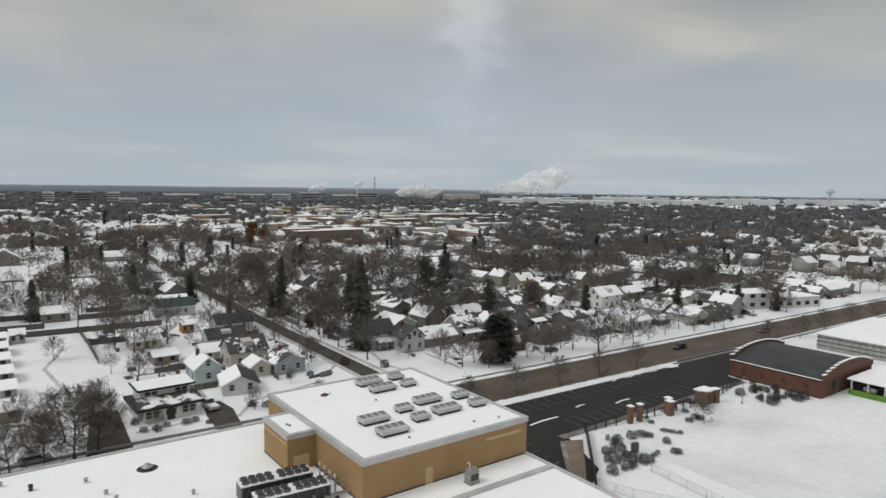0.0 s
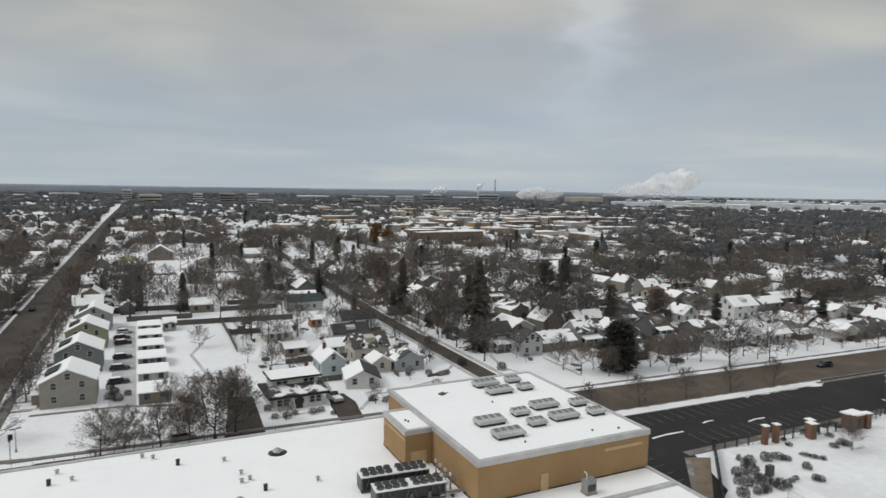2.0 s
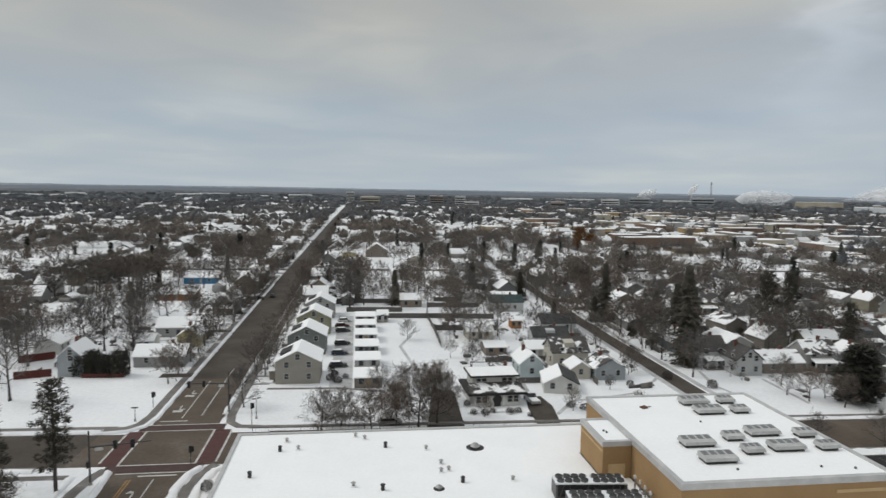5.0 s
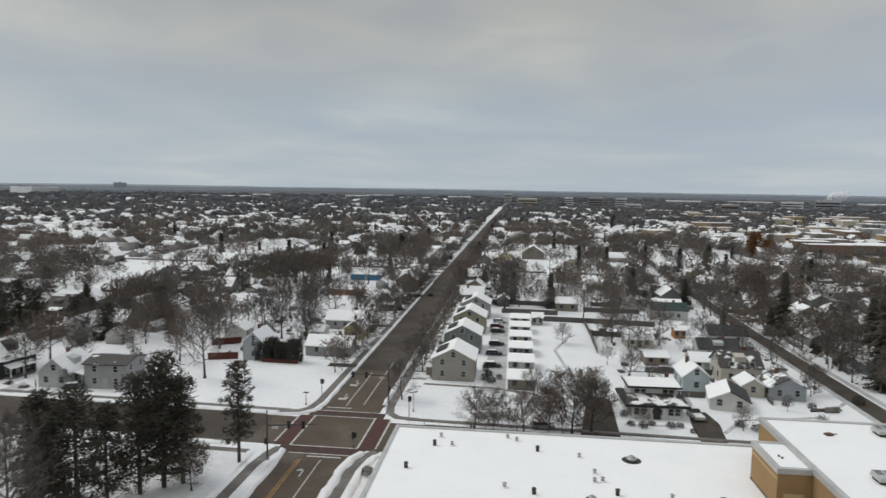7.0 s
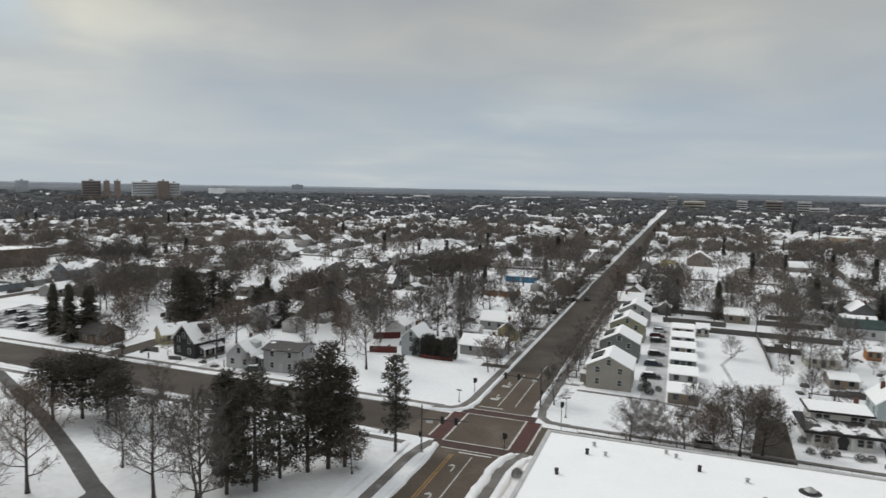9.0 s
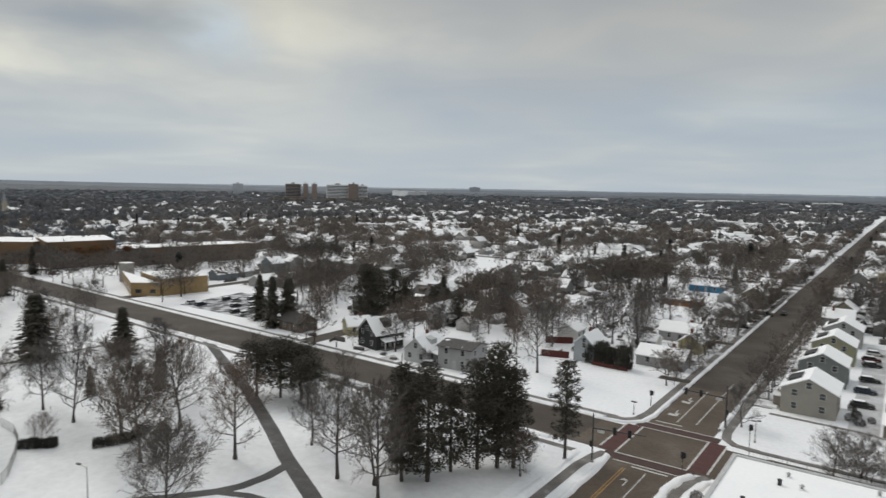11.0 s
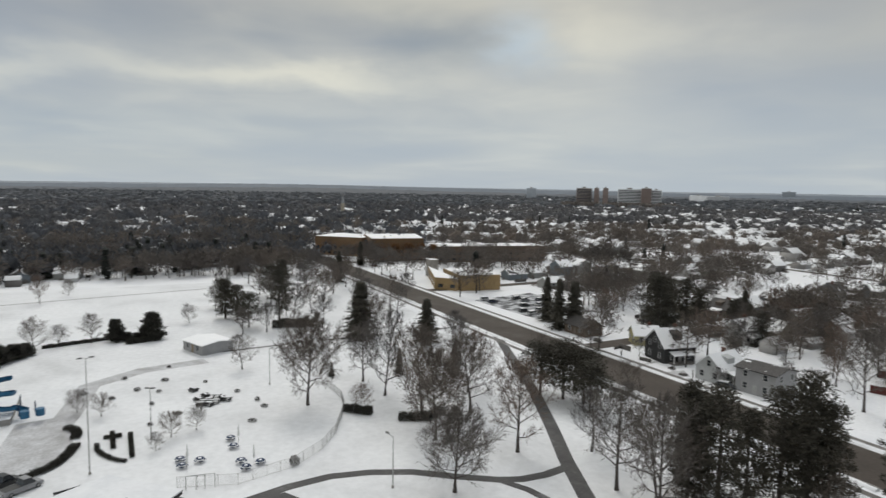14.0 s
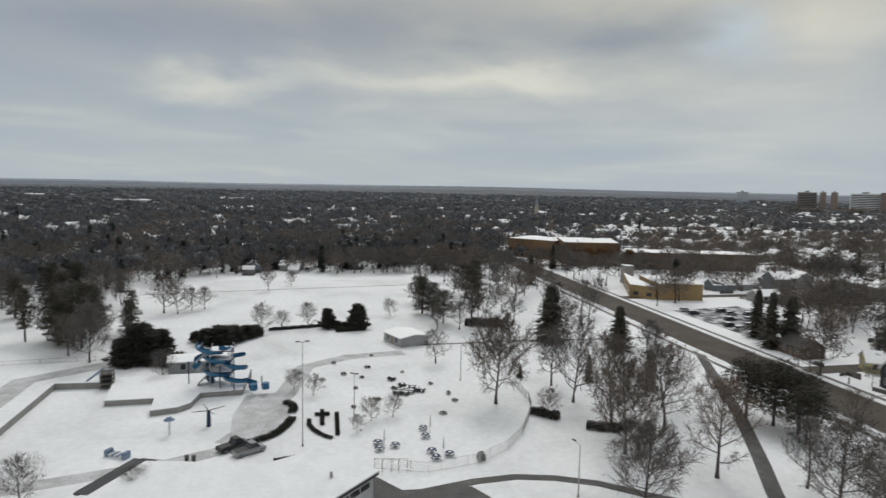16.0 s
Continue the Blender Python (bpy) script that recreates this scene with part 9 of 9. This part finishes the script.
roofs.finish("distant_shop_roofs", ROOF_SNOW, "snowy flat roofs of distant blocks", "buildings")

# steam over the works
STEAM = bpy.data.materials.new("white_steam")
STEAM.use_nodes = True
t = STEAM.node_tree
sh = t.nodes["Principled BSDF"]
sh.inputs["Base Color"].default_value = (.92, .92, .93, 1)
sh.inputs["Roughness"].default_value = 1.0
tc = t.nodes.new("ShaderNodeTexCoord")
nz = node(t, "ShaderNodeTexNoise", in_2=.013, in_3=3.0)
t.links.new(tc.outputs["Object"], nz.inputs[0])
t.links.new(ramp(t, nz.outputs[0], [(.34, (.05, .05, .05)), (.52, (.32, .32, .32)), (.7, (.6, .6, .6))]), sh.inputs["Alpha"])


def plume(label, b0, b1, dist, z0, z1, r0, r1, seed, lean=.8):
    """A drifting bank of steam: three lumpy bodies one within another, each let through in patches."""
    n, m = 40, 18
    for shell, q in enumerate((1.0, .74, .48)):
        g = Geo()
        for k in range(n + 1):
            f = k / n
            x, y = polar(b0 + (b1 - b0) * f, dist)
            z = z0 + (z1 - z0) * f ** lean
            rad = (r0 + (r1 - r0) * f) * q * max(.02, 1 - abs(2 * f - 1) ** 5)
            across = Vector(polar((b0 + b1) / 2, 1.0)).to_3d()
            for j in range(m):
                a = 6.283 * j / m
                d = across * math.cos(a) + Vector((0, 0, math.sin(a)))
                w = 1 + .75 * noise.noise((f * 6, math.cos(a) * 1.1 + seed, math.sin(a) * 1.1 + shell * 3)) + .26 * noise.noise((f * 14, math.cos(a) * 2.2, math.sin(a) * 2.2 + seed + shell))
                p = Vector((x, y, z)) + d * rad * w
                g.v.append((p.x, p.y, max(p.z, 8)))
        for k in range(n):
            g.f += [(k * m + j, k * m + (j + 1) % m, (k + 1) * m + (j + 1) % m, (k + 1) * m + j) for j in range(m)]
        solid("steam_cloud", g, STEAM, label, "steam", "stuff", smooth=True)


plume("broad white steam plume drifting from the works", 39.2, 47.2, 2300, 27, 84, 5, 52, 1)
plume("low white steam bank over the works", 31.8, 36.0, 2300, 26, 36, 17, 22, 2)
plume("small white steam puff", 24.2, 25.8, 2300, 28, 44, 12, 16, 3)
plume("small white steam puff", 28.2, 29.0, 2350, 40, 66, 9, 12, 4)

# the wooded rises at the skyline, one behind another
def rise(label, dist, deep, low_, lift_, ragged, seed, mat):
    """A long low hill round the horizon, with a ragged crest of tree tops; lift_ gives its height by bearing."""
    g = Geo()
    steps = 900
    for k in range(steps + 1):
        az = -125 + 210 * k / steps
        h = low_ + lift_(az) + 3.0 * noise.noise((k * .035, seed, 0)) + ragged * (noise.noise((k * .45, seed, 4)) + noise.noise((k * 1.3, seed, 8)))
        s, c = math.sin(radians(az)), math.cos(radians(az))
        g.v += [(r * s, r * c, z) for r, z in ((dist - deep, -1), (dist - deep * .45, h * .6), (dist, h), (dist + deep * .4, -1))]
    for k in range(steps):
        g.f += [(4 * k + j, 4 * k + 4 + j, 4 * k + 5 + j, 4 * k + 1 + j) for j in range(3)]
    solid("backdrop", g, mat, label, "hill", "structure")


def west_hill(az):
    return 24 * math.exp(-((az + 74) / 11) ** 2) + 6 * math.exp(-((az + 58) / 9) ** 2)


def fade_east(az):
    return -30 / (1 + math.exp((42 - az) / 2.5))


# haze painted as colour: each rise further back is paler and bluer
NEAR_RISE = material("dark_hazed_rise", [(0.3, (0.078, 0.09, 0.106)), (0.5, (0.105, 0.116, 0.132)), (0.7, (0.14, 0.148, 0.16))], scale=.012, fine_scale=.08, fine_amount=.4, bump=0)
FAR_RISE = material("far_hazed_rise", [(0.3, (0.115, 0.14, 0.172)), (0.7, (0.16, 0.186, 0.22))], scale=.006, fine_scale=.05, fine_amount=.25, bump=0)
PALE_RISE = material("pale_hazed_hills", [(0.3, (0.22, 0.25, 0.285)), (0.7, (0.32, 0.345, 0.375))], scale=.004, fine_scale=.03, bump=0)
rise("dark wooded rise before the horizon, faintly haze-tinted", 3300, 500, 16, lambda az: .5 * west_hill(az) + fade_east(az), 2.2, 1.5, NEAR_RISE)
rise("wooded rise along the horizon, haze-tinted blue-grey", 4150, 500, 29, lambda az: .62 * west_hill(az) + fade_east(az), 2.0, 5.5, FAR_RISE)
rise("hills at the edge of sight, coloured pale as in haze", 4780, 350, 36, lambda az: 3 * math.exp(-((az + 108) / 9) ** 2) + .3 * west_hill(az) + .7 * fade_east(az), 1.0, 9.5, PALE_RISE)
